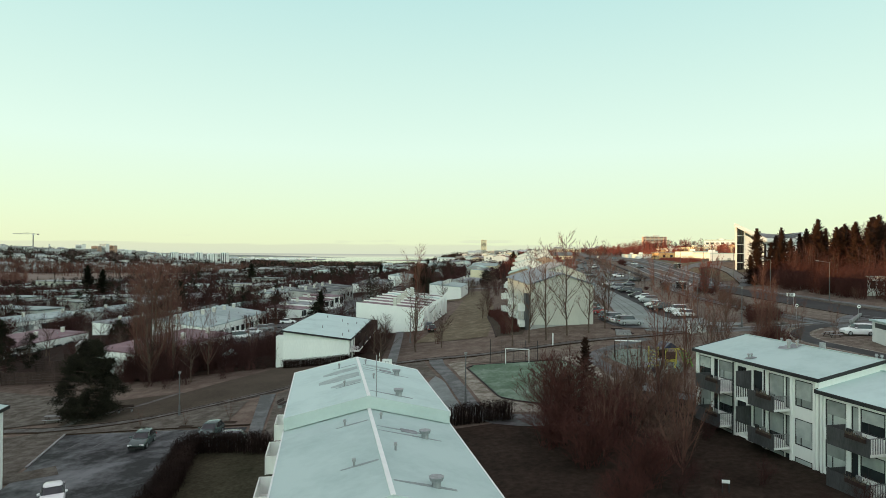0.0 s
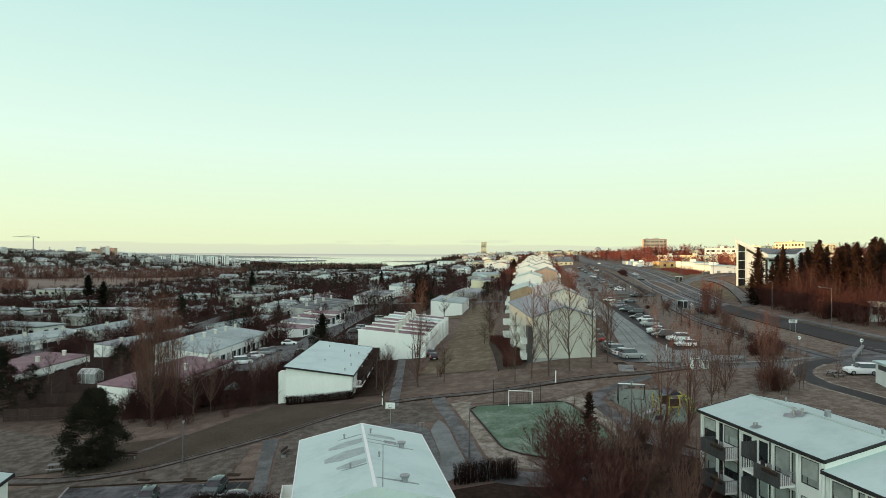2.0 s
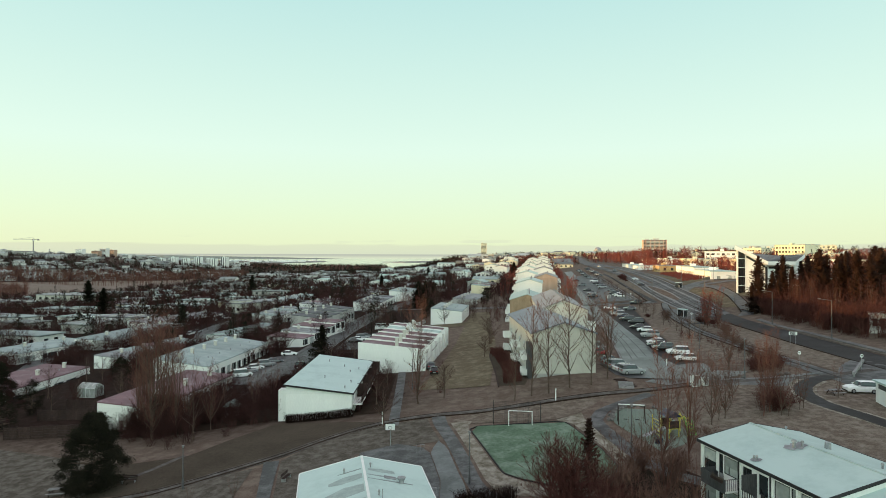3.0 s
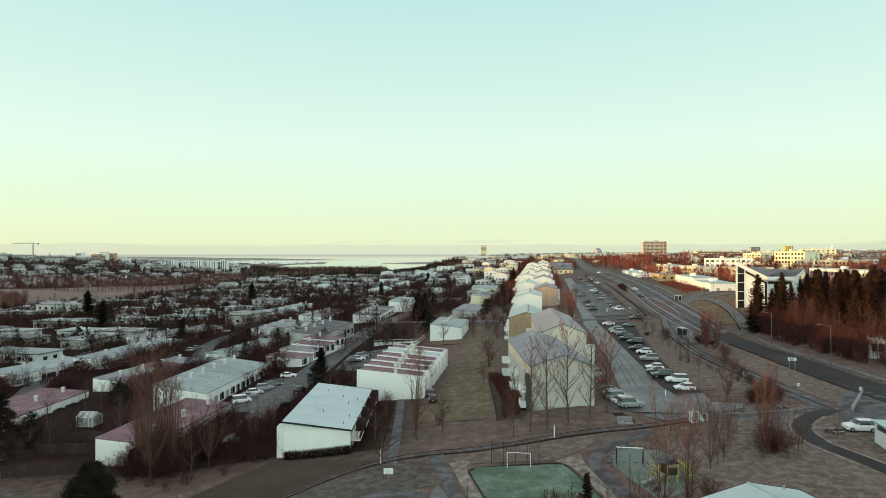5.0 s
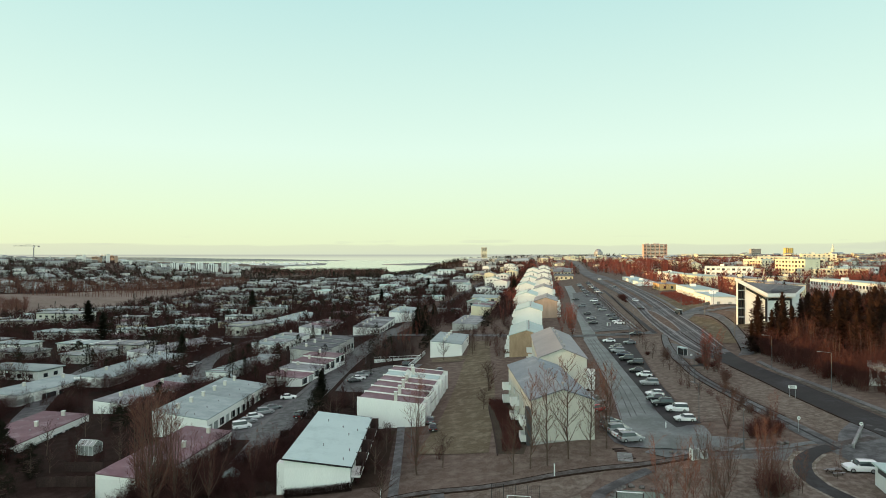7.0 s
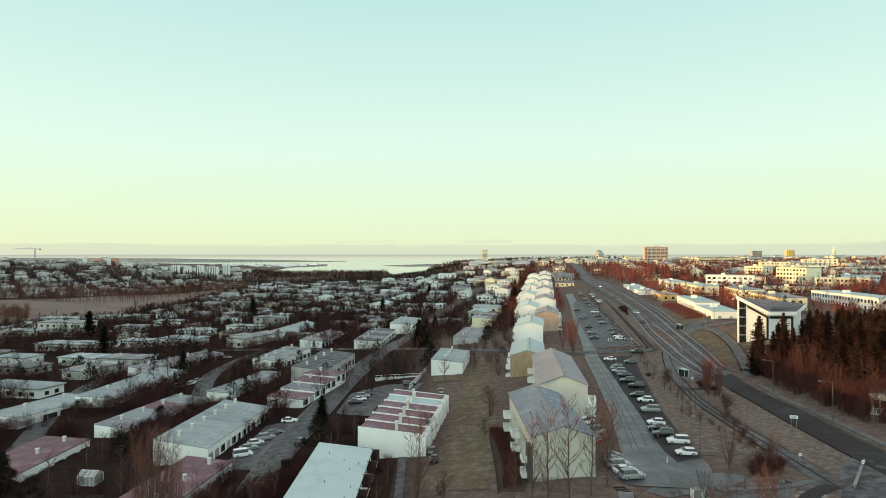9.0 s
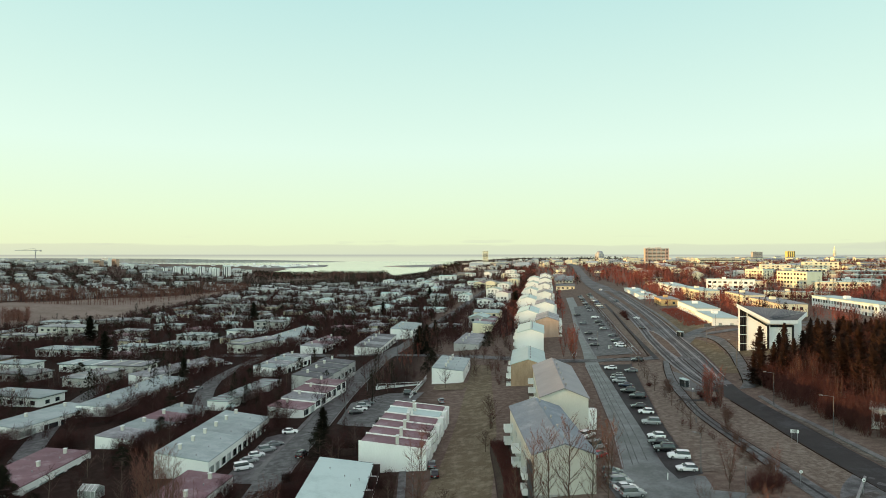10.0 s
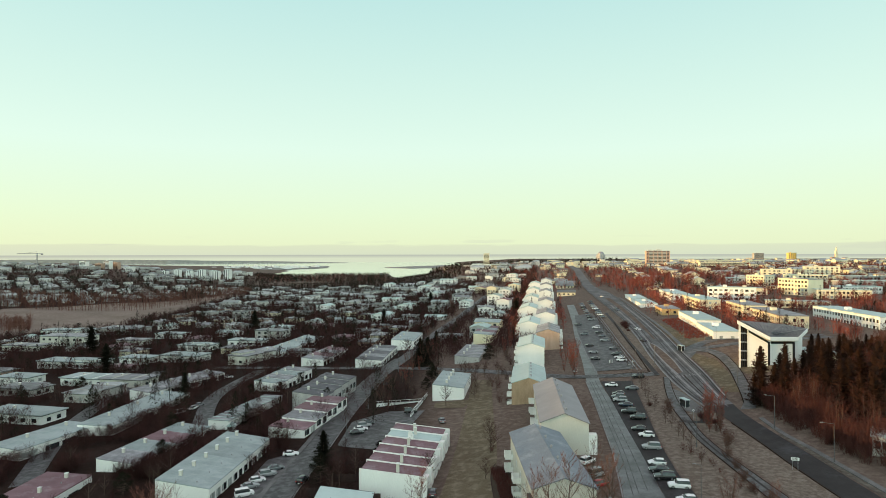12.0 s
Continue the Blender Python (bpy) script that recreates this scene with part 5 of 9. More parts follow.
terrace(-53.4, 151.0, -5.0, -4.5, 12.0, 36.0, 6, 5.1, 3.5, white_wall, [terrace_roof], "white single-storey terrace with one long frosted roof", group="long terrace", edge=None)
terrace(-78.0, 173.0, -6.9, -11, 11.0, 34.0, 4, 3.7, 3.0, white_wall, [grey_roof, terrace_roof, pink_roof, terrace_roof], "low white terraced house with patchwork roof colours", group="low terrace")
terrace(-89.8, 137.0, -8.3, -3, 11.0, 27.0, 3, 4.1, 3.5, white_wall, [pink_roof], "low terraced house, red metal roof", group="red terrace", cx=0.1)
terrace(-47.2, 111.5, -4.9, -7, 9.4, 27.0, 3, 4.1, 3.4, white_wall, [pink_roof], "white end-terrace house, red metal roof behind poplars", group="red terrace", cx=0.15)
terrace(-40.3, 193.0, -3.9, -13, 11.0, 32.0, 4, 2.9, 2.4, white_wall, [pink_roof, grey_roof, pink_roof, pink_roof], "terraced house with dark reddish metal roof", step=0.65, group="street terrace")
terrace(-41.0, 222.0, -3.0, -13, 12.0, 28.0, 4, 4.9, 4.0, grey_wall, [slate_roof], "grey terraced house with ribbed metal roof", step=0.4, group="street terrace", two=True)
terrace(-64.0, 254.0, -5.4, -15, 11.0, 27.0, 4, 4.4, 3.8, white_wall, [terrace_roof, grey_roof], "white stepped terraced house with frosted roof", step=0.3, group="stepped white terrace")
terrace(4.0, 221.0, -1.4, -8, 10.6, 25.0, 4, 5.7, 4.8, white_wall, [terrace_roof], "white two-storey terrace with frosted roof", group="end terrace", two=True, cx=-0.1)
terrace(-103.0, 213.0, -7.0, -6, 11.5, 46.0, 3, 3.3, 2.9, white_wall, [terrace_roof], "long low white bungalow with frosted roof", group="bungalow row")
terrace(-107.0, 256.0, -6.8, -20, 10.0, 42.0, 4, 3.4, 2.9, white_wall, [grey_roof], "low terraced bungalow with grey roof", group="bungalow row")
terrace(-115.5, 183.0, -8.0, -16, 11.0, 26.0, 2, 3.7, 3.2, white_wall, [terrace_roof], "low white bungalow with frosted roof", group="bungalow row")
plain_windows = True
terrace(-31.0, 301.0, -3.2, -6, 12.0, 40.0, 5, 3.9, 3.4, white_wall, [slate_roof, grey_roof], "white terraced house with ribbed grey roof", step=0.15, group="upper terrace")
terrace(-19.0, 345.0, -3.0, -6, 12.0, 34.0, 3, 6.0, 5.2, white_wall, [terrace_roof], "white two-storey terraced house", group="upper terrace", two=True)
terrace(-84.0, 357.0, -6.5, -9, 12.0, 60.0, 6, 4.0, 3.4, white_wall, [terrace_roof], "white terraced house with frosted roof", group="upper terrace")
terrace(14.5, 293.0, -1.0, -11, 11.0, 36.0, 4, 3.9, 3.4, grey_wall, [grey_roof], "low terraced house with grey roof", group="upper terrace")
terrace(25.0, 345.0, 0.2, -9, 11.0, 40.0, 4, 6.2, 5.4, cream_wall, [terrace_roof, pink_roof], "cream two-storey house of an upper terrace", group="upper terrace", two=True)
terrace(-58.0, 312.0, -5.0, -10, 11.0, 36.0, 4, 4.0, 3.4, white_wall, [grey_roof, pink_roof], "terraced house with ribbed roof", group="upper terrace")
plain_windows = False
g = thing("garage_row", pose(-64.0, 207.0, ground(-64, 207), 0, 0, -13), "row of low flat-roofed concrete garages, frosted", "garage", "garages")
walls(g, 7, 34, 2.5, white_wall, {}, 2)
part("roof", Shape().box(-3.6, 3.6, -17.2, 17.2, 2.5, 2.7), grey_roof, g)
for k in range(11):
    part("parapet", Shape().box(-3.6, 3.6, -17.1 + 3.1 * k - 0.1, -17.1 + 3.1 * k + 0.1, 2.7, 2.85), frost_roof, g)
take(-64, 207, -13, 7, 34)

# the chain of three-storey blocks along the access road
def gabled_block(x, y, z, turn, w, l, eave, rise, wall, roof, label, front=None, balconies="left", edge=None, n=5):
    ob = thing("apartment_block", pose(x, y, z, 0, 0, turn), label, "apartment block", "gabled blocks by the road")
    rows = [f for f in (0.7, 3.3, 5.9) if f + 1.4 < eave]
    side = [h for f in rows for h in row_of(-l / 2 + 0.8, l / 2 - 0.8, n, 1.7, f, f + 1.35)]
    walls(ob, w, l, eave, wall, {"left": side, "front": []}, 4, {"front": front} if front else None)
    gable_roof(ob, w, l, eave, rise, roof, wall, 0.3, 0.2, edge, {"front": front} if front else None)
    turn_b, far = (-90, w / 2) if balconies == "left" else (90, w / 2)
    for f in rows:
        for i in range(n // 2 + 1):
            balcony(ob, turn_b, -l / 2 + 2.4 + (l - 4.8) * i / (n // 2), far, f - 0.5, 2.8, 1.5, white_wall)
    for i in range(n):
        vent(ob, 0.7, -l / 2 + l * (i + 0.5) / n, eave + rise * (1 - 0.7 / (w / 2)) + 0.2, 0.5, 0.16)
    take(x, y, turn, w + 3, l)
    return ob


P = gabled_block(20.4, 118.8, 2.6, 0.4, 10.4, 31.8, 7.1, 1.75, worn_wall, blue_roof, "white rendered block, bluish metal gable roof and balconies")
part("base_band", Shape().box(-5.24, 5.24, -15.96, -15.9, -1, 0.55), grey_wall, P, "grey plinth")
part("screen", Shape().box(-5.9, -5.25, -15.8, -13.6, -1.5, 5.6), dark_panel, P, "dark cladding beside the balconies")
Q = gabled_block(30.0, 160.5, 3.0, -6, 10.6, 40.0, 7.2, 2.1, worn_wall, mauve_roof, "white gabled block with grey metal roof and porches", n=6)
part("porch", Shape().box(5.3, 7.2, -19.6, -17.6, -2, 4.6), white_wall, Q)
S = gabled_block(28.6, 204.0, 1.6, -8, 10.4, 27.0, 7.0, 1.7, white_wall, frost_roof, "gabled block, larch-clad end wall and frosted roof", front=timber)
for k in range(26):
    part("batten", Shape().box(-5.2 + 0.4 * k - 0.03, -5.2 + 0.4 * k + 0.03, -13.56, -13.5, 0, 7.0), timber, S)
gabled_block(37.6, 261.0, 3.0, -9, 10.5, 27.0, 8.0, 1.6, white_wall, frost_roof, "pale gabled block with frosted roof")
gabled_block(51.0, 299.0, 4.2, -10, 10.5, 28.0, 7.6, 1.8, white_wall, grey_roof, "gabled block with brown end wall", front=brown_wall, balconies="right")
gabled_block(46.5, 331.0, 4.0, -10, 10.5, 28.0, 8.2, 1.7, white_wall, frost_roof, "pale gabled block with frosted roof")
plain_windows = True
for k in range(9):
    y = 352 + 41 * k
    x = 0.166 * y - 3 + (5.5 if k % 2 == 0 else -5.5)
    gabled_block(x, y + 14, ground(x, y + 14) + 0.3, -10, 10.5, 28.0, 8.0, 1.7, white_wall, frost_roof if k % 2 else grey_roof, "pale gabled block with frosted roof", balconies="right" if k % 2 == 0 else "left", n=4)


# white and yellowish buildings on the sunny rise
def slab(name, x, y, turn, w, l, storeys, wall, roof, label, category="building", z=None, tall=2.9, wins=None, group="", extra=0.0, every=3.2, bays=False):
    """A flat-roofed building with window bands on its long sides and its ends."""
    z = ground(x, y) if z is None else z
    ob = thing(name, pose(x, y, z, 0, 0, turn), label, category, group)
    h = storeys * tall + 0.6 + extra
    every = every if y < 600 else max(every, 4.5)
    n, e = max(2, int(l / every)), max(1, int(w / 4.0))
    long_side = [q for f in range(storeys) for q in row_of(-l / 2 + 0.6, l / 2 - 0.6, n, min(2.0, every * 0.62), 0.9 + tall * f, 0.9 + tall * f + 1.45)]
    end = [q for f in range(storeys) for q in row_of(-w / 2 + 1, w / 2 - 1, e, 1.4, 0.9 + tall * f, 0.9 + tall * f + 1.45)]
    if y > 900:
        long_side = []
        for i in range(int(l / 2.6) if bays else 0):
            u = -l / 2 + 1.3 + 2.6 * i
            part("window_bay", Shape().box(-w / 2 - 0.9 * (i % 2) - 0.04, -w / 2 + 0.1, u - 0.75, u + 0.75, 0.8, h - 0.6), glass if i % 2 == 0 else wall, ob)
        for f in range(0 if bays else storeys):
            part("window_band", Shape().box(-w / 2 - 0.04, -w / 2 - 0.01, -l / 2 + 1, l / 2 - 1, 1.0 + tall * f, 2.3 + tall * f), glass, ob)
    walls(ob, w, l, h, wall, {"left": long_side, "front": end if wins is None and y < 900 else []}, 5)
    part("roof", Shape().box(-w / 2 - 0.2, w / 2 + 0.2, -l / 2 - 0.2, l / 2 + 0.2, h, h + 0.3), roof, ob)
    part("roof_hatch", Shape().box(-1.2, 1.2, l * 0.1, l * 0.1 + 2.5, h + 0.3, h + 1.6), wall, ob)
    take(x, y, turn, w, l)
    return ob


slab("school_building", 122.0, 275.7, -11, 11, 32, 1, white_wall, frost_roof, "low white flat-roofed building in sunlight", z=11.3, tall=3.6, every=2.2)
slab("school_building", 131.0, 318.6, -11, 11, 47, 1, white_wall, frost_roof, "low white flat-roofed building in sunlight", z=12.2, tall=3.6, every=2.2)
slab("school_building", 163.8, 304.3, -10, 12, 44, 2, cream_wall, grey_roof, "two-storey cream building with window bands", z=13.2, every=2.4)
slab("school_building", 169.0, 347.0, -10, 12, 33, 2, cream_wall, grey_roof, "two-storey cream building with window bands", z=14.0, every=2.4)
slab("office_building", 166.5, 402.0, -8, 12, 46, 2, cream_wall, frost_roof, "two-storey yellowish office building", z=13.4)
slab("office_building", 172.0, 462.0, -10, 12, 54, 2, white_wall, frost_roof, "two-storey pale office building", z=13.2)
slab("office_building", 134.5, 372.0, -10, 10, 24, 2, ochre_wall, grey_roof, "ochre clad building by the main road", z=9.6)
slab("office_building", 140.0, 430.0, -10, 11, 36, 1, white_wall, frost_roof, "low white building by the main road", z=10.2, tall=4)
slab("office_building", 149.0, 480.0, -10, 11, 44, 1, white_wall, frost_roof, "low white building by the main road", z=10.2, tall=4)
slab("apartment_block", 199.0, 428.0, 62, 11, 30, 3, white_wall, frost_roof, "white three-storey block in low sun", z=15.5)
slab("apartment_block", 258.4, 449.8, 10, 12, 30, 4, cream_wall, grey_roof, "yellow four-storey block in low sun", z=17.5, wins=0)
slab("school_building", 268.0, 418.0, 74, 10, 32, 2, cream_wall, frost_roof, "two-storey cream school wing with many windows", z=17.2, every=2.4)
slab("school_building", 300.0, 452.0, 78, 12, 30, 2, white_wall, frost_roof, "white flat-roofed school wing with dark columns", z=17.6, every=2.0)
slab("school_building", 198.2, 298.0, -5.3, 12, 58, 2, white_wall, frost_roof, "long two-storey white school with window bands", z=13.9, every=2.6)
slab("school_building", 212.0, 372.0, 62, 10, 34, 1, cream_wall, frost_roof, "low cream row among reddish trees", z=15.6, tall=3.5)
slab("office_building", 232.0, 470.0, 72, 14, 22, 1, cream_wall, grey_roof, "low yellowish hall with a pale roof", z=17.0, tall=4.5)
slab("apartment_block", 330.0, 566.0, 70, 11, 34, 3, cream_wall, frost_roof, "yellow three-storey block on the rise", z=19.5)
slab("apartment_block", 286.0, 560.0, 20, 12, 20, 3, cream_wall, frost_roof, "yellow three-storey block on the rise", z=19.0)
slab("office_building", 352.0, 520.0, 84, 16, 44, 2, grey_wall, frost_roof, "long grey-white hall at the edge of a field", z=18.5, wins=0)
slab("apartment_block", 370.0, 690.0, 70, 12, 30, 3, cream_wall, frost_roof, "yellow block on the rise", z=21)
slab("apartment_block", 420.0, 690.0, 70, 12, 34, 4, cream_wall, frost_roof, "yellow block on the rise", z=21)
slab("office_building", 408.0, 585.0, 84, 14, 64, 2, grey_wall, frost_roof, "long grey-white hall beyond the trees", z=20, wins=0)
slab("office_building", 295.0, 600.0, 66, 14, 40, 2, grey_wall, frost_roof, "grey flat-roofed office building on the rise", z=18)
tower = slab("tower_block", 455.0, 1318.0, 80, 16, 48, 11, tower_wall, grey_roof, "pinkish-brown tower block with balconies on the skyline", z=20, tall=2.95)
for f in range(11):
    part("balcony", Shape().box(-9.4, -8.06, -17.0, 18.0, 2.95 * f + 0.1, 2.95 * f + 1.15), worn_wall, tower, "pale balcony parapet")
for u in (-23.2, -17.4, -8.4, 0.4, 9.2, 18.4, 23.2):
    part("pier", Shape().box(-9.6, -8.06, u - 0.7, u + 0.7, 0, 33.05), tower_wall, tower)
part("stair_head", Shape().box(-4, 4, -9, 2, 33.35, 36.2), worn_wall, tower)
part("stair_head", Shape().box(-4, 4, 12, 19, 33.35, 35.4), worn_wall, tower)
slab("apartment_block", 620.0, 1400.0, 86, 14, 90, 4, cream_wall, frost_roof, "long pale block on the skyline", z=20)
slab("tower_block", 964.0, 1900.0, 80, 18, 28, 8, grey_wall, grey_roof, "grey tower on the skyline", z=24)
slab("tower_block", 965.0, 1720.0, 80, 16, 20, 9, yellow_wall, grey_roof, "yellow tower on the skyline", z=22, every=4, bays=True)
slab("apartment_block", 505.0, 1130.0, 84, 13, 74, 4, cream_wall, grey_roof, "long pale yellow block on the skyline", z=19.5)
slab("office_building", 590.0, 1010.0, 84, 14, 62, 2, grey_wall, frost_roof, "long grey office building on the rise", z=20)
slab("office_building", 300.0, 1240.0, 84, 14, 40, 3, cream_wall, grey_roof, "yellowish block on the skyline", z=18)
slab("hospital_wing", 92.0, 1480.0, 85, 16, 46, 6, white_wall, frost_roof, "white hospital wing on the skyline", z=4, every=5)
slab("hospital_wing", 140.0, 1500.0, 85, 16, 46, 5, cream_wall, frost_roof, "yellow hospital wing on the skyline", z=6, every=5)
slab("hospital_tower", 108.0, 1535.0, 85, 13, 14, 13, cream_wall, grey_roof, "tall hospital tower on the skyline", z=10, every=5)
for k, (px, storeys) in enumerate(((293, 8), (304, 7), (315, 9), (327, 8), (336, 6), (346, 5), (358, 9), (371, 8), (384, 8), (397, 9))):
    x = (px - 784) / 1099 * 1400
    slab("apartment_block", x, 1400 + 26 * (k % 2), 84, 13, 13.5, storeys, white_wall, frost_roof, "white apartment block across the valley", z=-14, every=4, bays=True)
for k, (px, storeys, d) in enumerate(((150, 6, 1500), (178, 5, 1480), (192, 7, 1500), (206, 6, 1520), (232, 4, 1450))):
    x = (px - 784) / 1099 * d
    slab("apartment_block", x, d, 82, 13, 17, storeys, brown_wall if k % 2 else white_wall, frost_roof, "apartment block on the opposite hill", z=ground(x, d) - 1, every=5)

# church with its leaning wall of windows and sloping roof
church = thing("church", pose(108, 214, 9.9, 0, 0, 0), "white modern church with a soaring slanted roof", "church")
foot = [(-7.6, -3.6), (0.7, -6.4), (9.6, -6.4), (14.0, -3.0), (15.0, 12.0), (3.0, 13.0)]
tops = [15.6, 10.4, 10.4, 12.8, 12.4, 13.6]
for i in range(6):
    j = (i + 1) % 6
    (xa, ya), (xb, yb) = foot[i], foot[j]
    d = Vector((xb - xa, yb - ya, 0)).normalized()
    nrm = Vector((d.y, -d.x, 0)) * -0.4
    if i == 0:
        cut = 0.30
        xc, yc, zc = xa + (xb - xa) * cut, ya + (yb - ya) * cut, tops[0] + (tops[1] - tops[0]) * cut
        ring = [(xa, ya + 0.3), (xc, yc + 0.3), (xc, yc + 0.4), (xa, ya + 0.4)]
        part("glass_wall", Shape().solid([(*p, -2) for p in ring], [(*p, t - 0.3) for p, t in zip(ring, (tops[0], zc, zc, tops[0]))]), glass, church)
        for k in range(6):
            u = cut * k / 5
            x, y, t = xa + (xb - xa) * u, ya + (yb - ya) * u, tops[0] + (tops[1] - tops[0]) * u
            part("mullion", Shape().box(x - 0.1, x + 0.1, y - 0.1, y + 0.2, -2, t - 0.2), trim_black if 0 < k < 5 else trim_white, church)
        ring = [(xc, yc), (xb, yb), (xb + nrm.x, yb + nrm.y), (xc + nrm.x, yc + nrm.y)]
        part("wall", Shape().solid([(*p, -4) for p in ring], [(*p, t - 0.6) for p, t in zip(ring, (zc, tops[1], tops[1], zc))]), white_wall, church)
    else:
        ring = [(xa, ya), (xb, yb), (xb + nrm.x, yb + nrm.y), (xa + nrm.x, ya + nrm.y)]
        part("wall", Shape().solid([(*p, -4) for p in ring], [(*p, (tops[i] if k in (0, 3) else tops[j]) - (1.2 if i else 0.0)) for k, p in enumerate(ring)]), cream_wall if i == 0 else white_wall, church)
roof_ring = [(-8.6, -4.4), (0.6, -7.8), (9.9, -7.8), (15.4, -3.6), (16.2, 13.0), (2.4, 14.0)]
middle = (4.5, 2.0, 9.9)
s = Shape()
for i in range(6):
    j = (i + 1) % 6
    a, b = (*roof_ring[i], tops[i] + 0.1), (*roof_ring[j], tops[j] + 0.1)
    s.poly([a, b, middle])
    s.poly([(a[0], a[1], a[2] - 0.9), (b[0], b[1], b[2] - 0.9), b, a])
part("roof", s, church_roof, church)
for i in range(3):
    j = i + 1
    a, b = (*roof_ring[i], tops[i]), (*roof_ring[j], tops[j])
    lo = [(a[0], a[1], a[2] - 1.0), (b[0], b[1], b[2] - 1.0), (b[0], b[1] + 0.2, b[2] - 1.0), (a[0], a[1] + 0.2, a[2] - 1.0)]
    part("fascia", Shape().solid([(p[0], p[1] - 0.15, p[2]) for p in lo], [(p[0], p[1] - 0.15, p[2] + 1.25) for p in lo]), trim_white, church)
for k in range(9):
    u = k / 8
    x = 0.6 + (9.9 - 0.6) * u
    part("roof_seam", Shape().tube((x, -7.6, 10.55), (middle[0] + (x - 5) * 0.3, middle[1], 10.05), 0.08, 0.08, 4), grey_roof, church)
for i in (0, 2, 3, 4, 5):
    (xa, ya), (xb, yb) = roof_ring[i], roof_ring[(i + 1) % 6]
    za, zb = tops[i] + 0.15, tops[(i + 1) % 6] + 0.15
    for k in range(1, 8):
        u = k / 8
        a = Vector((xa + (xb - xa) * u, ya + (yb - ya) * u, za + (zb - za) * u))
        part("roof_seam", Shape().tube(a, a.lerp(Vector((middle[0], middle[1], middle[2] + 0.06)), 0.82), 0.07, 0.07, 4), slate_roof, church)
part("clerestory", Shape().box(1.6, 8.8, -6.5, -6.2, 8.2, 9.0), glass, church)
# flat black strips stand in for the shade of two recesses
for x0, x1 in ((0.55, 1.25), (8.75, 9.5)):
    part("recess", Shape().box(x0, x1, -6.52, -6.38, -4, 8.9), trim_black, church, "black strip for the shade of a recess beside the front wall")
(xa, ya), (xb, yb) = foot[0], foot[1]
for k in range(10):
    u0, u1 = 0.33 + 0.066 * k, 0.33 + 0.066 * k + 0.058
    ring = [(xa + (xb - xa) * u, ya + (yb - ya) * u - d) for u, d in ((u0, 0.12), (u1, 0.12), (u1, 0.02), (u0, 0.02))]
    t0, t1 = (tops[0] + (tops[1] - tops[0]) * u for u in (u0, u1))
    part("high_window", Shape().solid([(*q, t - 2.1) for q, t in zip(ring, (t0, t1, t1, t0))], [(*q, t - 1.35) for q, t in zip(ring, (t0, t1, t1, t0))]), glass, church)
for k in range(5):
    z = -0.5 + 3.0 * k
    part("transom", Shape().box(-7.65, -5.1, -4.46 + 0.0, -3.3, z - 0.08, z + 0.08), trim_white, church)
part("annex", Shape().box(14.5, 25.0, -6, 8, -4, 4.6), cream_wall, church)
part("annex_roof", Shape().box(14.3, 25.3, -6.3, 8.3, 4.6, 5.0), frost_roof, church)
take(110, 216, 0, 24, 24)

# landmarks far off
dome = thing("domed_building", pose(788, 3100, 26), "glass-domed building on wooded hill", "building")
s = Shape()
for i in range(12):
    for k in range(4):
        a0, a1, b0, b1 = 2 * math.pi * i / 12, 2 * math.pi * (i + 1) / 12, math.pi / 2 * k / 4, math.pi / 2 * (k + 1) / 4
        s.poly([(17 * math.cos(b) * math.cos(a), 17 * math.cos(b) * math.sin(a), 16 + 15 * math.sin(b)) for a, b in ((a0, b0), (a1, b0), (a1, b1), (a0, b1))][: 4 if k < 3 else 3])
part("dome", s, steel, dome)
for i in range(6):
    a = 2 * math.pi * i / 6
    part("tank", Shape().tube((14 * math.cos(a), 14 * math.sin(a), -10), (14 * math.cos(a), 14 * math.sin(a), 16), 8, 8, 10), grey_wall, dome)
spire = thing("church_tower", pose(2336, 3690, 22), "tall pointed church tower on the horizon", "church tower")
part("tower", Shape().box(-6, 6, -6, 6, -26, 38), cream_wall, spire)
part("spire", Shape().tube((0, 0, 38), (0, 0, 66), 7, 0.4, 8), cream_wall, spire)
# wings and nave take brown render so they look shaded beside the tower
part("wing", Shape().tube((-13, 0, -26), (-5, 0, 26), 4, 1.5, 4), brown_wall, spire)
part("wing", Shape().tube((13, 0, -26), (5, 0, 26), 4, 1.5, 4), brown_wall, spire)
part("nave", Shape().box(-30, -8, -8, 8, -26, 2), brown_wall, spire)
for cx, cy, top in ((-842, 1290, 30.5), (-843, 1345, 8)):
    crane = thing("tower_crane", pose(cx, cy, ground(cx, cy)), "yellow tower crane on the far hill", "crane")
    part("mast", Shape().box(-0.8, 0.8, -0.8, 0.8, 0, top + 9), steel, crane)
    if top > 30:
        part("jib", Shape().box(-42, 12, -0.6, 0.6, top + 7, top + 8.2), steel, crane)
        part("counterweight", Shape().box(9, 12, -0.9, 0.9, top + 5, top + 7), kerb_stone, crane)
        part("tie_bar", Shape().tube((-30, 0, top + 8), (0, 0, top + 12), 0.25, 0.25, 4), steel, crane)
    part("cab", Shape().box(-1.4, 1.4, -1.2, 1.2, top + 4.6, top + 7), trim_white, crane)


# ---- single houses of the valley and the slopes ----
plain_windows = True


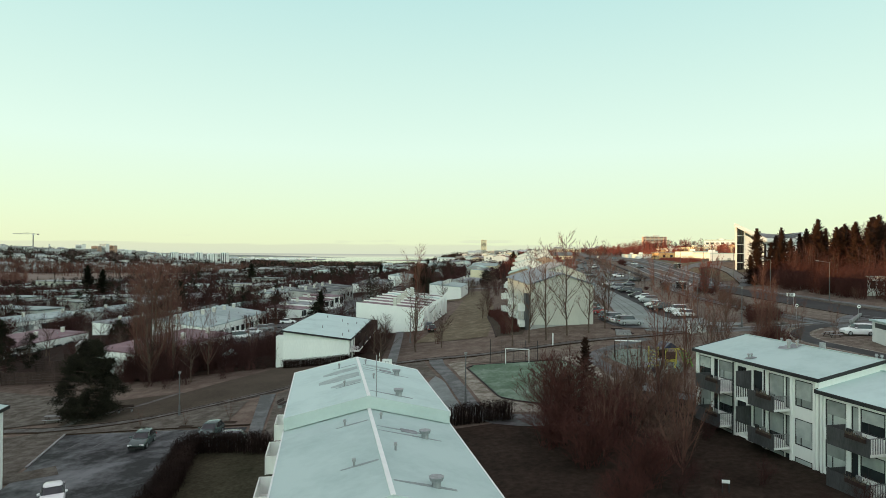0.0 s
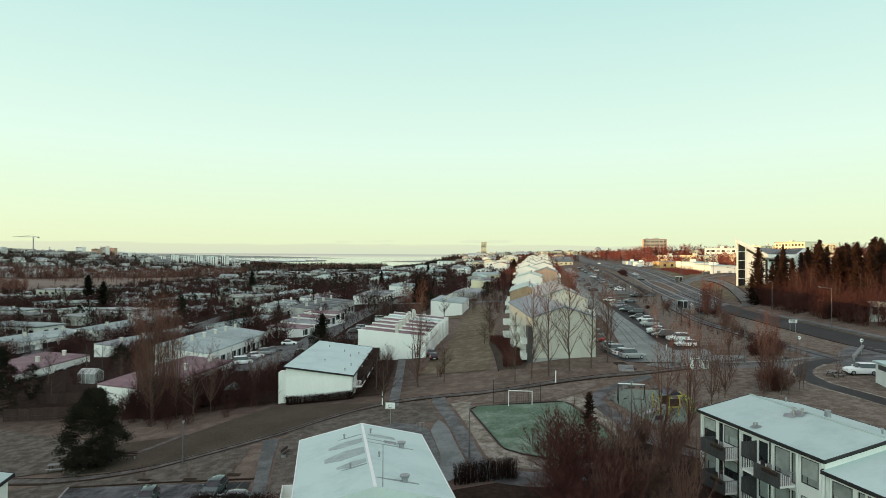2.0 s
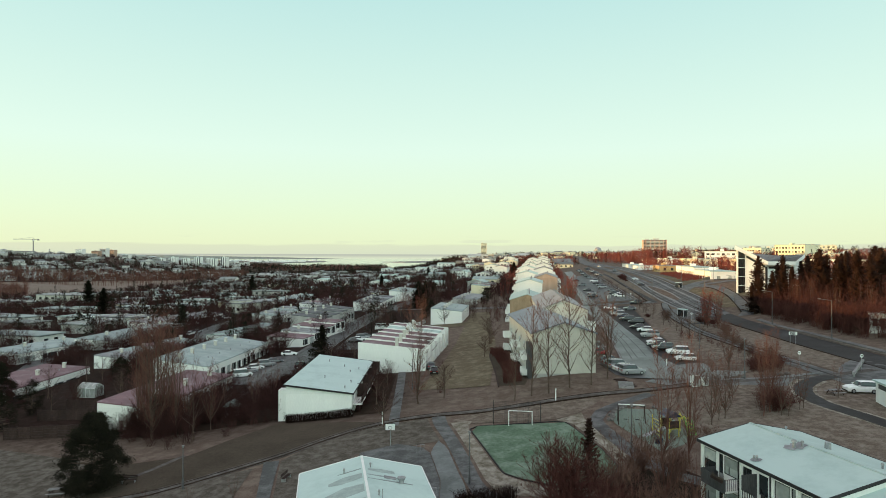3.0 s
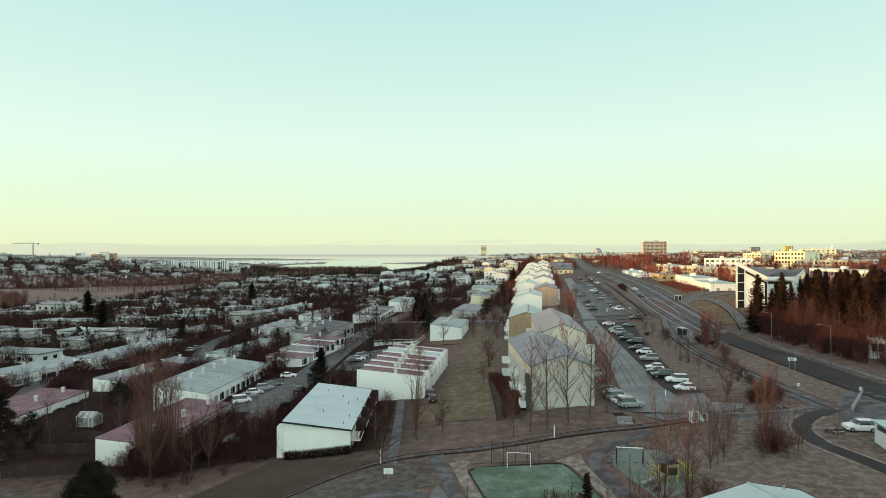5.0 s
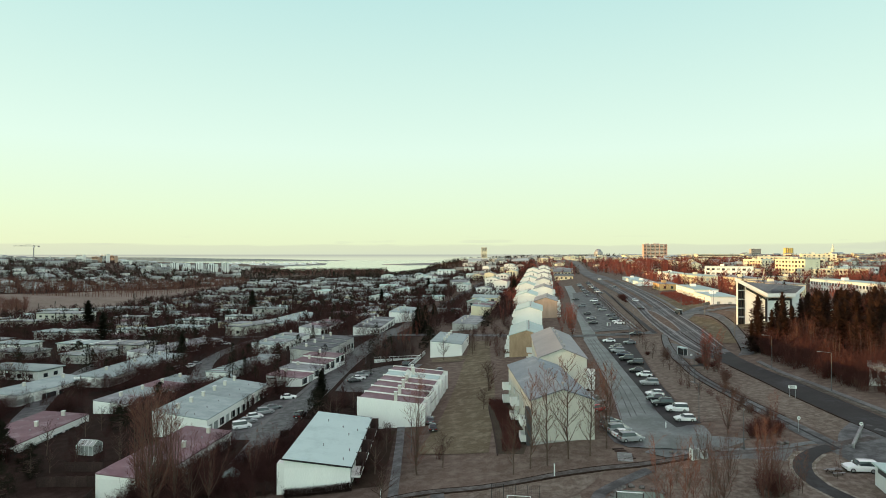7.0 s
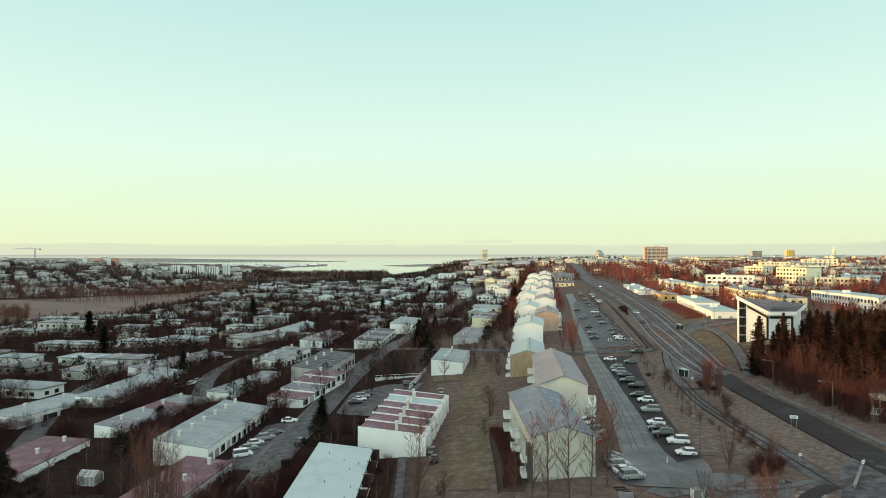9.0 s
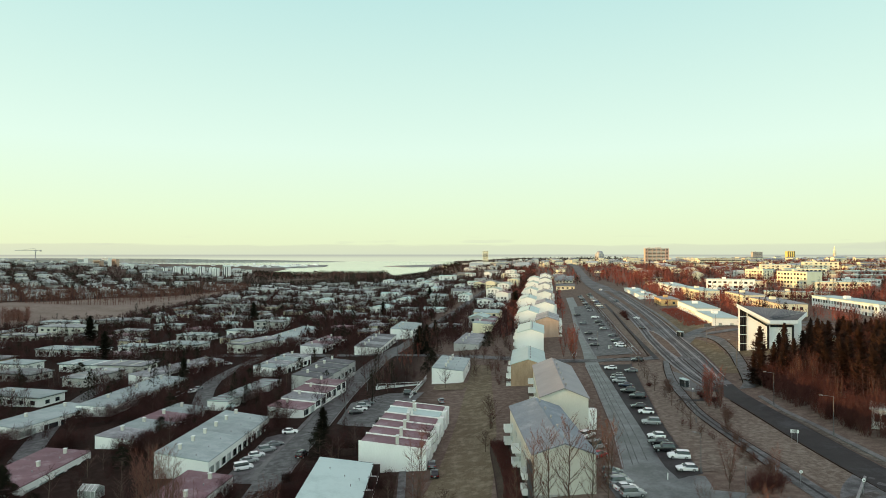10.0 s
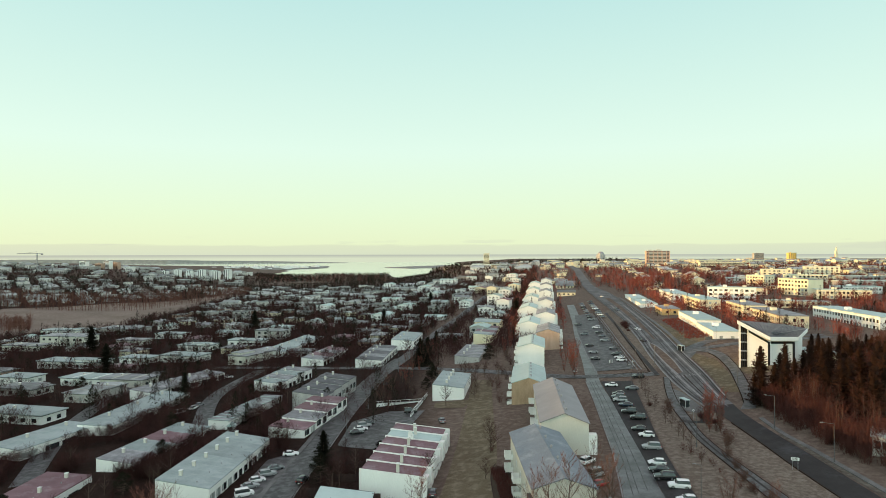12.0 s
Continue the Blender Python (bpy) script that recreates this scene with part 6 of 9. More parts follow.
# flat-roofed bungalows of the western gardens
def bungalow(x, y, turn, w, l, h, wall, roof, label):
    """A low house with a pale roof edge, a window strip under the eaves, a raised hall and a chimney."""
    ob = thing("bungalow", stand(x, y, turn, 0.1), label, "bungalow", "western bungalows")
    fl = [0.9] if h < 5 else [0.8, 3.6]
    holes = [q for f in fl for q in row_of(-l / 2 + 0.8, l / 2 - 0.8, max(3, int(l / 4.2)), 1.9, f, f + 1.35)]
    ends = [q for f in fl for q in row_of(-w / 2 + 1, w / 2 - 1, 2, 1.8, f, f + 1.35)]
    walls(ob, w, l, h, wall, {"left": holes, "front": ends}, 3)
    part("roof", Shape().box(-w / 2 - 0.45, w / 2 + 0.45, -l / 2 - 0.45, l / 2 + 0.45, h, h + 0.16), trim_black, ob, "dark soffit board")
    part("roof_slab", Shape().box(-w / 2 - 0.55, w / 2 + 0.55, -l / 2 - 0.55, l / 2 + 0.55, h + 0.16, h + 0.46), roof, ob)
    kind = int(abs(x) + y) % 4
    if kind == 0:
        hall = part("raised_hall", Shape().box(-w * 0.45, w * 0.1, -l * 0.44, -l * 0.1, h + 0.46, h + 1.3), wall, ob)
        part("hall_roof", Shape().box(-w * 0.45 - 0.3, w * 0.1 + 0.3, -l * 0.44 - 0.3, -l * 0.1 + 0.3, h + 1.3, h + 1.5), roof, hall)
    elif kind == 1:
        part("annex", Shape().box(w / 2, w / 2 + 4.5, -l * 0.1, l * 0.36, -2, h - 0.5), wall, ob)
        part("annex_roof", Shape().box(w / 2 - 0.2, w / 2 + 4.9, -l * 0.1 - 0.4, l * 0.36 + 0.4, h - 0.5, h - 0.2), roof, ob)
    elif kind == 2:
        for u in (-0.25, 0.2):
            part("roof_upstand", Shape().box(-w / 2 - 0.4, w / 2 + 0.4, l * u - 0.12, l * u + 0.12, h + 0.46, h + 0.7), wall, ob)
    chimney(ob, w * 0.1, l * 0.22, h + 0.4, 0.9, 0.7)
    take(x, y, turn, w + 7, l + 6)


for k, (x, y, turn, w, l, h) in enumerate(((-142, 213, 77, 10, 24, 3.2), (-136, 246, -14, 11, 20, 3.3), (-153, 273, 78, 11, 22, 3.2), (-134, 268, 80, 11, 20, 3.4), (-188, 279, 78, 10, 16, 3.2), (-170, 255, 76, 10, 18, 3.0), (-188, 320, 80, 12, 34, 3.3), (-245, 410, 82, 14, 32, 6.2), (-280, 472, 84, 13, 42, 3.6), (-240, 471, 82, 18, 32, 4.4), (-136, 331, 76, 12, 22, 3.4), (-96, 324, -24, 11, 30, 4.2), (-120, 386, 80, 10, 22, 3.4), (-113, 416, 74, 11, 20, 5.6), (-159, 328, 80, 10, 16, 3.1), (-258, 388, 80, 11, 26, 3.4), (-145, 371, 78, 11, 20, 3.3), (-155, 477, 80, 11, 18, 3.2), (-188, 435, 78, 11, 20, 3.2), (-200, 405, 80, 11, 18, 3.2))):
    bungalow(x, y, turn, w, l, h, (white_wall, old_wall, white_wall, worn_wall)[k % 4], (terrace_roof, valley_roof, terrace_roof, grey_roof)[k % 4], "flat-roofed bungalow with frosted roof and wide eaves")
plain_windows = True


def house_kind(k):
    """One detached house, kept as a pattern for its copies."""
    rnd = random.Random(40 + k)
    w, l, h = rnd.uniform(8.5, 11.5), rnd.uniform(12, 17), rnd.choice((2.9, 3.0, 3.2, 5.4))
    wall = (old_wall, grey_wall, cream_wall, white_wall, old_wall, brown_wall)[k % 6]
    roof = (valley_roof, valley_roof, grey_roof, frost_roof, pink_roof, valley_roof, grey_roof, valley_roof)[k % 8]
    ob = thing("house", pose(0, 0, 0), "detached house with a low frosted roof", "house", "valley houses")
    fl = [0.8] + ([3.3] if h > 4 else [])
    side = [q for f in fl for q in row_of(-l / 2 + 1, l / 2 - 1, 2, 2.4, f, f + 1.3)]
    walls(ob, w, l, h, wall, {"left": side, "front": [q for f in fl for q in row_of(-w / 2 + 1, w / 2 - 1, 2, 1.8, f, f + 1.3)]}, 3)
    if k % 3 == 0:
        gable_roof(ob, w, l, h, 1.1, roof, wall, 0.5, 0.2)
    else:
        part("roof", Shape().box(-w / 2 - 0.5, w / 2 + 0.5, -l / 2 - 0.5, l / 2 + 0.5, h, h + 0.35), roof, ob)
    part("garage", Shape().box(w / 2, w / 2 + 3.6, -l / 2 + 1, l / 2 - 5, -2, 2.5), wall, ob)
    chimney(ob, 0.8, 1.0, h + (1.0 if k % 3 == 0 else 0.2), 1.0, 0.7)
    return ob


def pale_villa(x, y, turn, w, l, h, wall, roof, label):
    """A larger light-walled house of two or three floors."""
    ob = thing("house", stand(x, y, turn, 0.2), label, "house", "pale houses")
    fl = [0.8 + 2.7 * i for i in range(int(h / 2.7))]
    walls(ob, w, l, h, wall, {"left": [q for f in fl for q in row_of(-l / 2 + 1, l / 2 - 1, 4, 1.8, f, f + 1.3)],
                              "front": [q for f in fl for q in row_of(-w / 2 + 1, w / 2 - 1, 3, 1.5, f, f + 1.3)]}, 3)
    gable_roof(ob, w, l, h, 1.3, roof, wall, 0.45, 0.2)
    chimney(ob, 0.8, 1.0, h + 1.0, 1.0, 0.7)
    take(x, y, turn, w, l)


for x, y, turn, w, l, h, wall, roof in ((-47, 496, -12, 13, 22, 5.6, white_wall, frost_roof), (-33, 580, -14, 13, 18, 5.6, white_wall, frost_roof), (45, 532, -14, 11, 16, 8.3, white_wall, frost_roof),
                                        (60, 592, -14, 11, 16, 8.3, white_wall, frost_roof), (77, 664, -14, 11, 16, 8.3, cream_wall, frost_roof), (20, 596, 70, 10, 15, 5.6, white_wall, grey_roof),
                                        (-10, 728, -12, 12, 16, 5.6, white_wall, frost_roof), (44, 712, -14, 11, 18, 5.6, cream_wall, pink_roof), (92, 790, -14, 12, 18, 8.3, white_wall, frost_roof),
                                        (104, 930, -14, 14, 22, 8.3, white_wall, frost_roof), (-92, 1085, -10, 16, 22, 8.3, white_wall, frost_roof), (-57, 690, 74, 11, 18, 5.6, white_wall, frost_roof),
                                        (-25, 880, -12, 14, 22, 8.3, white_wall, frost_roof), (10, 985, 76, 14, 26, 8.3, white_wall, frost_roof), (-120, 640, -12, 13, 20, 5.6, white_wall, frost_roof),
                                        (21, 543, -14, 10, 14, 5.6, white_wall, frost_roof), (33, 465, -10, 11, 13, 5.4, white_wall, grey_roof), (28, 374, 72, 9.5, 15, 5.6, cream_wall, terrace_roof), (48, 482, -16, 10, 12, 8.1, white_wall, pink_roof), (22, 356, -14, 10, 14, 5.6, grey_wall, frost_roof), (21, 720, -10, 11, 13, 5.4, white_wall, terrace_roof), (39, 732, 72, 9.5, 15, 5.6, white_wall, frost_roof), (53, 660, -16, 10, 12, 8.1, cream_wall, grey_roof), (70, 657, -14, 10, 14, 5.6, white_wall, terrace_roof), (15, 1016, -10, 11, 13, 5.4, grey_wall, pink_roof), (47, 1011, 72, 9.5, 15, 5.6, white_wall, frost_roof), (69, 926, -16, 10, 12, 8.1, white_wall, terrace_roof), (90, 882, -14, 10, 14, 5.6, cream_wall, frost_roof), (124, 968, -10, 11, 13, 5.4, white_wall, grey_roof), (-2, 576, 72, 9.5, 15, 5.6, grey_wall, terrace_roof), (-10, 811, -16, 10, 12, 8.1, white_wall, pink_roof), (-38, 1108, -14, 10, 14, 5.6, white_wall, frost_roof), (10, 1837, -10, 11, 13, 5.4, cream_wall, terrace_roof), (69, 1355, 72, 9.5, 15, 5.6, white_wall, frost_roof), (113, 1292, -16, 10, 12, 8.1, grey_wall, grey_roof), (156, 1315, -14, 10, 14, 5.6, white_wall, terrace_roof)):
    pale_villa(x, y, turn, w, l, h, wall, roof, "light-walled gabled house with a frosted roof")
taken += [(-92, 172, 9), (-84, 160, 8), (-104, 168, 8), (-62, 186, 8), (-128, 196, 8)]
kinds = [house_kind(k) for k in range(8)]
used = set()
rnd = random.Random(11)
spots = []
y = 150.0
while y < 1150:
    step = 19 + y * 0.016
    x = -0.80 * y - 20
    while x < 0.17 * y + 10:
        px, py = x + rnd.uniform(-4, 4), y + rnd.uniform(-4, 4)
        inside = px < -28 - 0.0 * py or (py > 330 and px < 0.13 * py - 8)
        meadow = on_meadow(px, py) or on_meadow(px - 14, py) or on_meadow(px, py - 16) or on_meadow(px + 20, py) or px < -310 and 430 < py < 600
        if inside and not meadow and free(px, py, 7.5) and rnd.random() < 0.86:
            spots.append((px, py))
        x += step * 1.05
    y += step * 1.12
y = 520.0
while y < 1500:
    step = 26 + y * 0.02
    x = 0.19 * y
    while x < 0.78 * y:
        px, py = x + rnd.uniform(-6, 6), y + rnd.uniform(-6, 6)
        if free(px, py, 12):
            spots.append((px, py))
        x += step * 1.2
    y += step * 1.2
# houses on the rise get paler cream walls, sunlight put into their colour
far_boxes, far_roofs, sun_toned_boxes, far_panes = Shape(), Shape(), Shape(), Shape()


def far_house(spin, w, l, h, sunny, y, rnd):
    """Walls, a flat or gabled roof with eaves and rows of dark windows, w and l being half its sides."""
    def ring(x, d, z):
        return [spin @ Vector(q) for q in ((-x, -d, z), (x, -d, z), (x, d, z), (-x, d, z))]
    (sun_toned_boxes if sunny else far_boxes).solid(ring(w, l, -2), ring(w, l, h))
    e = 0.5 if y < 1200 else 0.3
    if rnd.random() < 0.55:
        rise = w * rnd.uniform(0.22, 0.5)
        for sx in (-1, 1):
            low = [(sx * (w + e), -l - e, h - 0.1), (0, -l - e, h + rise), (0, l + e, h + rise), (sx * (w + e), l + e, h - 0.1)]
            low = low if sx < 0 else low[::-1]
            far_roofs.solid([spin @ Vector(q) for q in low], [spin @ (Vector(q) + Vector((0, 0, 0.3))) for q in low])
        for sy in (-1, 1):
            (sun_toned_boxes if sunny else far_boxes).poly([spin @ Vector(q) for q in ((-w, sy * l, h), (w, sy * l, h), (0, sy * l, h + rise))])
    else:
        far_roofs.solid(ring(w + e, l + e, h), ring(w + e, l + e, h + 0.4))
    if y > 1450:
        return
    for f in range(max(1, int(h / 2.7))):
        z = 0.8 + 2.7 * f
        for half, far_side, turn in ((w, l, 0), (l, w, -90), (l, w, 90)):
            n = max(1, int(half / 1.7))
            for i in range(n):
                u = -half + 2 * half * (i + 0.5) / n
                g = rnd.uniform(0.5, 1.1)
                quad = [pose(0, 0, 0, 0, 0, turn) @ Vector(q) for q in ((u - g, -far_side - 0.05, z), (u + g, -far_side - 0.05, z), (u + g, -far_side - 0.05, z + 1.3), (u - g, -far_side - 0.05, z + 1.3))]
                far_panes.poly([spin @ q for q in quad])
count = 0
for px, py in spots:
    turn = -10 + rnd.choice((0, 90)) + rnd.uniform(-8, 8)
    if count < 105:
        k = rnd.randrange(8)
        m = stand(px, py, turn, 0.2)
        if k in used:
            copy_thing(kinds[k], m)
        else:
            kinds[k].matrix_world = m
            used.add(k)
        count += 1
    else:
        z, h = ground(px, py), rnd.choice((2.4, 2.7, 3.0, 5.2))
        spin = pose(px, py, z, 0, 0, turn)
        w, l = rnd.uniform(4.5, 6.5), rnd.uniform(6, 11)
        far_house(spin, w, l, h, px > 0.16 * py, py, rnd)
    taken.append((px, py, 7.0))
# streets further out
for d in range(1250, 2000, 60):
    for k in range(46):
        px, py = rnd.uniform(-0.82, 0.85) * d, d + rnd.uniform(-30, 30)
        z = ground(px, py)
        if z < -15 or (-0.30 < px / d < 0.04):
            continue
        spin = pose(px, py, z, 0, 0, rnd.choice((0, 90)) + rnd.uniform(-15, 15))
        w, l, h = rnd.uniform(4.5, 8), rnd.uniform(7, 18), rnd.choice((4, 6, 6, 9))
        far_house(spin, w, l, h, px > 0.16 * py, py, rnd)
for k in range(8):
    if k not in used:
        for o in list(kinds[k].children_recursive) + [kinds[k]]:
            bpy.data.objects.remove(o)
far = thing("distant_houses", pose(0, 0, 0), "far white houses of the town, frosted roofs", "houses", kind="stuff")
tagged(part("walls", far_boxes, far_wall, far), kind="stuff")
tagged(part("sunny_walls", sun_toned_boxes, cream_wall, far), kind="stuff")
tagged(part("roofs", far_roofs, far_roof, far), kind="stuff")
tagged(part("windows", far_panes, glass, far), kind="stuff")


# ---- trees and shrubs ----
def sprig(s, rnd, p, q, w):
    """The finest twig, a narrow blade that tapers to its tip."""
    a = rnd.uniform(0, math.pi)
    ox, oy, oz = math.cos(a) * w, math.sin(a) * w, rnd.uniform(-0.4, 0.4) * w
    k = len(s.v)
    s.v += [(p[0] - ox, p[1] - oy, p[2] - oz), (p[0] + ox, p[1] + oy, p[2] + oz), tuple(q)]
    s.f.append((k, k + 1, k + 2))


def upright(rnd, h, spread, boughs, subs, tw, r0, lift=0.62, first=0.12):
    """A bare tree with one stem and steep boughs: its stem and its twigs."""
    stem, crown = Shape(), Shape()
    pts, x, y = [], 0.0, 0.0
    n = 7
    for i in range(n + 1):
        pts.append(Vector((x, y, h * i / n)))
        x, y = x + rnd.uniform(-1, 1) * 0.012 * h, y + rnd.uniform(-1, 1) * 0.012 * h
    for i in range(n):
        stem.limb(pts[i] - Vector((0, 0, 0.4 if i == 0 else 0)), pts[i + 1], r0 * (1 - i / n) + 0.015, r0 * (1 - (i + 1) / n) + 0.012)
    for b in range(boughs):
        f = first + (0.97 - first) * (b + rnd.random()) / boughs
        k = min(int(f * n), n - 1)
        p = pts[k].lerp(pts[k + 1], f * n - k)
        a = rnd.uniform(0, 2 * math.pi)
        ln = spread * (0.35 + 0.65 * math.sin(math.pi * min(1, 0.25 + f * 0.75))) * rnd.uniform(0.7, 1.25)
        d = Vector((math.cos(a) * (1 - lift), math.sin(a) * (1 - lift), lift + rnd.uniform(-0.1, 0.1))).normalized()
        q = p + d * ln * 0.5
        e = q + (d + Vector((rnd.uniform(-0.2, 0.2), rnd.uniform(-0.2, 0.2), 0.25))).normalized() * ln * 0.55
        rb = r0 * 0.36 * (1 - f) + 0.022
        stem.limb(p, q, rb, rb * 0.7)
        stem.limb(q, e, rb * 0.7, 0.012)
        for s in range(subs):
            t = (s + rnd.random()) / subs
            o = p.lerp(q, t * 2) if t < 0.5 else q.lerp(e, t * 2 - 1)
            dd = (d + Vector((rnd.uniform(-0.9, 0.9), rnd.uniform(-0.9, 0.9), rnd.uniform(-0.1, 0.7)))).normalized()
            m = o + dd * ln * rnd.uniform(0.2, 0.4)
            crown.limb(o, m, 0.017, 0.010)
            for _ in range(tw):
                dt = (dd + Vector((rnd.uniform(-0.8, 0.8), rnd.uniform(-0.8, 0.8), rnd.uniform(-0.2, 0.7)))).normalized()
                c = o.lerp(m, rnd.uniform(0.35, 1.0))
                sprig(crown, rnd, c, c + dt * ln * rnd.uniform(0.14, 0.30), 0.016)
    return stem, crown


def branching(rnd, h, spread, leaders, subs, tw, r0, fork=0.22):
    """A bare tree that forks low into rising leaders with fine side twigs."""
    stem, crown = Shape(), Shape()
    top = Vector((rnd.uniform(-0.2, 0.2), rnd.uniform(-0.2, 0.2), h * fork))
    stem.limb((0, 0, -0.4), top, r0, r0 * 0.75)
    for b in range(leaders):
        a = 2 * math.pi * (b + rnd.random() * 0.8) / leaders
        out = spread * rnd.uniform(0.25, 1.0)
        end = h * rnd.uniform(0.82, 1.02) * (1 - 0.16 * out / spread)
        last = top - Vector((0, 0, rnd.random() * h * fork * 0.5))
        n, r = 5, r0 * rnd.uniform(0.4, 0.6)
        z0 = last.z
        for i in range(n):
            f = (i + 1) / n
            k = out * f ** 0.75
            q = Vector((math.cos(a) * k + rnd.uniform(-0.18, 0.18), math.sin(a) * k + rnd.uniform(-0.18, 0.18), z0 + (end - z0) * f))
            stem.limb(last, q, r * (1 - i / n) + 0.010, r * (1 - f) + 0.008)
            for s in range(subs):
                o = last.lerp(q, rnd.random())
                aa = a + rnd.uniform(-1.9, 1.9)
                d = Vector((math.cos(aa) * 0.62, math.sin(aa) * 0.62, rnd.uniform(0.45, 1.1))).normalized()
                m = o + d * h * rnd.uniform(0.06, 0.13) * (1.25 - 0.5 * f)
                crown.limb(o, m, 0.015, 0.009)
                for _ in range(tw):
                    dt = (d + Vector((rnd.uniform(-0.7, 0.7), rnd.uniform(-0.7, 0.7), rnd.uniform(-0.1, 0.6)))).normalized()
                    c = o.lerp(m, rnd.uniform(0.25, 1.0))
                    sprig(crown, rnd, c, c + dt * h * rnd.uniform(0.03, 0.07), 0.016)
            last = q
    return stem, crown


def thicket(rnd, h, spread, stems, subs, tw):
    """A many-stemmed bare shrub."""
    stem, crown = Shape(), Shape()
    for s in range(stems):
        a, lean = rnd.uniform(0, 2 * math.pi), rnd.uniform(0.05, 1.0) ** 0.7
        p = Vector((rnd.uniform(-0.35, 0.35) * spread, rnd.uniform(-0.35, 0.35) * spread, -0.2))
        tip = Vector((math.cos(a) * spread * lean, math.sin(a) * spread * lean, h * (1.05 - 0.45 * lean ** 2) * rnd.uniform(0.75, 1.1)))
        mid = p.lerp(tip, 0.5) + Vector((0, 0, 0.08 * h))
        stem.limb(p, mid, 0.030, 0.022)
        stem.limb(mid, tip, 0.022, 0.007)
        for k in range(subs):
            t = 0.2 + 0.8 * (k + rnd.random()) / subs
            o = p.lerp(mid, t * 2) if t < 0.5 else mid.lerp(tip, t * 2 - 1)
            d = ((tip - mid).normalized() * 0.7 + Vector((rnd.uniform(-1.1, 1.1), rnd.uniform(-1.1, 1.1), rnd.uniform(-0.3, 0.7)))).normalized()
            m = o + d * h * rnd.uniform(0.12, 0.26)
            crown.limb(o, m, 0.014, 0.008)
            for _ in range(tw):
                dt = (d + Vector((rnd.uniform(-0.9, 0.9), rnd.uniform(-0.9, 0.9), rnd.uniform(-0.2, 0.7)))).normalized()
                c = o.lerp(m, rnd.uniform(0.3, 1.0))
                sprig(crown, rnd, c, c + dt * h * rnd.uniform(0.08, 0.19), 0.016)
    return stem, crown


def conifer(rnd, h, spread, branches, ragged=0.3):
    """A spruce: boughs round a stem, rising near the tip and drooping below, hung with small sprays."""
    stem, crown = Shape(), Shape()
    stem.limb((0, 0, -0.4), (0, 0, h * 0.99), 0.018 * h, 0.02)
    for b in range(branches):
        f = ((b + rnd.random()) / branches) ** 0.85
        z = h * (0.03 + 0.95 * f)
        ln = (spread * (1 - f) ** 0.75 + 0.12) * rnd.uniform(1 - ragged, 1 + ragged * 0.6)
        a = b * 2.39996 + rnd.uniform(-0.6, 0.6)
        ca, sa = math.cos(a), math.sin(a)
        rise = -0.28 + 0.85 * f + rnd.uniform(-0.12, 0.12)
        for k in range(8):
            t = 0.12 + 0.88 * (k + rnd.random()) / 8
            off = rnd.uniform(-0.22, 0.22) * ln * t
            c = Vector((ca * ln * t - sa * off, sa * ln * t + ca * off, z + rise * ln * t * (1.0 if f > 0.5 else 0.7) - 0.05 * rnd.random()))
            w = (0.11 * ln * (1.25 - t) + 0.07) * rnd.uniform(0.7, 1.4)
            spin = a + rnd.uniform(-0.9, 0.9)
            out, side = Vector((math.cos(spin), math.sin(spin), rise)) * w * 1.8, Vector((-math.sin(spin), math.cos(spin), 0)) * w
            drop = Vector((0, 0, -0.8 * w - 0.10 * rnd.random()))
            crown.poly([c + out, c + side + drop * rnd.random(), c - out * 0.5 + drop])
            crown.poly([c + out, c - out * 0.5 + drop, c - side + drop * rnd.random()])
    return stem, crown


def evergreen(rnd, h, spread, clumps, per):
    """A broad irregular pine: clumps of short needle sprays on hidden boughs."""
    stem, crown = Shape(), Shape()
    stem.limb((0, 0, -0.4), (0, 0, h * 0.85), 0.22, 0.04)
    for _ in range(clumps):
        v = rnd.random()
        a, k = rnd.uniform(0, 6.283), rnd.random() ** 0.45
        r = spread * (math.sin(math.pi * (0.18 + 0.80 * v)) ** 0.7) * k * (1 - 0.45 * v)
        c = Vector((math.cos(a) * r, math.sin(a) * r, h * (0.05 + 0.9 * v)))
        stem.limb((0, 0, max(0.2, c.z - 0.5)), c, 0.06, 0.02)
        size = rnd.uniform(0.55, 1.05)
        for _ in range(per):
            o = c + Vector((rnd.gauss(0, 0.42), rnd.gauss(0, 0.42), rnd.gauss(0, 0.28))) * size
            d = Vector((rnd.gauss(0, 1), rnd.gauss(0, 1), rnd.gauss(0.5, 0.6))).normalized() * rnd.uniform(0.14, 0.32)
            e = d.orthogonal().normalized() * rnd.uniform(0.03, 0.06)
            crown.poly([o - e, o + e, o + d])
    return stem, crown


def tree_mesh(shapes, twig_mat, bark_mat=bark):
    return shapes[0].mesh("trunk", bark_mat), shapes[1].mesh("crown", twig_mat)


rt = random.Random(77)
poplar_rnd = random.Random(42)
POPLAR = [tree_mesh(upright(poplar_rnd, 12, 3.2, 30, 6, 4, 0.12, 0.56), poplar_twigs) for _ in range(3)]
TALL = [tree_mesh(branching(rt, 18.5, 1.5, 5, 9, 5, 0.16, 0.07), poplar_twigs) for _ in range(3)]
BROAD = [tree_mesh(branching(rt, 14, 4.8, 7, 6, 4, 0.13, 0.16), poplar_twigs) for _ in range(3)]
SAPLING = [tree_mesh(branching(rt, 14, 5.0, 10, 7, 5, 0.20, 0.08), shrub_twigs, poplar_twigs) for _ in range(3)]
GROVE = [tree_mesh(branching(rt, 14, 3.2, 5, 5, 3, 0.11, 0.14), poplar_twigs, bark) for _ in range(3)]
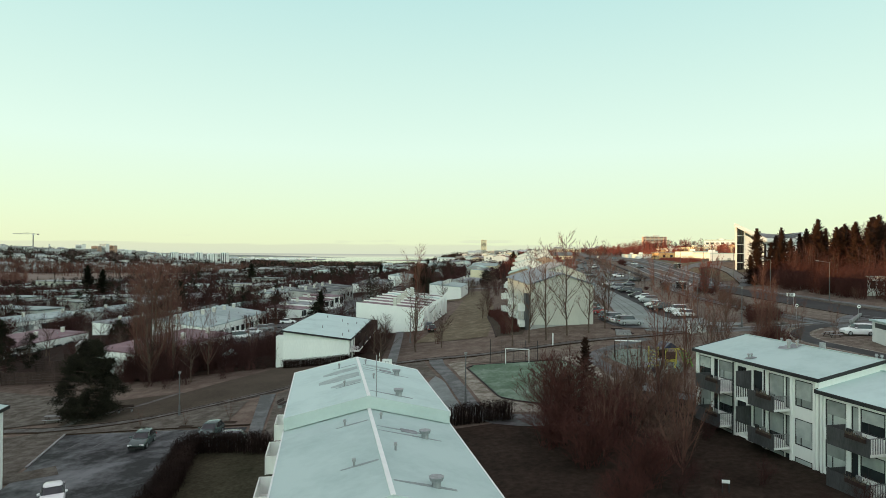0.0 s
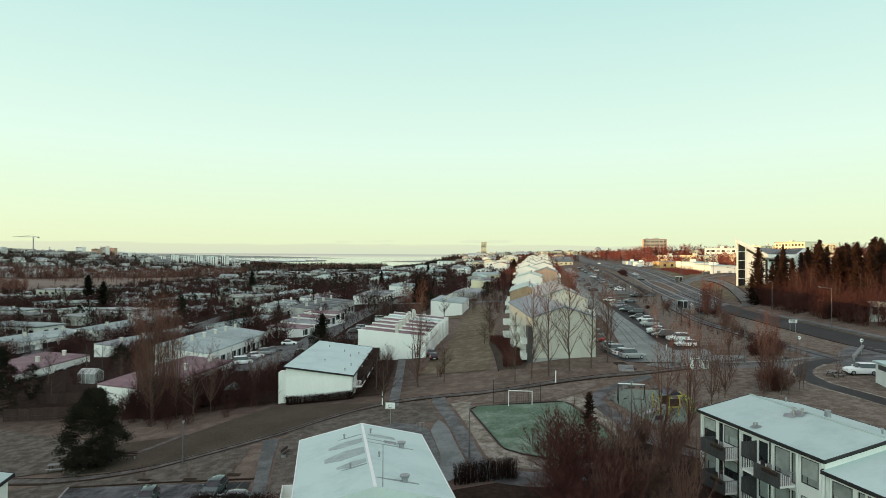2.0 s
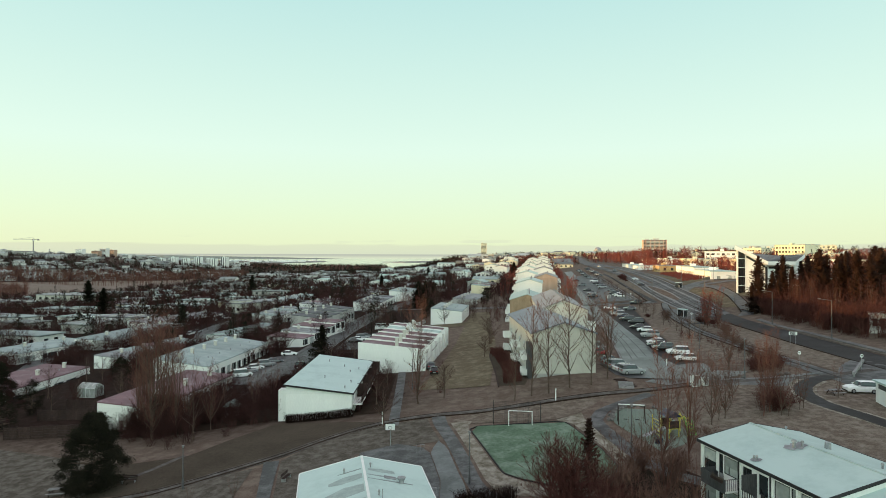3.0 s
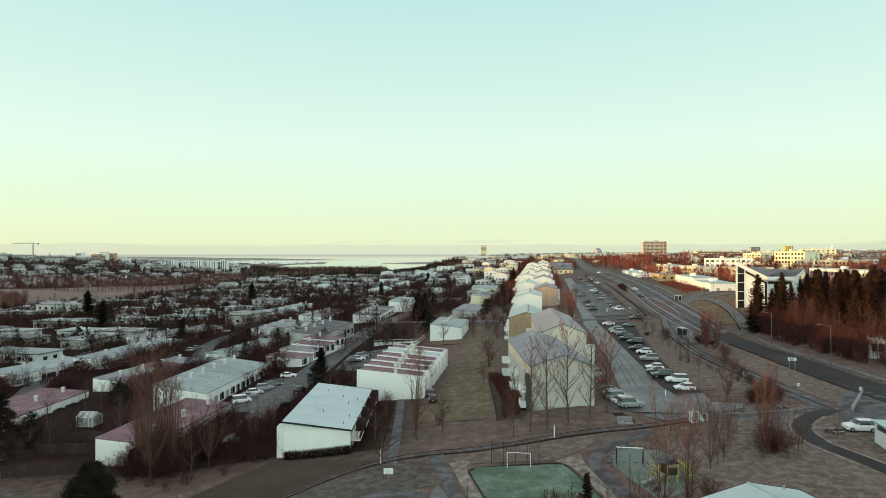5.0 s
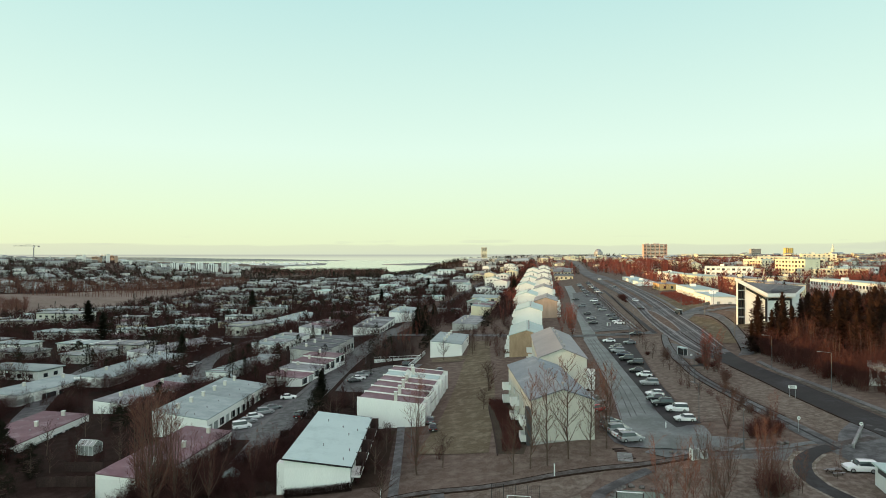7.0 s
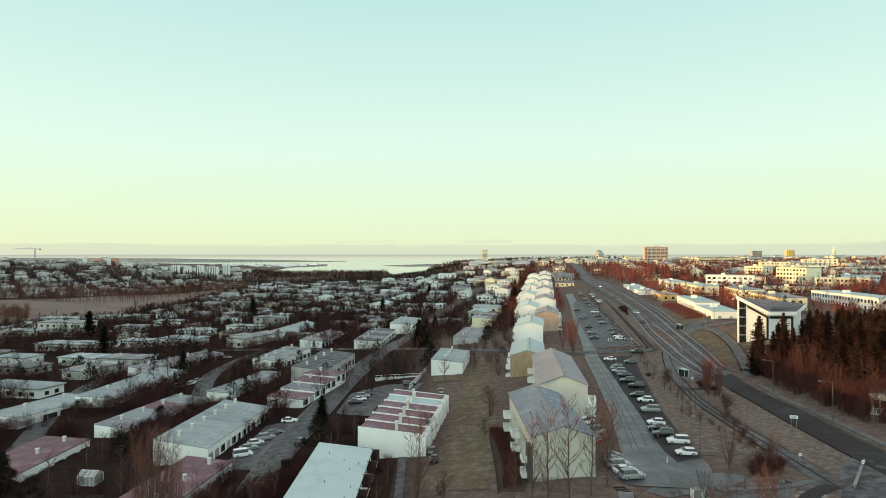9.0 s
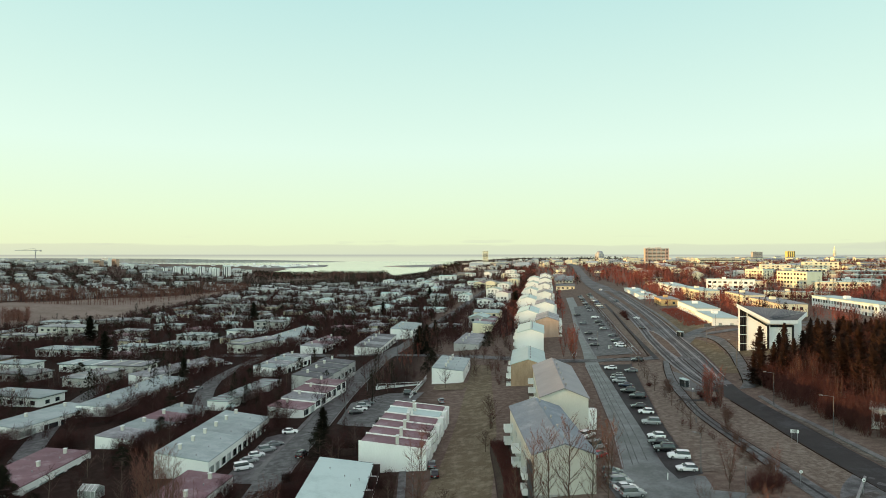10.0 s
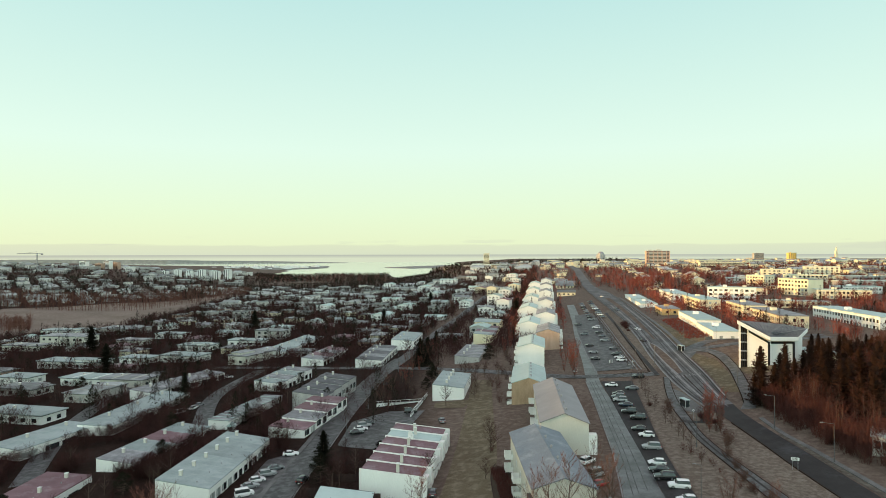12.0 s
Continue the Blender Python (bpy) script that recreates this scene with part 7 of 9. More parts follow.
THICKET = [tree_mesh(thicket(rt, 5.0, 2.6, 22, 6, 4), wood_twigs, wood_twigs) for _ in range(3)]
UNDER = [tree_mesh(thicket(rt, 4.6, 2.8, 26, 6, 4), twigs, twigs) for _ in range(3)]
PALE_BIRCH = [tree_mesh(branching(rt, 10, 1.6, 5, 6, 3, 0.10, 0.12), wood_twigs) for _ in range(3)]
brown_rnd = random.Random(15)
DARK_SHRUB = [tree_mesh(thicket(brown_rnd, 5.0, 3.8, 60, 9, 9), wood_twigs, wood_twigs) for _ in range(2)]
BROWN_BIRCH = [tree_mesh(branching(brown_rnd, 10, 2.2, 7, 8, 5, 0.12, 0.12), wood_twigs) for _ in range(2)]
ROUND = [tree_mesh(upright(rt, 7, 3.0, 28, 6, 4, 0.15, 0.45, 0.2), twigs) for _ in range(3)]
SHRUB = [tree_mesh(thicket(rt, 5.0, 3.4, 40, 9, 9), shrub_twigs, shrub_twigs) for _ in range(3)]
LIGHT_ROUND = [tree_mesh(upright(rt, 7, 3.0, 20, 5, 3, 0.15, 0.45, 0.2), twigs) for _ in range(4)]
LIGHT_SHRUB = [tree_mesh(thicket(rt, 5.0, 3.2, 24, 6, 3), twigs, twigs) for _ in range(4)]
SMALL = [tree_mesh(thicket(rt, 3.0, 1.8, 14, 6, 3), twigs, twigs) for _ in range(3)]
ROSY = [tree_mesh(branching(rt, 9, 1.5, 6, 6, 4, 0.10, 0.10), red_twigs) for _ in range(2)]
SPRUCE = [tree_mesh(conifer(rt, 11, 2.7, 230, 0.45), needles) for _ in range(4)]
GARDEN_SPRUCE = [tree_mesh(conifer(rt, 10, 3.6, 300, 0.55), dark_needles) for _ in range(3)]
ROUND_PINE = [tree_mesh(evergreen(rt, 7.0, 3.4, 70, 90), dark_needles) for _ in range(3)]
BUSH = [tree_mesh(thicket(rt, 3.6, 4.2, 90, 10, 8), wood_twigs, wood_twigs) for _ in range(2)]
SLENDER = [tree_mesh(branching(rt, 16, 1.3, 5, 8, 5, 0.12, 0.10), poplar_twigs, poplar_twigs) for _ in range(2)]
YOUNG = [tree_mesh(conifer(rt, 6, 1.15, 110, 0.5), needles)]
PINE = [tree_mesh(evergreen(rt, 9.2, 3.7, 150, 260), dark_needles)]


def plant_tree(kind, name, x, y, size, label, group="", category="tree"):
    trunk, crown = rt.choice(kind)
    ob = thing(name, stand(x, y, rt.uniform(0, 360)) @ Matrix.Diagonal((size * rt.uniform(0.9, 1.1), size * rt.uniform(0.9, 1.1), size, 1)), label, category, group)
    part("trunk", trunk, None, ob)
    part("crown", crown, None, ob)
    return ob


for x, y, s in ((14.0, 94.7, 1.15), (16.6, 95.0, 1.2), (20.1, 96.3, 1.28), (23.4, 96.6, 1.15), (26.6, 99.0, 1.1), (11.3, 93.6, 0.85), (29.5, 108.0, 0.9), (28.6, 118.0, 0.85)):
    plant_tree(POPLAR, "poplar_tree", x, y, s, "bare poplar in front of the white gable", "poplar row")
for x, y, s in ((-3.2, 97.8, 1.0), (-45.2, 95.0, 1.05), (-43.4, 93.3, 1.0), (-41.8, 92.1, 1.1), (-41.3, 93.3, 0.98), (-40.6, 94.3, 1.06), (-38.3, 91.9, 0.92), (-45.0, 98.0, 1.0), (-41.0, 96.0, 0.95)):
    plant_tree(TALL, "poplar_tree", x, y, s, "tall slender bare poplar in dry grass", "tall poplars")
for x, y, s in ((22.7, 63.6, 0.98), (26.0, 65.2, 0.92)):
    plant_tree(SLENDER, "poplar_tree", x, y, s, "tall bare poplar with a straight stem", "slender poplars")
for x, y, s in ((17.2, 60.5, 0.46), (20.4, 57.0, 0.48), (19.4, 50.0, 0.42), (14.6, 54.0, 0.48), (17.2, 43.5, 0.40), (21.0, 64.5, 0.42), (22.6, 55.0, 0.40), (13.0, 48.0, 0.42), (18.6, 46.8, 0.45), (16.0, 50.8, 0.44)):
    plant_tree(SAPLING, "small_tree", x, y, s, "slender bare tree among tangled shrubs", "shrub bed trees")
for x, y, s in ((45.5, 87.0, 0.55), (33.0, 76.0, 0.6), (35.5, 78.0, 0.62), (48.0, 104.0, 0.6), (50.5, 109.0, 0.55), (39.0, 92.0, 0.5), (-38.0, 96.0, 0.85), (-33.8, 93.5, 0.8), (-41.0, 90.5, 0.95), (-29.8, 101.5, 0.62), (-28.0, 106.0, 0.6)):
    plant_tree(BROAD, "poplar_tree", x, y, s, "bare many-stemmed poplar with fine rising twigs", "branching poplars")
for x, y, s in ((0.8, 99.6, 0.75), (11.8, 147.0, 0.9), (9.5, 131.0, 0.6), (1.4, 201.5, 0.9), (-7.6, 86.9, 0.85), (12.7, 163.0, 0.6), (-2.7, 133.0, 0.95), (-10.0, 100, 0.8), (-9.0, 111, 0.7)):
    plant_tree(ROUND, "garden_tree", x, y, s, "small bare garden tree on lawn", "garden trees")
for x, y, s in ((11.9, 59.6, 1.1), (11.2, 55.0, 1.0), (15.6, 57.0, 0.85), (14.2, 50.5, 0.85), (18.0, 52.5, 0.7), (11.4, 46.5, 0.75), (16.8, 46.5, 0.6), (14.0, 42.0, 0.65), (22.0, 59.5, 0.72), (19.5, 62.5, 0.7), (11.5, 38.0, 0.5), (23.5, 62.0, 0.55), (9.6, 51.0, 0.7), (44.0, 83.0, 0.5), (29.5, 68.0, 0.5)):
    plant_tree(DARK_SHRUB if x < 14.5 else SHRUB, "shrub", x, y, s, "large dense dark bare shrub" if x < 14.5 else "large tangled bare brown shrub", "wild shrubs", "shrub")
for x, y, s in ((55, 107, 0.8), (58, 110, 0.8), (64.5, 141, 0.7), (66, 144, 0.75), (62.0, 170, 0.8), (64, 176, 0.8), (60.5, 128, 0.7), (58.5, 121, 0.75), (61.5, 134, 0.7), (57.5, 116, 0.6), (86, 128, 0.7), (88, 140, 0.8), (90, 150, 0.9)):
    plant_tree(SHRUB, "shrub", x, y, s * 0.62, "low spreading bare shrub on the verge", "verge shrubs", "shrub")
plant_tree(GARDEN_SPRUCE, "spruce_tree", -28.5, 152.1, 0.85, "dark spruce beside the street")
for x, y, s in ((-22.4, 148.6, 0.75), (-19.2, 152.8, 0.7), (-25.5, 146.0, 0.6), (-49.0, 176.5, 0.95), (-46.4, 178.6, 0.9), (-44.6, 180.6, 0.8), (-51.5, 174.0, 0.8), (-22.0, 143.0, 0.6), (-26.0, 138.0, 0.55)):
    plant_tree(UNDER, "shrub", x, y, s, "large dark bare garden shrub", "dark garden shrubs", "shrub")
for x, y, s in ((41.4, 80.4, 0.62), (43.4, 80.2, 0.58), (50.9, 101.6, 0.34), (52.2, 101.2, 0.36), (53.6, 101.2, 0.36), (55.2, 101.6, 0.34), (12.1, 147.8, 0.45), (0.2, 104.0, 0.45), (18.4, 196.5, 0.7), (20.6, 194.6, 0.6), (12.6, 104, 0.32), (12.8, 108, 0.35), (12.4, 112, 0.33), (13.0, 116, 0.36), (12.6, 121, 0.34), (12.4, 126, 0.38), (12.8, 131, 0.36)):
    plant_tree(THICKET, "shrub", x, y, s, "rounded dense red-brown bare bush", "rounded bushes", "shrub")
for x, y, s in ((-14.7, 265.6, 1.0), (-12.1, 264.0, 0.9), (-8.3, 274.9, 1.1), (-4.7, 279.7, 1.0), (-1.7, 322.0, 0.9), (-7.7, 352.0, 0.9), (-24.6, 546, 1.3), (-36, 484, 1.2), (10.2, 430, 1.0), (16.0, 494, 1.1), (7.0, 488, 1.1), (-4.5, 522, 1.2), (-53, 660, 1.3), (24.3, 306, 0.8), (-18.5, 224.0, 0.8), (-21.0, 215.0, 0.75), (3.5, 226.0, 0.7)):
    plant_tree(BROAD, "deciduous_tree", x, y, s * 0.8, "bare dark tree between white houses", "garden trees among houses")
for x, y, s in ((35.3, 321.0, 1.1), (38.4, 317.0, 1.2), (37.0, 309.0, 1.0), (41.0, 334.0, 1.1), (40.0, 345.0, 1.2), (43.9, 366.0, 1.1), (33.0, 300.0, 0.9), (47.0, 380.0, 1.2), (29.0, 290.0, 0.9)):
    plant_tree(ROSY, "birch_tree", x, y, s, "reddish bare tree beside the white blocks", "reddish trees by the blocks")
for x, y, s in ((-9.5, 276.5, 1.25), (-6.5, 284.0, 1.2), (-3.0, 329.0, 0.9), (52.0, 437.0, 1.2), (-44.0, 470.0, 1.2), (-12.0, 640.0, 1.2)):
    plant_tree(GARDEN_SPRUCE, "spruce_tree", x, y, s, "tall dark spruce between white houses", "spruces among houses")
for x, y, s in ((11.1, 257.5, 0.75), (14.6, 256.5, 0.8), (18.3, 258.0, 0.7), (8.0, 258.5, 0.65), (22.8, 257.0, 0.7), (28.6, 259.3, 0.8), (28.2, 271.5, 0.85), (-19.0, 219.0, 0.7), (-15.6, 222.5, 0.75), (-12.5, 226.0, 0.6), (-9.5, 221.0, 0.65), (-17.0, 232.0, 0.8), (2.8, 213.0, 0.5), (24.0, 232.0, 0.7), (26.5, 226.0, 0.6), (23.5, 241.0, 0.7), (-20.5, 238.0, 0.8), (-5.5, 240.0, 0.6)):
    plant_tree(UNDER, "shrub", x, y, s, "large dark bare garden shrub", "dark garden shrubs", "shrub")
for x, y, s in ((-203.5, 361.6, 1.7), (-158.8, 295.0, 1.5), (-140.0, 465.0, 1.6), (-97.0, 236.0, 1.0)):
    plant_tree(GARDEN_SPRUCE, "spruce_tree", x, y, s, "large dark spruce rising over the roofs", "tall valley spruces")
for x, y, s in ((-43.8, 168.3, 1.5), (-41.7, 170.0, 1.4), (-21.8, 141.0, 1.1), (-24.5, 143.5, 1.0), (-109.6, 166.9, 1.1), (-106.5, 169.0, 1.0), (-83.0, 121.0, 1.0), (-136.5, 318.0, 1.6), (-31.1, 100.4, 0.55), (-34.0, 111.5, 0.6), (-67.7, 116.6, 0.7), (-64.5, 120.0, 0.7)):
    plant_tree(UNDER, "shrub", x, y, s, "large dark bare garden shrub", "dark garden shrubs", "shrub")
for x, y, s in ((49.4, 238.0, 1.25), (51.4, 246.5, 1.2), (47.4, 222.0, 1.15), (48.6, 229.5, 1.3), (68.6, 154.0, 1.2), (69.5, 162.5, 1.1)):
    plant_tree(ROSY, "birch_tree", x, y, s, "slender bare tree with reddish twigs by the road", "reddish roadside trees")
for x, y, s in ((20.1, 219.0, 0.75), (17.8, 221.5, 0.6), (13.2, 156.0, 0.5), (42.6, 79.6, 0.62), (52.7, 105.0, 0.5)):
    plant_tree(THICKET, "shrub", x, y, s, "rounded dense red-brown bare bush", "rounded bushes", "shrub")
for x, y, s in ((40.4, 78.2, 0.74), (41.9, 79.4, 0.70), (55.2, 103.0, 0.5), (66.9, 156.5, 0.62), (67.6, 151.0, 0.55)):
    plant_tree(SLENDER, "poplar_tree", x, y, s, "tall slender bare poplar with reddish twigs", "reddish poplars")
for x, y, s in ((43.6, 80.6, 0.66), (54.2, 103.6, 0.62), (56.4, 104.4, 0.55), (52.0, 103.2, 0.5), (68.4, 163.5, 0.42), (69.4, 158.8, 0.36), (59.6, 178.5, 0.3)):
    plant_tree(BUSH, "shrub", x, y, s, "broad dense dark red-brown bush", "broad bushes", "shrub")
for x, y, s in ((97.6, 334, 0.7), (96.4, 328, 0.75), (95.2, 322, 0.6), (93.6, 313, 0.35)):
    plant_tree(BUSH, "shrub", x, y, s, "low dark bush bed in the brown median", "median bushes", "shrub")
below = random.Random(61)
n = 0
while n < 26:
    x, y = below.uniform(10, 28), below.uniform(30, 62)
    if x < 24.6 + 0.21 * (55 - y) - 2.2 and x > 6 + 0.19 * (52 - y) + 1.5:
        n += 1
        plant_tree(UNDER if n % 3 else SMALL, "shrub", x, y, below.uniform(0.25, 0.55), "low dark leafless shrub on the dark lawn", "lawn shrubs", "shrub")
for x, y, s in ((-30.7, 66.1, 0.15), (-25.6, 65.2, 0.17), (-21.2, 65.6, 0.2)):
    plant_tree(GROVE, "small_tree", x, y, s, "thin bare sapling in a square soil bed", "car park saplings")
plant_tree(YOUNG, "young_spruce", 14.9, 62.4, 1.1, "young dark green spruce beside shrubs")
plant_tree(PINE, "pine_tree", -38.9, 71.5, 1.0, "broad dark evergreen on the grass")
plant_tree(PINE, "pine_tree", -85.5, 122.0, 0.9, "broad dark evergreen by the fence")
for x, y, s in ((50.9, 255.5, 1.1), (52.6, 251, 1.0), (49.6, 259, 1.1), (66.4, 156.0, 1.05), (67.8, 159.0, 0.95), (65.3, 152.0, 0.9), (45.5, 232.0, 0.8), (57.0, 262.0, 1.0), (-14.0, 243.0, 0.95), (-12.0, 247.5, 0.9), (-9.5, 262.0, 0.85), (-5.0, 300.0, 0.95), (-16.5, 252.0, 0.8)):
    plant_tree(ROSY, "birch_tree", x, y, s, "slender reddish bare tree by the car park", "car park trees")
def join_bushes(name, kind, spots, rnd, mat, label):
    """Bushes too many and too tangled to count, as one mesh."""
    s = Shape()
    for x, y, size in spots:
        m = stand(x, y, rnd.uniform(0, 360)) @ Matrix.Diagonal((size * rnd.uniform(0.9, 1.1), size * rnd.uniform(0.9, 1.1), size, 1))
        for me in rnd.choice(kind):
            k = len(s.v)
            s.v += [tuple(m @ v.co) for v in me.vertices]
            s.f += [tuple(k + i for i in f.vertices) for f in me.polygons]
    single(name, s, mat, label, "shrubs", kind="stuff")


woods = random.Random(8)
placed = 0
while placed < 135:
    x, y = woods.uniform(90, 180), woods.uniform(140, 222)
    if x < 0.585 * y and y > 172 or x < 91 + max(0, 172 - y) * 0.18 + max(0, y - 176) * 0.55 or not free(x, y, 0.5):
        continue
    tallest = (47.5 - 0.124 * y - ground(x, y)) / 11
    plant_tree(SPRUCE, "spruce_tree", x, y, min(woods.uniform(1.05, 1.5) * (0.72 if x < 0.60 * y else 1.0), tallest * woods.uniform(0.8, 1.0)), "tall dark spruce of the church wood", "church wood")
    placed += 1
for x, y, s in ((89.0, 174.0, 1.40), (98.0, 178.0, 1.32), (105.5, 178.5, 1.2), (91.5, 171.5, 1.0), (94.6, 174.5, 1.15), (101.5, 175.0, 1.12), (87.0, 169.5, 0.9), (92.8, 168.2, 1.2), (96.5, 170.5, 1.05), (110.5, 180.0, 1.1), (90.0, 165.4, 0.85), (99.5, 168.5, 1.1), (86.4, 172.4, 0.75)):
    plant_tree(SPRUCE, "spruce_tree", x, y, s, "tall dark spruce of the church wood", "church wood")
edge = []
for k in range(105):
    y = woods.uniform(116, 170)
    x = 84.5 + abs(y - 150) * 0.06 + 34 * woods.random() ** 1.5
    if free(x, y, 0.1):
        edge.append((x, y, woods.uniform(0.65, 1.2)))
for k in range(46):
    y = woods.uniform(124, 170)
    x = 85.6 + max(0, y - 160) * 0.2 + 9 * woods.random()
    if free(x, y, 0.1):
        edge.append((x, y, woods.uniform(0.9, 1.5)))
join_bushes("wood_edge_thicket", THICKET, edge, woods, wood_twigs, "dense red-brown bare thicket at the wood's edge")
for k in range(46):
    y = woods.uniform(150, 212)
    x = 0.59 * y + 12 + 42 * woods.random()
    if free(x, y, 0.1):
        plant_tree(BROWN_BIRCH, "birch_tree", x, y, woods.uniform(1.0, 1.4), "tall bare brown tree among the spruces", "wood birches")
for k in range(40):
    y = woods.uniform(122, 168)
    x = 86.5 + abs(y - 150) * 0.05 + 16 * woods.random()
    if free(x, y, 0.1):
        plant_tree(PALE_BIRCH, "birch_tree", x, y, woods.uniform(0.7, 1.15), "slender bare birch at the wood's edge", "wood edge birches")
for x, y, s in ((67.5, 156, 0.9), (68.0, 152.5, 0.8), (67.2, 160, 0.8)):
    plant_tree(PALE_BIRCH, "birch_tree", x, y, s, "slender reddish birch beside the bus stop", "bus stop birches")
for x, y, s in ((70.2 - 1.6, 166, 0.5), (67.8, 158.5, 0.5), (67.4, 153.0, 0.55), (67.4, 148.6, 0.5), (67.9, 146.0, 0.42)):
    plant_tree(THICKET, "shrub", x, y, s, "low dark red shrub on the median", "median shrubs", "shrub")
dusk = random.Random(33)
for k in range(30):
    x, y = dusk.uniform(-36, -23), dusk.uniform(97, 121)
    if free(x, y, -1.9) and y > 95 + (x + 36) * 0.25:
        plant_tree(UNDER, "shrub", x, y, dusk.uniform(0.4, 0.75), "dark leafless undergrowth on the bank", "bank undergrowth", "shrub")
for k in range(16):
    x, y = dusk.uniform(-12.4, -8.6), dusk.uniform(96, 123)
    plant_tree(UNDER, "shrub", x, y, dusk.uniform(0.25, 0.5), "dark bare shrub in a terrace garden", "terrace garden shrubs", "shrub")
# saplings between the footpath and the car park
grove = random.Random(14)
n = 0
while n < 15:
    x, y = grove.uniform(30, 55), grove.uniform(74, 112)
    if y > 70 + (x - 30) * 0.5 and not (x < 47 and y > 96) and free(x, y, -0.6):
        n += 1
        plant_tree(GROVE, "small_tree", x, y, grove.uniform(0.32, 0.62), "slender bare sapling in dry grass", "grove saplings")
# undergrowth on the bank below the tall poplars
bank = random.Random(5)
under = []
while len(under) < 150:
    y = bank.uniform(86, 124)
    x = bank.uniform(-46, -24)
    if y > 90 + max(0, x + 42) * 0.22 and free(x, y, -0.2):
        under.append((x, y, bank.uniform(0.4, 0.95)))
for k in range(60):
    x, y = bank.uniform(-49, -40), bank.uniform(92.5, 101)
    if free(x, y, -1.0):
        under.append((x, y, bank.uniform(0.6, 1.05)))
join_bushes("bank_undergrowth", UNDER, under, bank, twigs, "dark leafless undergrowth on the bank below the poplars")
area("undergrowth_soil", [(-47, 94.6), (-42.4, 91.6), (-34, 93.6), (-25.5, 94.6), (-24.6, 110), (-30, 122), (-38, 122), (-46, 106)], soil, "dark soil under the thicket", "soil", 0.05)
for x, y in ((60.3, 182), (59.2, 173), (57.8, 161), (58.0, 157), (57.0, 150.2), (57.0, 147), (62.0, 190), (63.8, 199), (65.6, 207), (55.6, 139), (54.6, 131)):
    plant_tree(LIGHT_ROUND, "street_tree", x, y, woods.uniform(0.5, 0.72), "small bare street tree on the verge", "verge trees")
for k in range(24):
    y = 236 + 7.5 * k
    plant_tree(LIGHT_ROUND, "street_tree", 69.2 + (y - 229) * 0.158, y, woods.uniform(0.4, 0.62), "small bare street tree on the verge", "verge trees")

# gardens: separate shrubs and trees close by
gard = random.Random(21)
n = 0
while n < 230:
    y = gard.uniform(84, 290)
    x = gard.uniform(-0.72 * y - 8, -9 if y < 205 else 0.12 * y)
    if -8 < x < 4 and y < 205 or y < 92 and x > -27:
        continue
    if y < 110 and not (x < -25):
        continue
    if -70 < x < -44 and y < 114 or not free(x, y, 0.6):
        continue
    n += 1
    r = gard.random()
    if r < 0.36 and y < 190:
        plant_tree(LIGHT_SHRUB, "shrub", x, y, gard.uniform(0.35, 0.68), "dense bare garden shrub", "garden shrubs", "shrub")
    elif r < 0.58 and y < 190:
        plant_tree(SMALL, "shrub", x, y, gard.uniform(0.8, 1.3), "small bare garden shrub", "garden shrubs", "shrub")
    elif r < 0.90:
        plant_tree(LIGHT_ROUND, "garden_tree", x, y, gard.uniform(0.5, 0.95), "bare deciduous garden tree", "garden trees")
    else:
        plant_tree(ROUND_PINE, "pine_tree", x, y, gard.uniform(0.5, 1.0), "dark rounded evergreen in a garden", "garden evergreens")


# woods and gardens further away, too many to count
def tuft(s, rnd, x, y, z, h, r, n, width):
    """A far bare crown: a stem and many thin upright twigs in an uneven round."""
    s.limb((x, y, z - 0.5), (x + rnd.uniform(-0.3, 0.3), y, z + h * 0.8), width * 1.5, width * 0.6)
    for _ in range(n):
        a, u, v = rnd.uniform(0, 6.283), rnd.random() ** 0.6, rnd.random()
        k = r * u * (1.1 - 0.6 * v)
        px, py, pz = x + math.cos(a) * k, y + math.sin(a) * k, z + h * (0.12 + 0.68 * v)
        d = rnd.uniform(0.16, 0.34) * h
        q = (px + math.cos(a) * d * 0.5 + rnd.uniform(-0.2, 0.2) * d, py + math.sin(a) * d * 0.5 + rnd.uniform(-0.2, 0.2) * d, pz + d * rnd.uniform(0.4, 1.0))
        o = len(s.v)
        wx, wy = -math.sin(a + 0.7) * width, math.cos(a + 0.7) * width
        s.v += [(px - wx, py - wy, pz), (px + wx, py + wy, pz), q]
        s.f.append((o, o + 1, o + 2))


def spike(s, rnd, x, y, z, h, r, n):
    """A far conifer: a ragged, more or less rounded cone filled with small sprays."""
    full = rnd.uniform(0.5, 0.95)
    size = r * 1.9 / math.sqrt(n)
    s.limb((x, y, z - 0.5), (x, y, z + 0.9 * h), 0.14, 0.04)
    for k in range(n):
        f = ((k + rnd.random()) / n) ** 1.15
        a = rnd.uniform(0, 6.283)
        l = (r * (1 - f) ** full + 0.08) * rnd.random() ** 0.45
        c = (x + math.cos(a) * l, y + math.sin(a) * l, z + h * (0.04 + 0.93 * f))
        o = len(s.v)
        for j in range(3):
            s.v.append((c[0] + rnd.gauss(0, 0.55) * size, c[1] + rnd.gauss(0, 0.55) * size, c[2] + rnd.gauss(0, 0.6) * size))
        s.f.append((o, o + 1, o + 2))


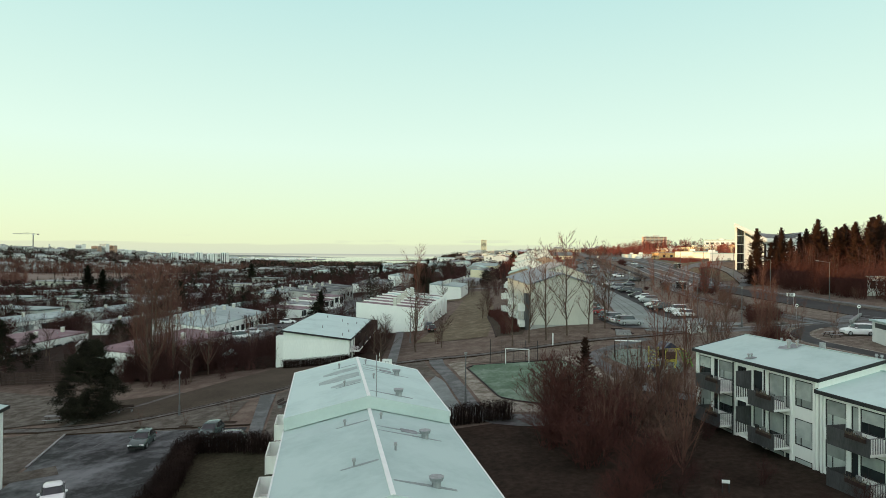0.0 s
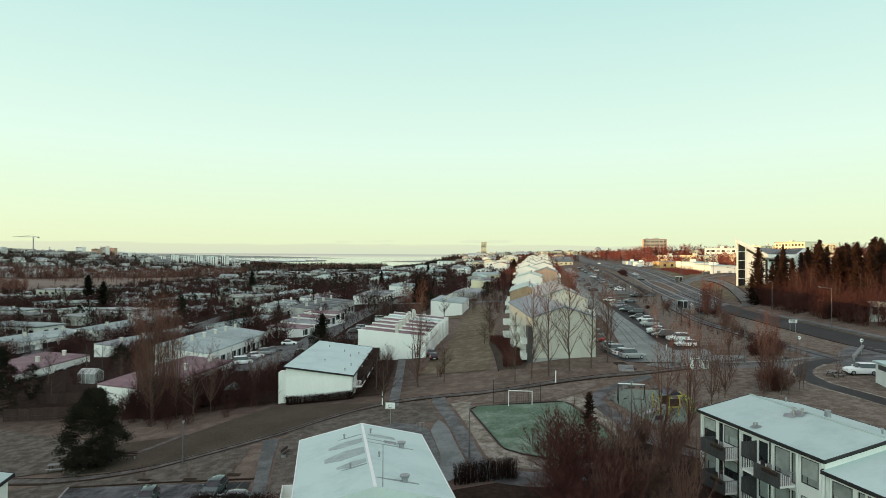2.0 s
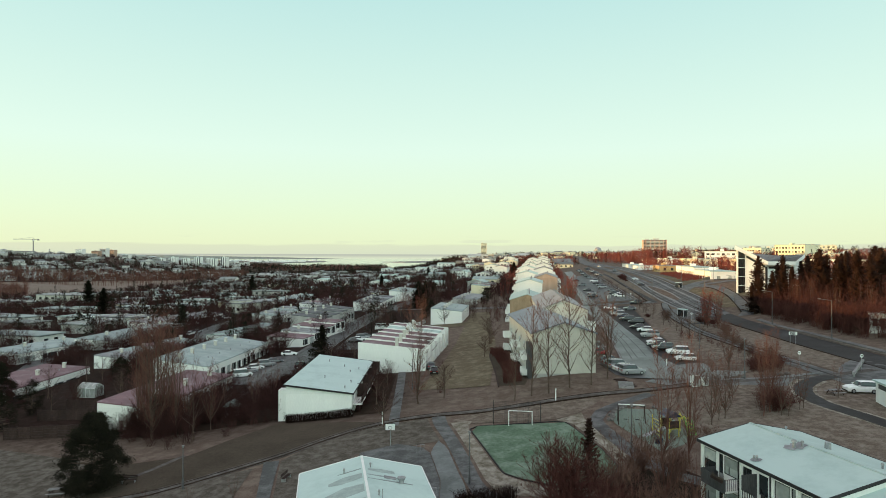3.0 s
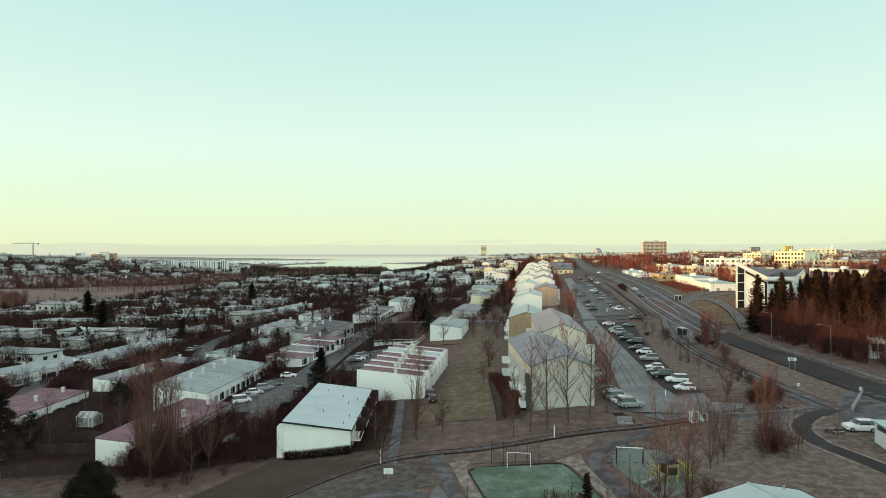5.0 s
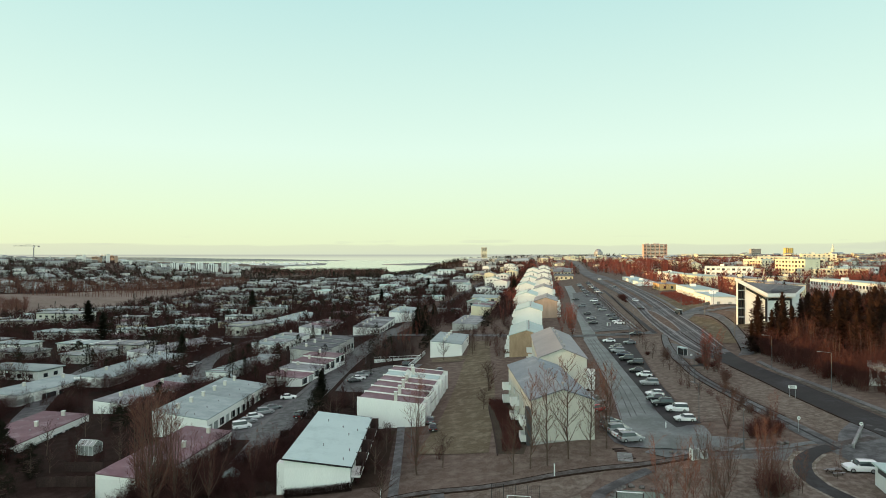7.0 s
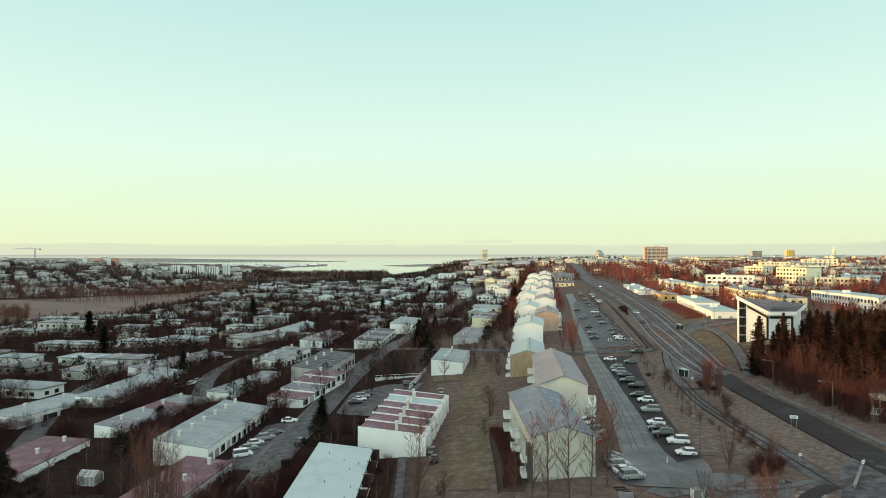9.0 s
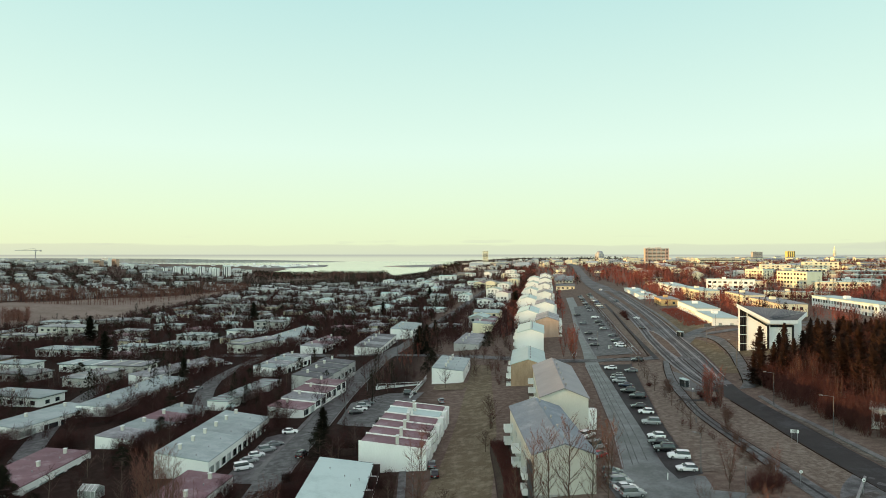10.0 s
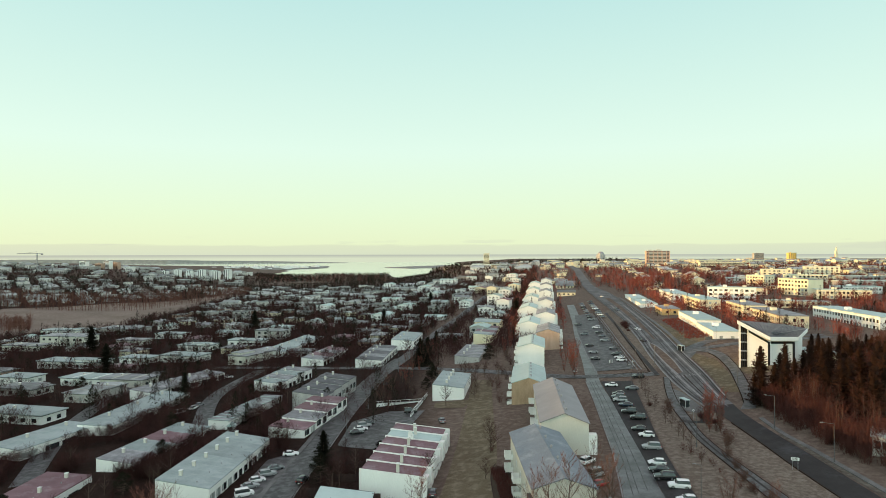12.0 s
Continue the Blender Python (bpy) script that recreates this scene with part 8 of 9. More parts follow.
far_rnd = random.Random(31)
brown, rosy, dark, belt = Shape(), Shape(), Shape(), Shape()
tries = 0
while len(brown.f) < 720000 and tries < 60000:
    tries += 1
    y = 150 + 1750 * far_rnd.random() ** 1.9
    x = far_rnd.uniform(-0.78, 0.15) * y
    z = ground(x, y)
    if z < -19.5 or (y < 290 and x > -0.25 * y) or not free(x, y, 0.2 if y < 700 else -3):
        continue
    if on_meadow(x, y):
        continue
    wood = -0.33 * y < x < 0.03 * y and y > 1000
    if far_rnd.random() < (0.5 if wood else 0.012 if y < 300 else 0.04 if y < 420 else 0.09):
        spike(dark, far_rnd, x, y, z, far_rnd.uniform(4.5, 9.0), far_rnd.uniform(1.9, 3.4), 170 if y < 420 else 90 if y < 700 else 36)
    else:
        tuft(brown, far_rnd, x, y, z, far_rnd.uniform(2.4, 5.8) if y < 270 else far_rnd.uniform(3.0, 7.4) if y < 420 else far_rnd.uniform(3.5, 8.0), far_rnd.uniform(1.2, 2.6) if y < 300 else far_rnd.uniform(1.5, 3.2), 120 if y < 300 else 60 if y < 450 else 36 if y < 900 else 20, 0.034 if y < 300 else 0.05 + 0.00014 * y)
for k in range(520):
    y = 185 + 420 * far_rnd.random() ** 1.3
    x = far_rnd.uniform(-0.78, 0.02) * y
    if not free(x, y, -2.6) or on_meadow(x, y) or x > -16 and y < 260:
        continue
    z = ground(x, y)
    if far_rnd.random() < 0.34:
        spike(dark, far_rnd, x, y, z, far_rnd.uniform(6, 12.5), far_rnd.uniform(2.0, 3.8), 240)
    else:
        tuft(brown, far_rnd, x, y, z, far_rnd.uniform(5.5, 9.5), far_rnd.uniform(1.8, 3.6), 190, 0.035 + 0.00008 * y)
tries = 0
while tries < 9000:
    tries += 1
    y = 250 + 1500 * far_rnd.random() ** 1.6
    x = far_rnd.uniform(0.10, 0.80) * y
    if x < 0.19 * y + 52 and y < 620 and x > 0.13 * y + 30 and x < 0.24 * y + 70 and not (x > 112 and y < 420):
        continue
    if not free(x, y, 1.0 if y < 600 else -2):
        continue
    if x < 0.44 * y and y < 350 and x < 136 or 168 < x < 193 and 250 < y < 336 or 205 < x < 262 and 395 < y < 436:
        continue
    z = ground(x, y)
    if far_rnd.random() < 0.22:
        tuft(brown, far_rnd, x, y, z, far_rnd.uniform(3, 8), far_rnd.uniform(1.8, 3.2), 44 if y < 600 else 24, 0.05 + 0.00014 * y)
    elif far_rnd.random() < 0.17:
        spike(dark, far_rnd, x, y, z, far_rnd.uniform(6, 12), far_rnd.uniform(1.6, 2.8), 200 if y < 600 else 40)
    else:
        tuft(rosy, far_rnd, x, y, z, far_rnd.uniform(4, 9), far_rnd.uniform(1.8, 3.2), 50 if y < 600 else 26, 0.05 + 0.00014 * y)
# shelter belts round the meadow across the valley: rows of slim upright trees
for xa, ya, xb, yb, apart in ((-560, 655, -395, 665, 1.7), (-411, 665, -325, 688, 2.4), (-600, 700, -340, 745, 1.9), (-640, 735, -340, 815, 1.8), (-420, 860, -300, 900, 1.8), (-400, 985, -300, 985, 1.6), (-330, 700, -300, 960, 4.0)):
    for k in range(int(math.hypot(xb - xa, yb - ya) / apart)):
        u = k * apart / math.hypot(xb - xa, yb - ya)
        x, y, h = xa + (xb - xa) * u + far_rnd.uniform(-0.5, 0.5), ya + (yb - ya) * u + far_rnd.uniform(-1.5, 1.5), far_rnd.uniform(9, 15)
        belt.limb((x, y, ground(x, y) - 0.5), (x, y, ground(x, y) + h * 0.8), 0.34, 0.10)
        tuft(belt, far_rnd, x, y, ground(x, y) + h * 0.12, h, 1.2, 26, 0.17)
for k in range(120):
    x, y = far_rnd.uniform(-385, -318), far_rnd.uniform(486, 540)
    h = far_rnd.uniform(8, 14)
    if x > -0.66 * y:
        continue
    belt.limb((x, y, ground(x, y) - 0.5), (x, y, ground(x, y) + h * 0.8), 0.26, 0.08)
    tuft(belt, far_rnd, x, y, ground(x, y), h, 1.7, 50, 0.15)
# dark evergreens along the crest of the western hill
for k in range(420):
    y = far_rnd.uniform(820, 1400)
    x = -y * far_rnd.uniform(0.36, 0.76)
    if free(x, y, -2):
        spike(dark, far_rnd, x, y, ground(x, y), far_rnd.uniform(7, 13), far_rnd.uniform(2.5, 4.2), 30)
# tall reddish poplars in groups along the main road
for cx, cy, many in ((180, 600, 9), (186, 575, 7), (205, 625, 9), (222, 640, 8), (197, 545, 6), (232, 600, 6), (262, 640, 7), (292, 640, 7), (240, 700, 10), (190, 690, 10)):
    for k in range(many):
        x, y = cx + far_rnd.gauss(0, 6), cy + far_rnd.gauss(0, 9)
        tuft(rosy, far_rnd, x, y, ground(x, y), far_rnd.uniform(10, 15), far_rnd.uniform(1.4, 2.4), 110, 0.10)
for k in range(520):
    y = far_rnd.uniform(1750, 2600)
    x = far_rnd.uniform(-0.02, 0.30) * y
    spike(dark, far_rnd, x, y, ground(x, y), far_rnd.uniform(9, 15), far_rnd.uniform(3, 5), 9)
# wooded low shore of the bay
shore = Shape()
ring = [(-545, 1540), (-430, 1440), (-110, 1440), (-120, 1700), (-180, 1990), (-300, 2010), (-430, 1900), (-560, 1800)]
shore.solid([(x, y, -24.0) for x, y in ring], [(x, y, -19.4) for x, y in ring])
single("wooded_shore", shore, grass, "low dark wooded shore of the bay", "shore", kind="structure")
for k in range(1500):
    y = far_rnd.uniform(1450, 1985)
    x = far_rnd.uniform(-0.30, -0.085) * y
    if y > 1900 and x < -400:
        continue
    z = max(ground(x, y), -19.4)
    if far_rnd.random() < 0.6:
        spike(dark, far_rnd, x, y, z, far_rnd.uniform(5.5, 12), far_rnd.uniform(2.4, 4.2), 9)
    else:
        tuft(belt, far_rnd, x, y, z, far_rnd.uniform(7, 11), 3.4, 16, 0.36)
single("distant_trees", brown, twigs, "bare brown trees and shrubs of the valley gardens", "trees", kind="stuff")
single("shelter_belts", belt, poplar_twigs, "rows of tall bare trees round the meadow", "trees", kind="stuff")
single("sunlit_trees", rosy, red_twigs, "bare trees on the sunny rise, sunlit red put into their colour", "trees", kind="stuff")
single("distant_conifers", dark, dark_needles, "dark conifers scattered among the houses", "trees", kind="stuff")


# hedges: clipped rows of twigs
def hedge(pts, h, wide, label, dense=70, mat=None):
    line = smooth_line(pts, 0.5)
    s = Shape()
    for p in line:
        z = ground(p.x, p.y)
        for _ in range(int(dense * 6)):
            o = Vector((p.x + rt.uniform(-0.3, 0.3) + rt.uniform(-wide, wide) / 2, p.y + rt.uniform(-0.3, 0.3) + rt.uniform(-wide, wide) / 2, z + h * rt.uniform(0.05, 0.92)))
            d = Vector((rt.gauss(0, 1), rt.gauss(0, 1), rt.gauss(0.5, 0.7))).normalized() * rt.uniform(0.15, 0.38)
            sprig(s, rt, o, o + d, 0.022)
        for _ in range(14):
            x, y = p.x + rt.uniform(-wide, wide) / 2, p.y + rt.uniform(-wide, wide) / 3
            s.limb((x, y, z - 0.2), (x + rt.uniform(-0.2, 0.2), y + rt.uniform(-0.2, 0.2), z + h * 0.8), 0.04, 0.02)
    single("hedge", s, mat or hedge_twigs, label, "hedge")


hedge([(-22.6, 94.0), (-17.5, 94.0), (-13.2, 94.2)], 1.3, 0.7, "thin bare hedge below the white end wall")
hedge([(2.0, 58.6), (4.5, 58.9), (7.0, 59.0)], 2.0, 1.1, "clipped bare hedge beside the path", 110)
hedge([(-21.5, 56.6), (-18, 55.9), (-14.6, 55.0)], 1.8, 1.6, "dark clipped hedge round the car park", 130)
hedge([(-21.8, 56.0), (-20.6, 51), (-19.6, 46.5), (-18.8, 40)], 1.6, 1.8, "dark clipped hedge round the car park", 130)
hedge([(-31.5, 127), (-28.5, 127.5), (-25, 128)], 1.4, 0.9, "bare hedge by the parking bay", 90)
hedge([(12.0, 102.4), (12.9, 112), (12.8, 124), (12.2, 134)], 1.3, 3.0, "dense dark red-brown shrubs below the balconies", 55, wood_twigs)
hedge([(-31, 112), (-30, 126)], 1.6, 1.2, "bare hedge round a small garden", 90)
for x, y, s in ((57.6, 114.5, 0.34), (56.6, 118.0, 0.30), (57.0, 121.5, 0.22), (56.2, 126.0, 0.26), (56.6, 129.5, 0.34), (55.6, 133.5, 0.40), (54.8, 137.0, 0.44), (54.2, 140.0, 0.38), (56.8, 132.0, 0.28), (58.2, 116.5, 0.24)):
    plant_tree(THICKET, "shrub", x, y, s, "low patchy bare bush beside the footway", "footway bushes", "shrub")


# ---- cars ----
def paint(name, c):
    m = material(name, c, tuple(v * 0.92 for v in c), 0.25, 2.0, spec=0.5)
    m.node_tree.nodes["Principled BSDF"].inputs["Coat Weight"].default_value = 0.4
    return m


PAINT = {"white": paint("white_car_paint", (0.78, 0.79, 0.79)), "black": paint("black_car_paint", (0.014, 0.014, 0.016)), "silver": paint("silver_car_paint", (0.27, 0.28, 0.29)),
         "grey": paint("grey_car_paint", (0.13, 0.14, 0.15)), "blue": paint("dark_blue_car_paint", (0.025, 0.035, 0.06)), "red": paint("red_car_paint", (0.30, 0.02, 0.025)), "teal": paint("frosted_car_paint", (0.055, 0.085, 0.08))}
head_glass = material("headlight_glass", (0.55, 0.57, 0.58), (0.65, 0.67, 0.68), 0.15, 3.0, spec=0.6)
tail_glass = material("tail_light_glass", (0.25, 0.015, 0.012), (0.30, 0.02, 0.018), 0.2, 3.0)
rim_metal = material("wheel_rim", (0.35, 0.36, 0.37), (0.45, 0.46, 0.47), 0.35, 3.0, metal=0.7)


def loft(rings):
    """A skin over rings of equally many points, closed at both ends."""
    s = Shape()
    n = len(rings[0])
    for r in rings:
        s.v += r
    for i in range(len(rings) - 1):
        for k in range(n):
            s.f.append((i * n + k, i * n + (k + 1) % n, (i + 1) * n + (k + 1) % n, (i + 1) * n + k))
    s.f.append(tuple(range(n - 1, -1, -1)))
    s.f.append(tuple(range((len(rings) - 1) * n, len(rings) * n)))
    return s


CAR_SHAPES = {
    # length, width, height, bonnet height, (x of windscreen foot, roof front, roof back, rear foot)
    "hatchback": (4.2, 1.76, 1.48, 0.92, (0.75, 0.15, -1.45, -1.95)),
    "saloon": (4.6, 1.80, 1.45, 0.92, (0.75, 0.10, -1.15, -1.85)),
    "suv": (4.7, 1.88, 1.78, 1.08, (0.85, 0.35, -1.95, -2.22)),
    "van": (4.6, 1.85, 1.95, 1.10, (1.35, 0.80, -2.15, -2.25)),
}
car_parts = {}


def car_meshes(kind, colour):
    key = (kind, colour)
    if key in car_parts:
        return car_parts[key]
    L, Wd, H, B, (wf, rf, rb, re) = CAR_SHAPES[kind]
    def ring(x, half, z0, z1, tuck=0.06):
        return [(x, -half + tuck, z0), (x, -half, z0 + 0.18), (x, -half, z1 - 0.16), (x, -half + 0.10, z1), (x, half - 0.10, z1), (x, half, z1 - 0.16), (x, half, z0 + 0.18), (x, half - tuck, z0)]
    h = Wd / 2
    body = loft([ring(-L / 2, h * 0.86, 0.32, B - 0.10), ring(-L / 2 + 0.12, h * 0.95, 0.24, B), ring(-L * 0.25, h, 0.20, B + 0.02), ring(wf, h, 0.20, B + 0.02), ring(L / 2 - 0.55, h * 0.97, 0.22, B - 0.10), ring(L / 2 - 0.12, h * 0.90, 0.26, B - 0.24), ring(L / 2, h * 0.76, 0.34, B - 0.34)])
    hb, ht = h * 0.95, h * 0.74
    def hoop(x, z, k=1.0, up=0.0):
        low = B - 0.03
        return [(x, -hb * k, low), (x, -(hb * 0.45 + ht * 0.55) * k, low + (z - low) * 0.55), (x, -ht * k, low + (z - low) * 0.90), (x, -ht * 0.72 * k, z + up), (x, ht * 0.72 * k, z + up), (x, ht * k, low + (z - low) * 0.90), (x, (hb * 0.45 + ht * 0.55) * k, low + (z - low) * 0.55), (x, hb * k, low)]
    g = loft([hoop(re, B + 0.06), hoop(rb, H - 0.06), hoop((rf + rb) / 2, H - 0.02), hoop(rf, H - 0.06), hoop((rf + wf) / 2, (H + B) / 2 + 0.06), hoop(wf, B + 0.03)])
    def lid(x, z, k):
        return [(x, -ht * k, z - 0.10), (x, -ht * 0.72 * k, z), (x, ht * 0.72 * k, z), (x, ht * k, z - 0.10), (x, ht * 0.6 * k, z - 0.12), (x, -ht * 0.6 * k, z - 0.12)]
    cab = loft([lid(rb - 0.10, H - 0.06, 0.98), lid(rb + 0.1, H - 0.015, 1.02), lid((rf + rb) / 2, H + 0.015, 1.03), lid(rf - 0.1, H - 0.015, 1.02), lid(rf + 0.08, H - 0.07, 0.98)])
    tyre = Shape().tube((0, -0.11, 0), (0, 0.11, 0), 0.33, 0.33, 14).mesh("tyre", rubber)
    rim = Shape().tube((0, -0.125, 0), (0, 0.125, 0), 0.21, 0.21, 10).mesh("rim", rim_metal)
    lamp = Shape().box(-0.05, 0.05, -0.2, 0.2, -0.08, 0.08)
    mirror = Shape().box(-0.1, 0.1, -0.1, 0.1, -0.06, 0.08)
    plate = Shape().box(-0.02, 0.02, -0.26, 0.26, -0.06, 0.06)
    bumper = Shape().box(-0.08, 0.08, -h * 0.8, h * 0.8, 0, 0.16)
    def sleek(me):
        me.shade_smooth()
        me.set_sharp_from_angle(angle=radians(38))
        return me
    car_parts[key] = dict(body=sleek(body.mesh("body", PAINT[colour])), glass=sleek(g.mesh("cabin_glass", glass)), cab=sleek(cab.mesh("roof", PAINT[colour])), tyre=tyre, rim=rim, head=lamp.mesh("headlight", head_glass), tail=lamp.mesh("tail_light", tail_glass),
                          mirror=mirror.mesh("mirror", PAINT[colour]), plate=plate.mesh("number_plate", trim_white), bumper=bumper.mesh("bumper", rubber), dims=(L, Wd, H, B, wf))
    return car_parts[key]


def car(kind, colour, x, y, turn, label="", group="parked cars"):
    k = car_meshes(kind, colour)
    L, Wd, H, B, wf = k["dims"]
    z = ground(x, y) + 0.08 + 0.0006 * max(0, y - 60)
    ob = thing("car", pose(x, y, z, 0, 0, turn) @ Matrix.Diagonal((0.88, 0.9, 0.92, 1)), label or f"{colour} {kind} parked on frosted asphalt", "car", group)
    part("body", k["body"], None, ob)
    part("cabin_glass", k["glass"], None, ob)
    part("roof", k["cab"], None, ob)
    for sx in (L * 0.31, -L * 0.30):
        for sy in (-Wd / 2 + 0.10, Wd / 2 - 0.10):
            w = part("wheel", k["tyre"], None, ob, at=pose(sx, sy, 0.33))
            if y < 150:
                part("rim", k["rim"], None, w)
    for sy in (-1, 1) if y < 230 else ():
        part("headlight", k["head"], None, ob, at=pose(L / 2 - 0.07, sy * Wd * 0.33, B - 0.34))
        part("tail_light", k["tail"], None, ob, at=pose(-L / 2 + 0.03, sy * Wd * 0.36, B - 0.22))
        part("mirror", k["mirror"], None, ob, at=pose(wf - 0.15, sy * (Wd / 2 + 0.06), B + 0.1))
    if y > 230:
        return ob
    part("number_plate", k["plate"], None, ob, at=pose(-L / 2 - 0.0, 0, 0.55))
    part("bumper", k["bumper"], None, ob, at=pose(L / 2 - 0.06, 0, 0.26))
    return ob


for kind, colour, x, y, turn in (
        ("saloon", "white", 55.6, 204.6, 172), ("saloon", "grey", 60.6, 198.6, 170), ("hatchback", "black", 54.6, 192.6, 165), ("suv", "grey", 53.4, 188.6, 166), ("suv", "silver", 52.9, 184.8, 166), ("saloon", "blue", 53.0, 179.4, 166),
        ("suv", "black", 51.7, 172.0, 168), ("suv", "black", 52.2, 165.8, 168), ("hatchback", "black", 49.4, 156.0, 168), ("hatchback", "white", 49.6, 151.0, 170), ("suv", "silver", 47.8, 142.0, 172), ("hatchback", "white", 45.6, 132.0, 172),
        ("saloon", "black", 44.6, 128.0, 172), ("suv", "black", 44.3, 123.8, 172), ("suv", "white", 45.4, 119.2, 172), ("hatchback", "white", 44.3, 112.6, 174),
        ("saloon", "grey", 30.7, 109.4, 10), ("suv", "silver", 30.8, 106.9, 10), ("saloon", "white", 31.0, 104.5, 10), ("suv", "silver", 31.4, 102.0, 8), ("hatchback", "grey", 30.8, 112.2, 12),
        ("suv", "white", 31.6, 134.6, 40), ("van", "silver", 31.8, 127.0, 30), ("hatchback", "red", 31.0, 121.5, 30),
        ("saloon", "black", 78.1, 357.9, 168), ("suv", "grey", 73.2, 320.7, 168), ("hatchback", "black", 67.5, 285.3, 168), ("saloon", "silver", 65.0, 267.3, 168), ("saloon", "black", 61.9, 251.7, 168), ("suv", "white", 83.6, 338.0, 168), ("saloon", "black", 80.6, 320.0, 168), ("hatchback", "grey", 79.4, 308.5, 168), ("suv", "silver", 77.1, 295.4, 168), ("saloon", "grey", 75.2, 273.0, 168), ("suv", "black", 72.4, 258.3, 168), ("saloon", "white", 71.7, 251.7, 168), ("saloon", "white", 70.8, 245.6, 168),
        ("saloon", "white", -38.6, 161.2, 8), ("saloon", "grey", -39.7, 151.0, 28), ("suv", "silver", -40.6, 147.2, 28), ("hatchback", "white", -42.0, 143.7, 28), ("saloon", "silver", -42.6, 140.2, 28), ("van", "white", -42.4, 135.6, 28),
        ("suv", "black", -31.0, 141.0, 78), ("saloon", "black", -23.8, 176.2, 14), ("saloon", "white", -23.0, 179.6, 14), ("suv", "silver", -22.4, 182.6, 14), ("hatchback", "grey", -21.6, 186.0, 14), ("suv", "black", -21.2, 237.0, 100),
        ("suv", "black", -9.6, 195.2, 8), ("saloon", "silver", 0.2, 181.7, 100), ("suv", "grey", -62.8, 181.0, 70), ("saloon", "white", -86.4, 217.6, 75), ("van", "white", -88.6, 212.2, 75), ("saloon", "silver", -86.0, 222.0, 75), ("saloon", "white", -93.8, 274.5, 10), ("saloon", "black", -97.0, 262.0, 60),
        ("hatchback", "grey", -1.6, 127.0, 92), ("saloon", "black", -1.0, 121.5, 92), ("suv", "white", 58.0, 86.2, 172), ("hatchback", "white", 60.6, 83.0, 165),
        ("hatchback", "teal", -27.4, 59.6, -82), ("hatchback", "teal", -21.5, 60.9, -92), ("saloon", "white", -27.7, 46.6, -60), ("hatchback", "grey", -18.9, 57.6, -175),
        ("suv", "black", 67.5, 214.5, 172), ("saloon", "white", 98.0, 312.0, -78), ("saloon", "black", 90.5, 280.0, -78), ("suv", "grey", 113.0, 401.0, -79), ("saloon", "white", 131.0, 512.0, 100)):
    car(kind, colour, x, y, turn)
k = random.Random(4)
for i in range(18):
    y = 352 + 9.2 * i * 0.62
    car(k.choice(("saloon", "hatchback", "suv")), k.choice(("white", "black", "silver", "grey", "blue")), 96.5 + (y - 400) * 0.155 + (7 if i % 2 else 0), y + 20, 165, group="upper car park")


# ---- street furniture ----
def street_lamp(x, y, tall, turn, arm=1.6, label="slim galvanised street lamp on the verge"):
    ob = thing("street_lamp", stand(x, y, turn), label, "street lamp", "street lamps")
    part("pole", Shape().tube((0, 0, -0.3), (0, 0, tall), 0.085, 0.05, 8), lamp_steel, ob)
    part("base", Shape().tube((0, 0, -0.3), (0, 0, 1.1), 0.12, 0.12, 8), lamp_steel, ob)
    if arm:
        part("arm", Shape().tube((0, 0, tall - 0.05), (arm, 0, tall + 0.25), 0.045, 0.04, 6), lamp_steel, ob)
    if not arm:
        part("lamp_head", Shape().tube((0, 0, tall), (0, 0, tall + 0.28), 0.10, 0.17, 8), kerb_stone, ob)
        return ob
    part("lamp_head", Shape().solid([(arm - 0.15, -0.12, tall + 0.18), (arm + 0.55, -0.1, tall + 0.24), (arm + 0.55, 0.1, tall + 0.24), (arm - 0.15, 0.12, tall + 0.18)], [(arm - 0.1, -0.08, tall + 0.34), (arm + 0.45, -0.06, tall + 0.34), (arm + 0.45, 0.06, tall + 0.34), (arm - 0.1, 0.08, tall + 0.34)]), kerb_stone, ob)
    return ob


for x, y, tall, turn, arm in ((3.2, 64.7, 5.2, 0, 0), (21.5, 70.2, 4.8, 0, 0), (-28.3, 70.1, 4.6, 0, 0), (46.4, 111.5, 7.0, 180, 1.0), (47.0, 96.4, 6.0, 0, 0), (57.9, 141.7, 7.5, 180, 1.2), (80.3, 127.8, 8.0, 180, 2.4), (80.5, 151.0, 8.0, 180, 2.0), (90.0, 190.0, 8.5, 180, 2.2),
                              (97.0, 228, 8.5, 180, 2.2), (104, 268, 8.5, 180, 2.2), (113, 320, 8.5, 180, 2.2), (124, 380, 8.5, 180, 2.2), (84.5, 100, 8.5, 180, 2.2), (62.5, 205.0, 6.5, 180, 0.8), (51.8, 243, 7, 0, 1), (61.0, 243, 7, 0, 0), (71.5, 230, 7, 0, 0), (-26.5, 175, 6, 180, 0.8), (-24.0, 205, 6, 180, 0.8), (-21.6, 238, 6, 180, 0.8),
                              (-6.2, 141, 5.5, 0, 0.5), (-4.6, 109, 5.0, 0, 0), (-18.5, 266, 7, 0, 0), (104, 206, 6, 0, 0), (79.2, 232, 7, 0, 0), (110, 250, 7, 180, 1)):
    street_lamp(x, y, tall, turn, arm)
for x, y, tall in ((17.0, 91.4, 1.8), (-7.9, 88.4, 2.0), (39.6, 109.0, 1.2)):
    ob = thing("marker_post", stand(x, y), "white-painted marker post by the footpath", "post")
    part("post", Shape().tube((0, 0, -0.2), (0, 0, tall), 0.09, 0.09, 8), trim_white, ob)
    part("cap", Shape().tube((0, 0, tall), (0, 0, tall + 0.05), 0.11, 0.09, 8), steel, ob)


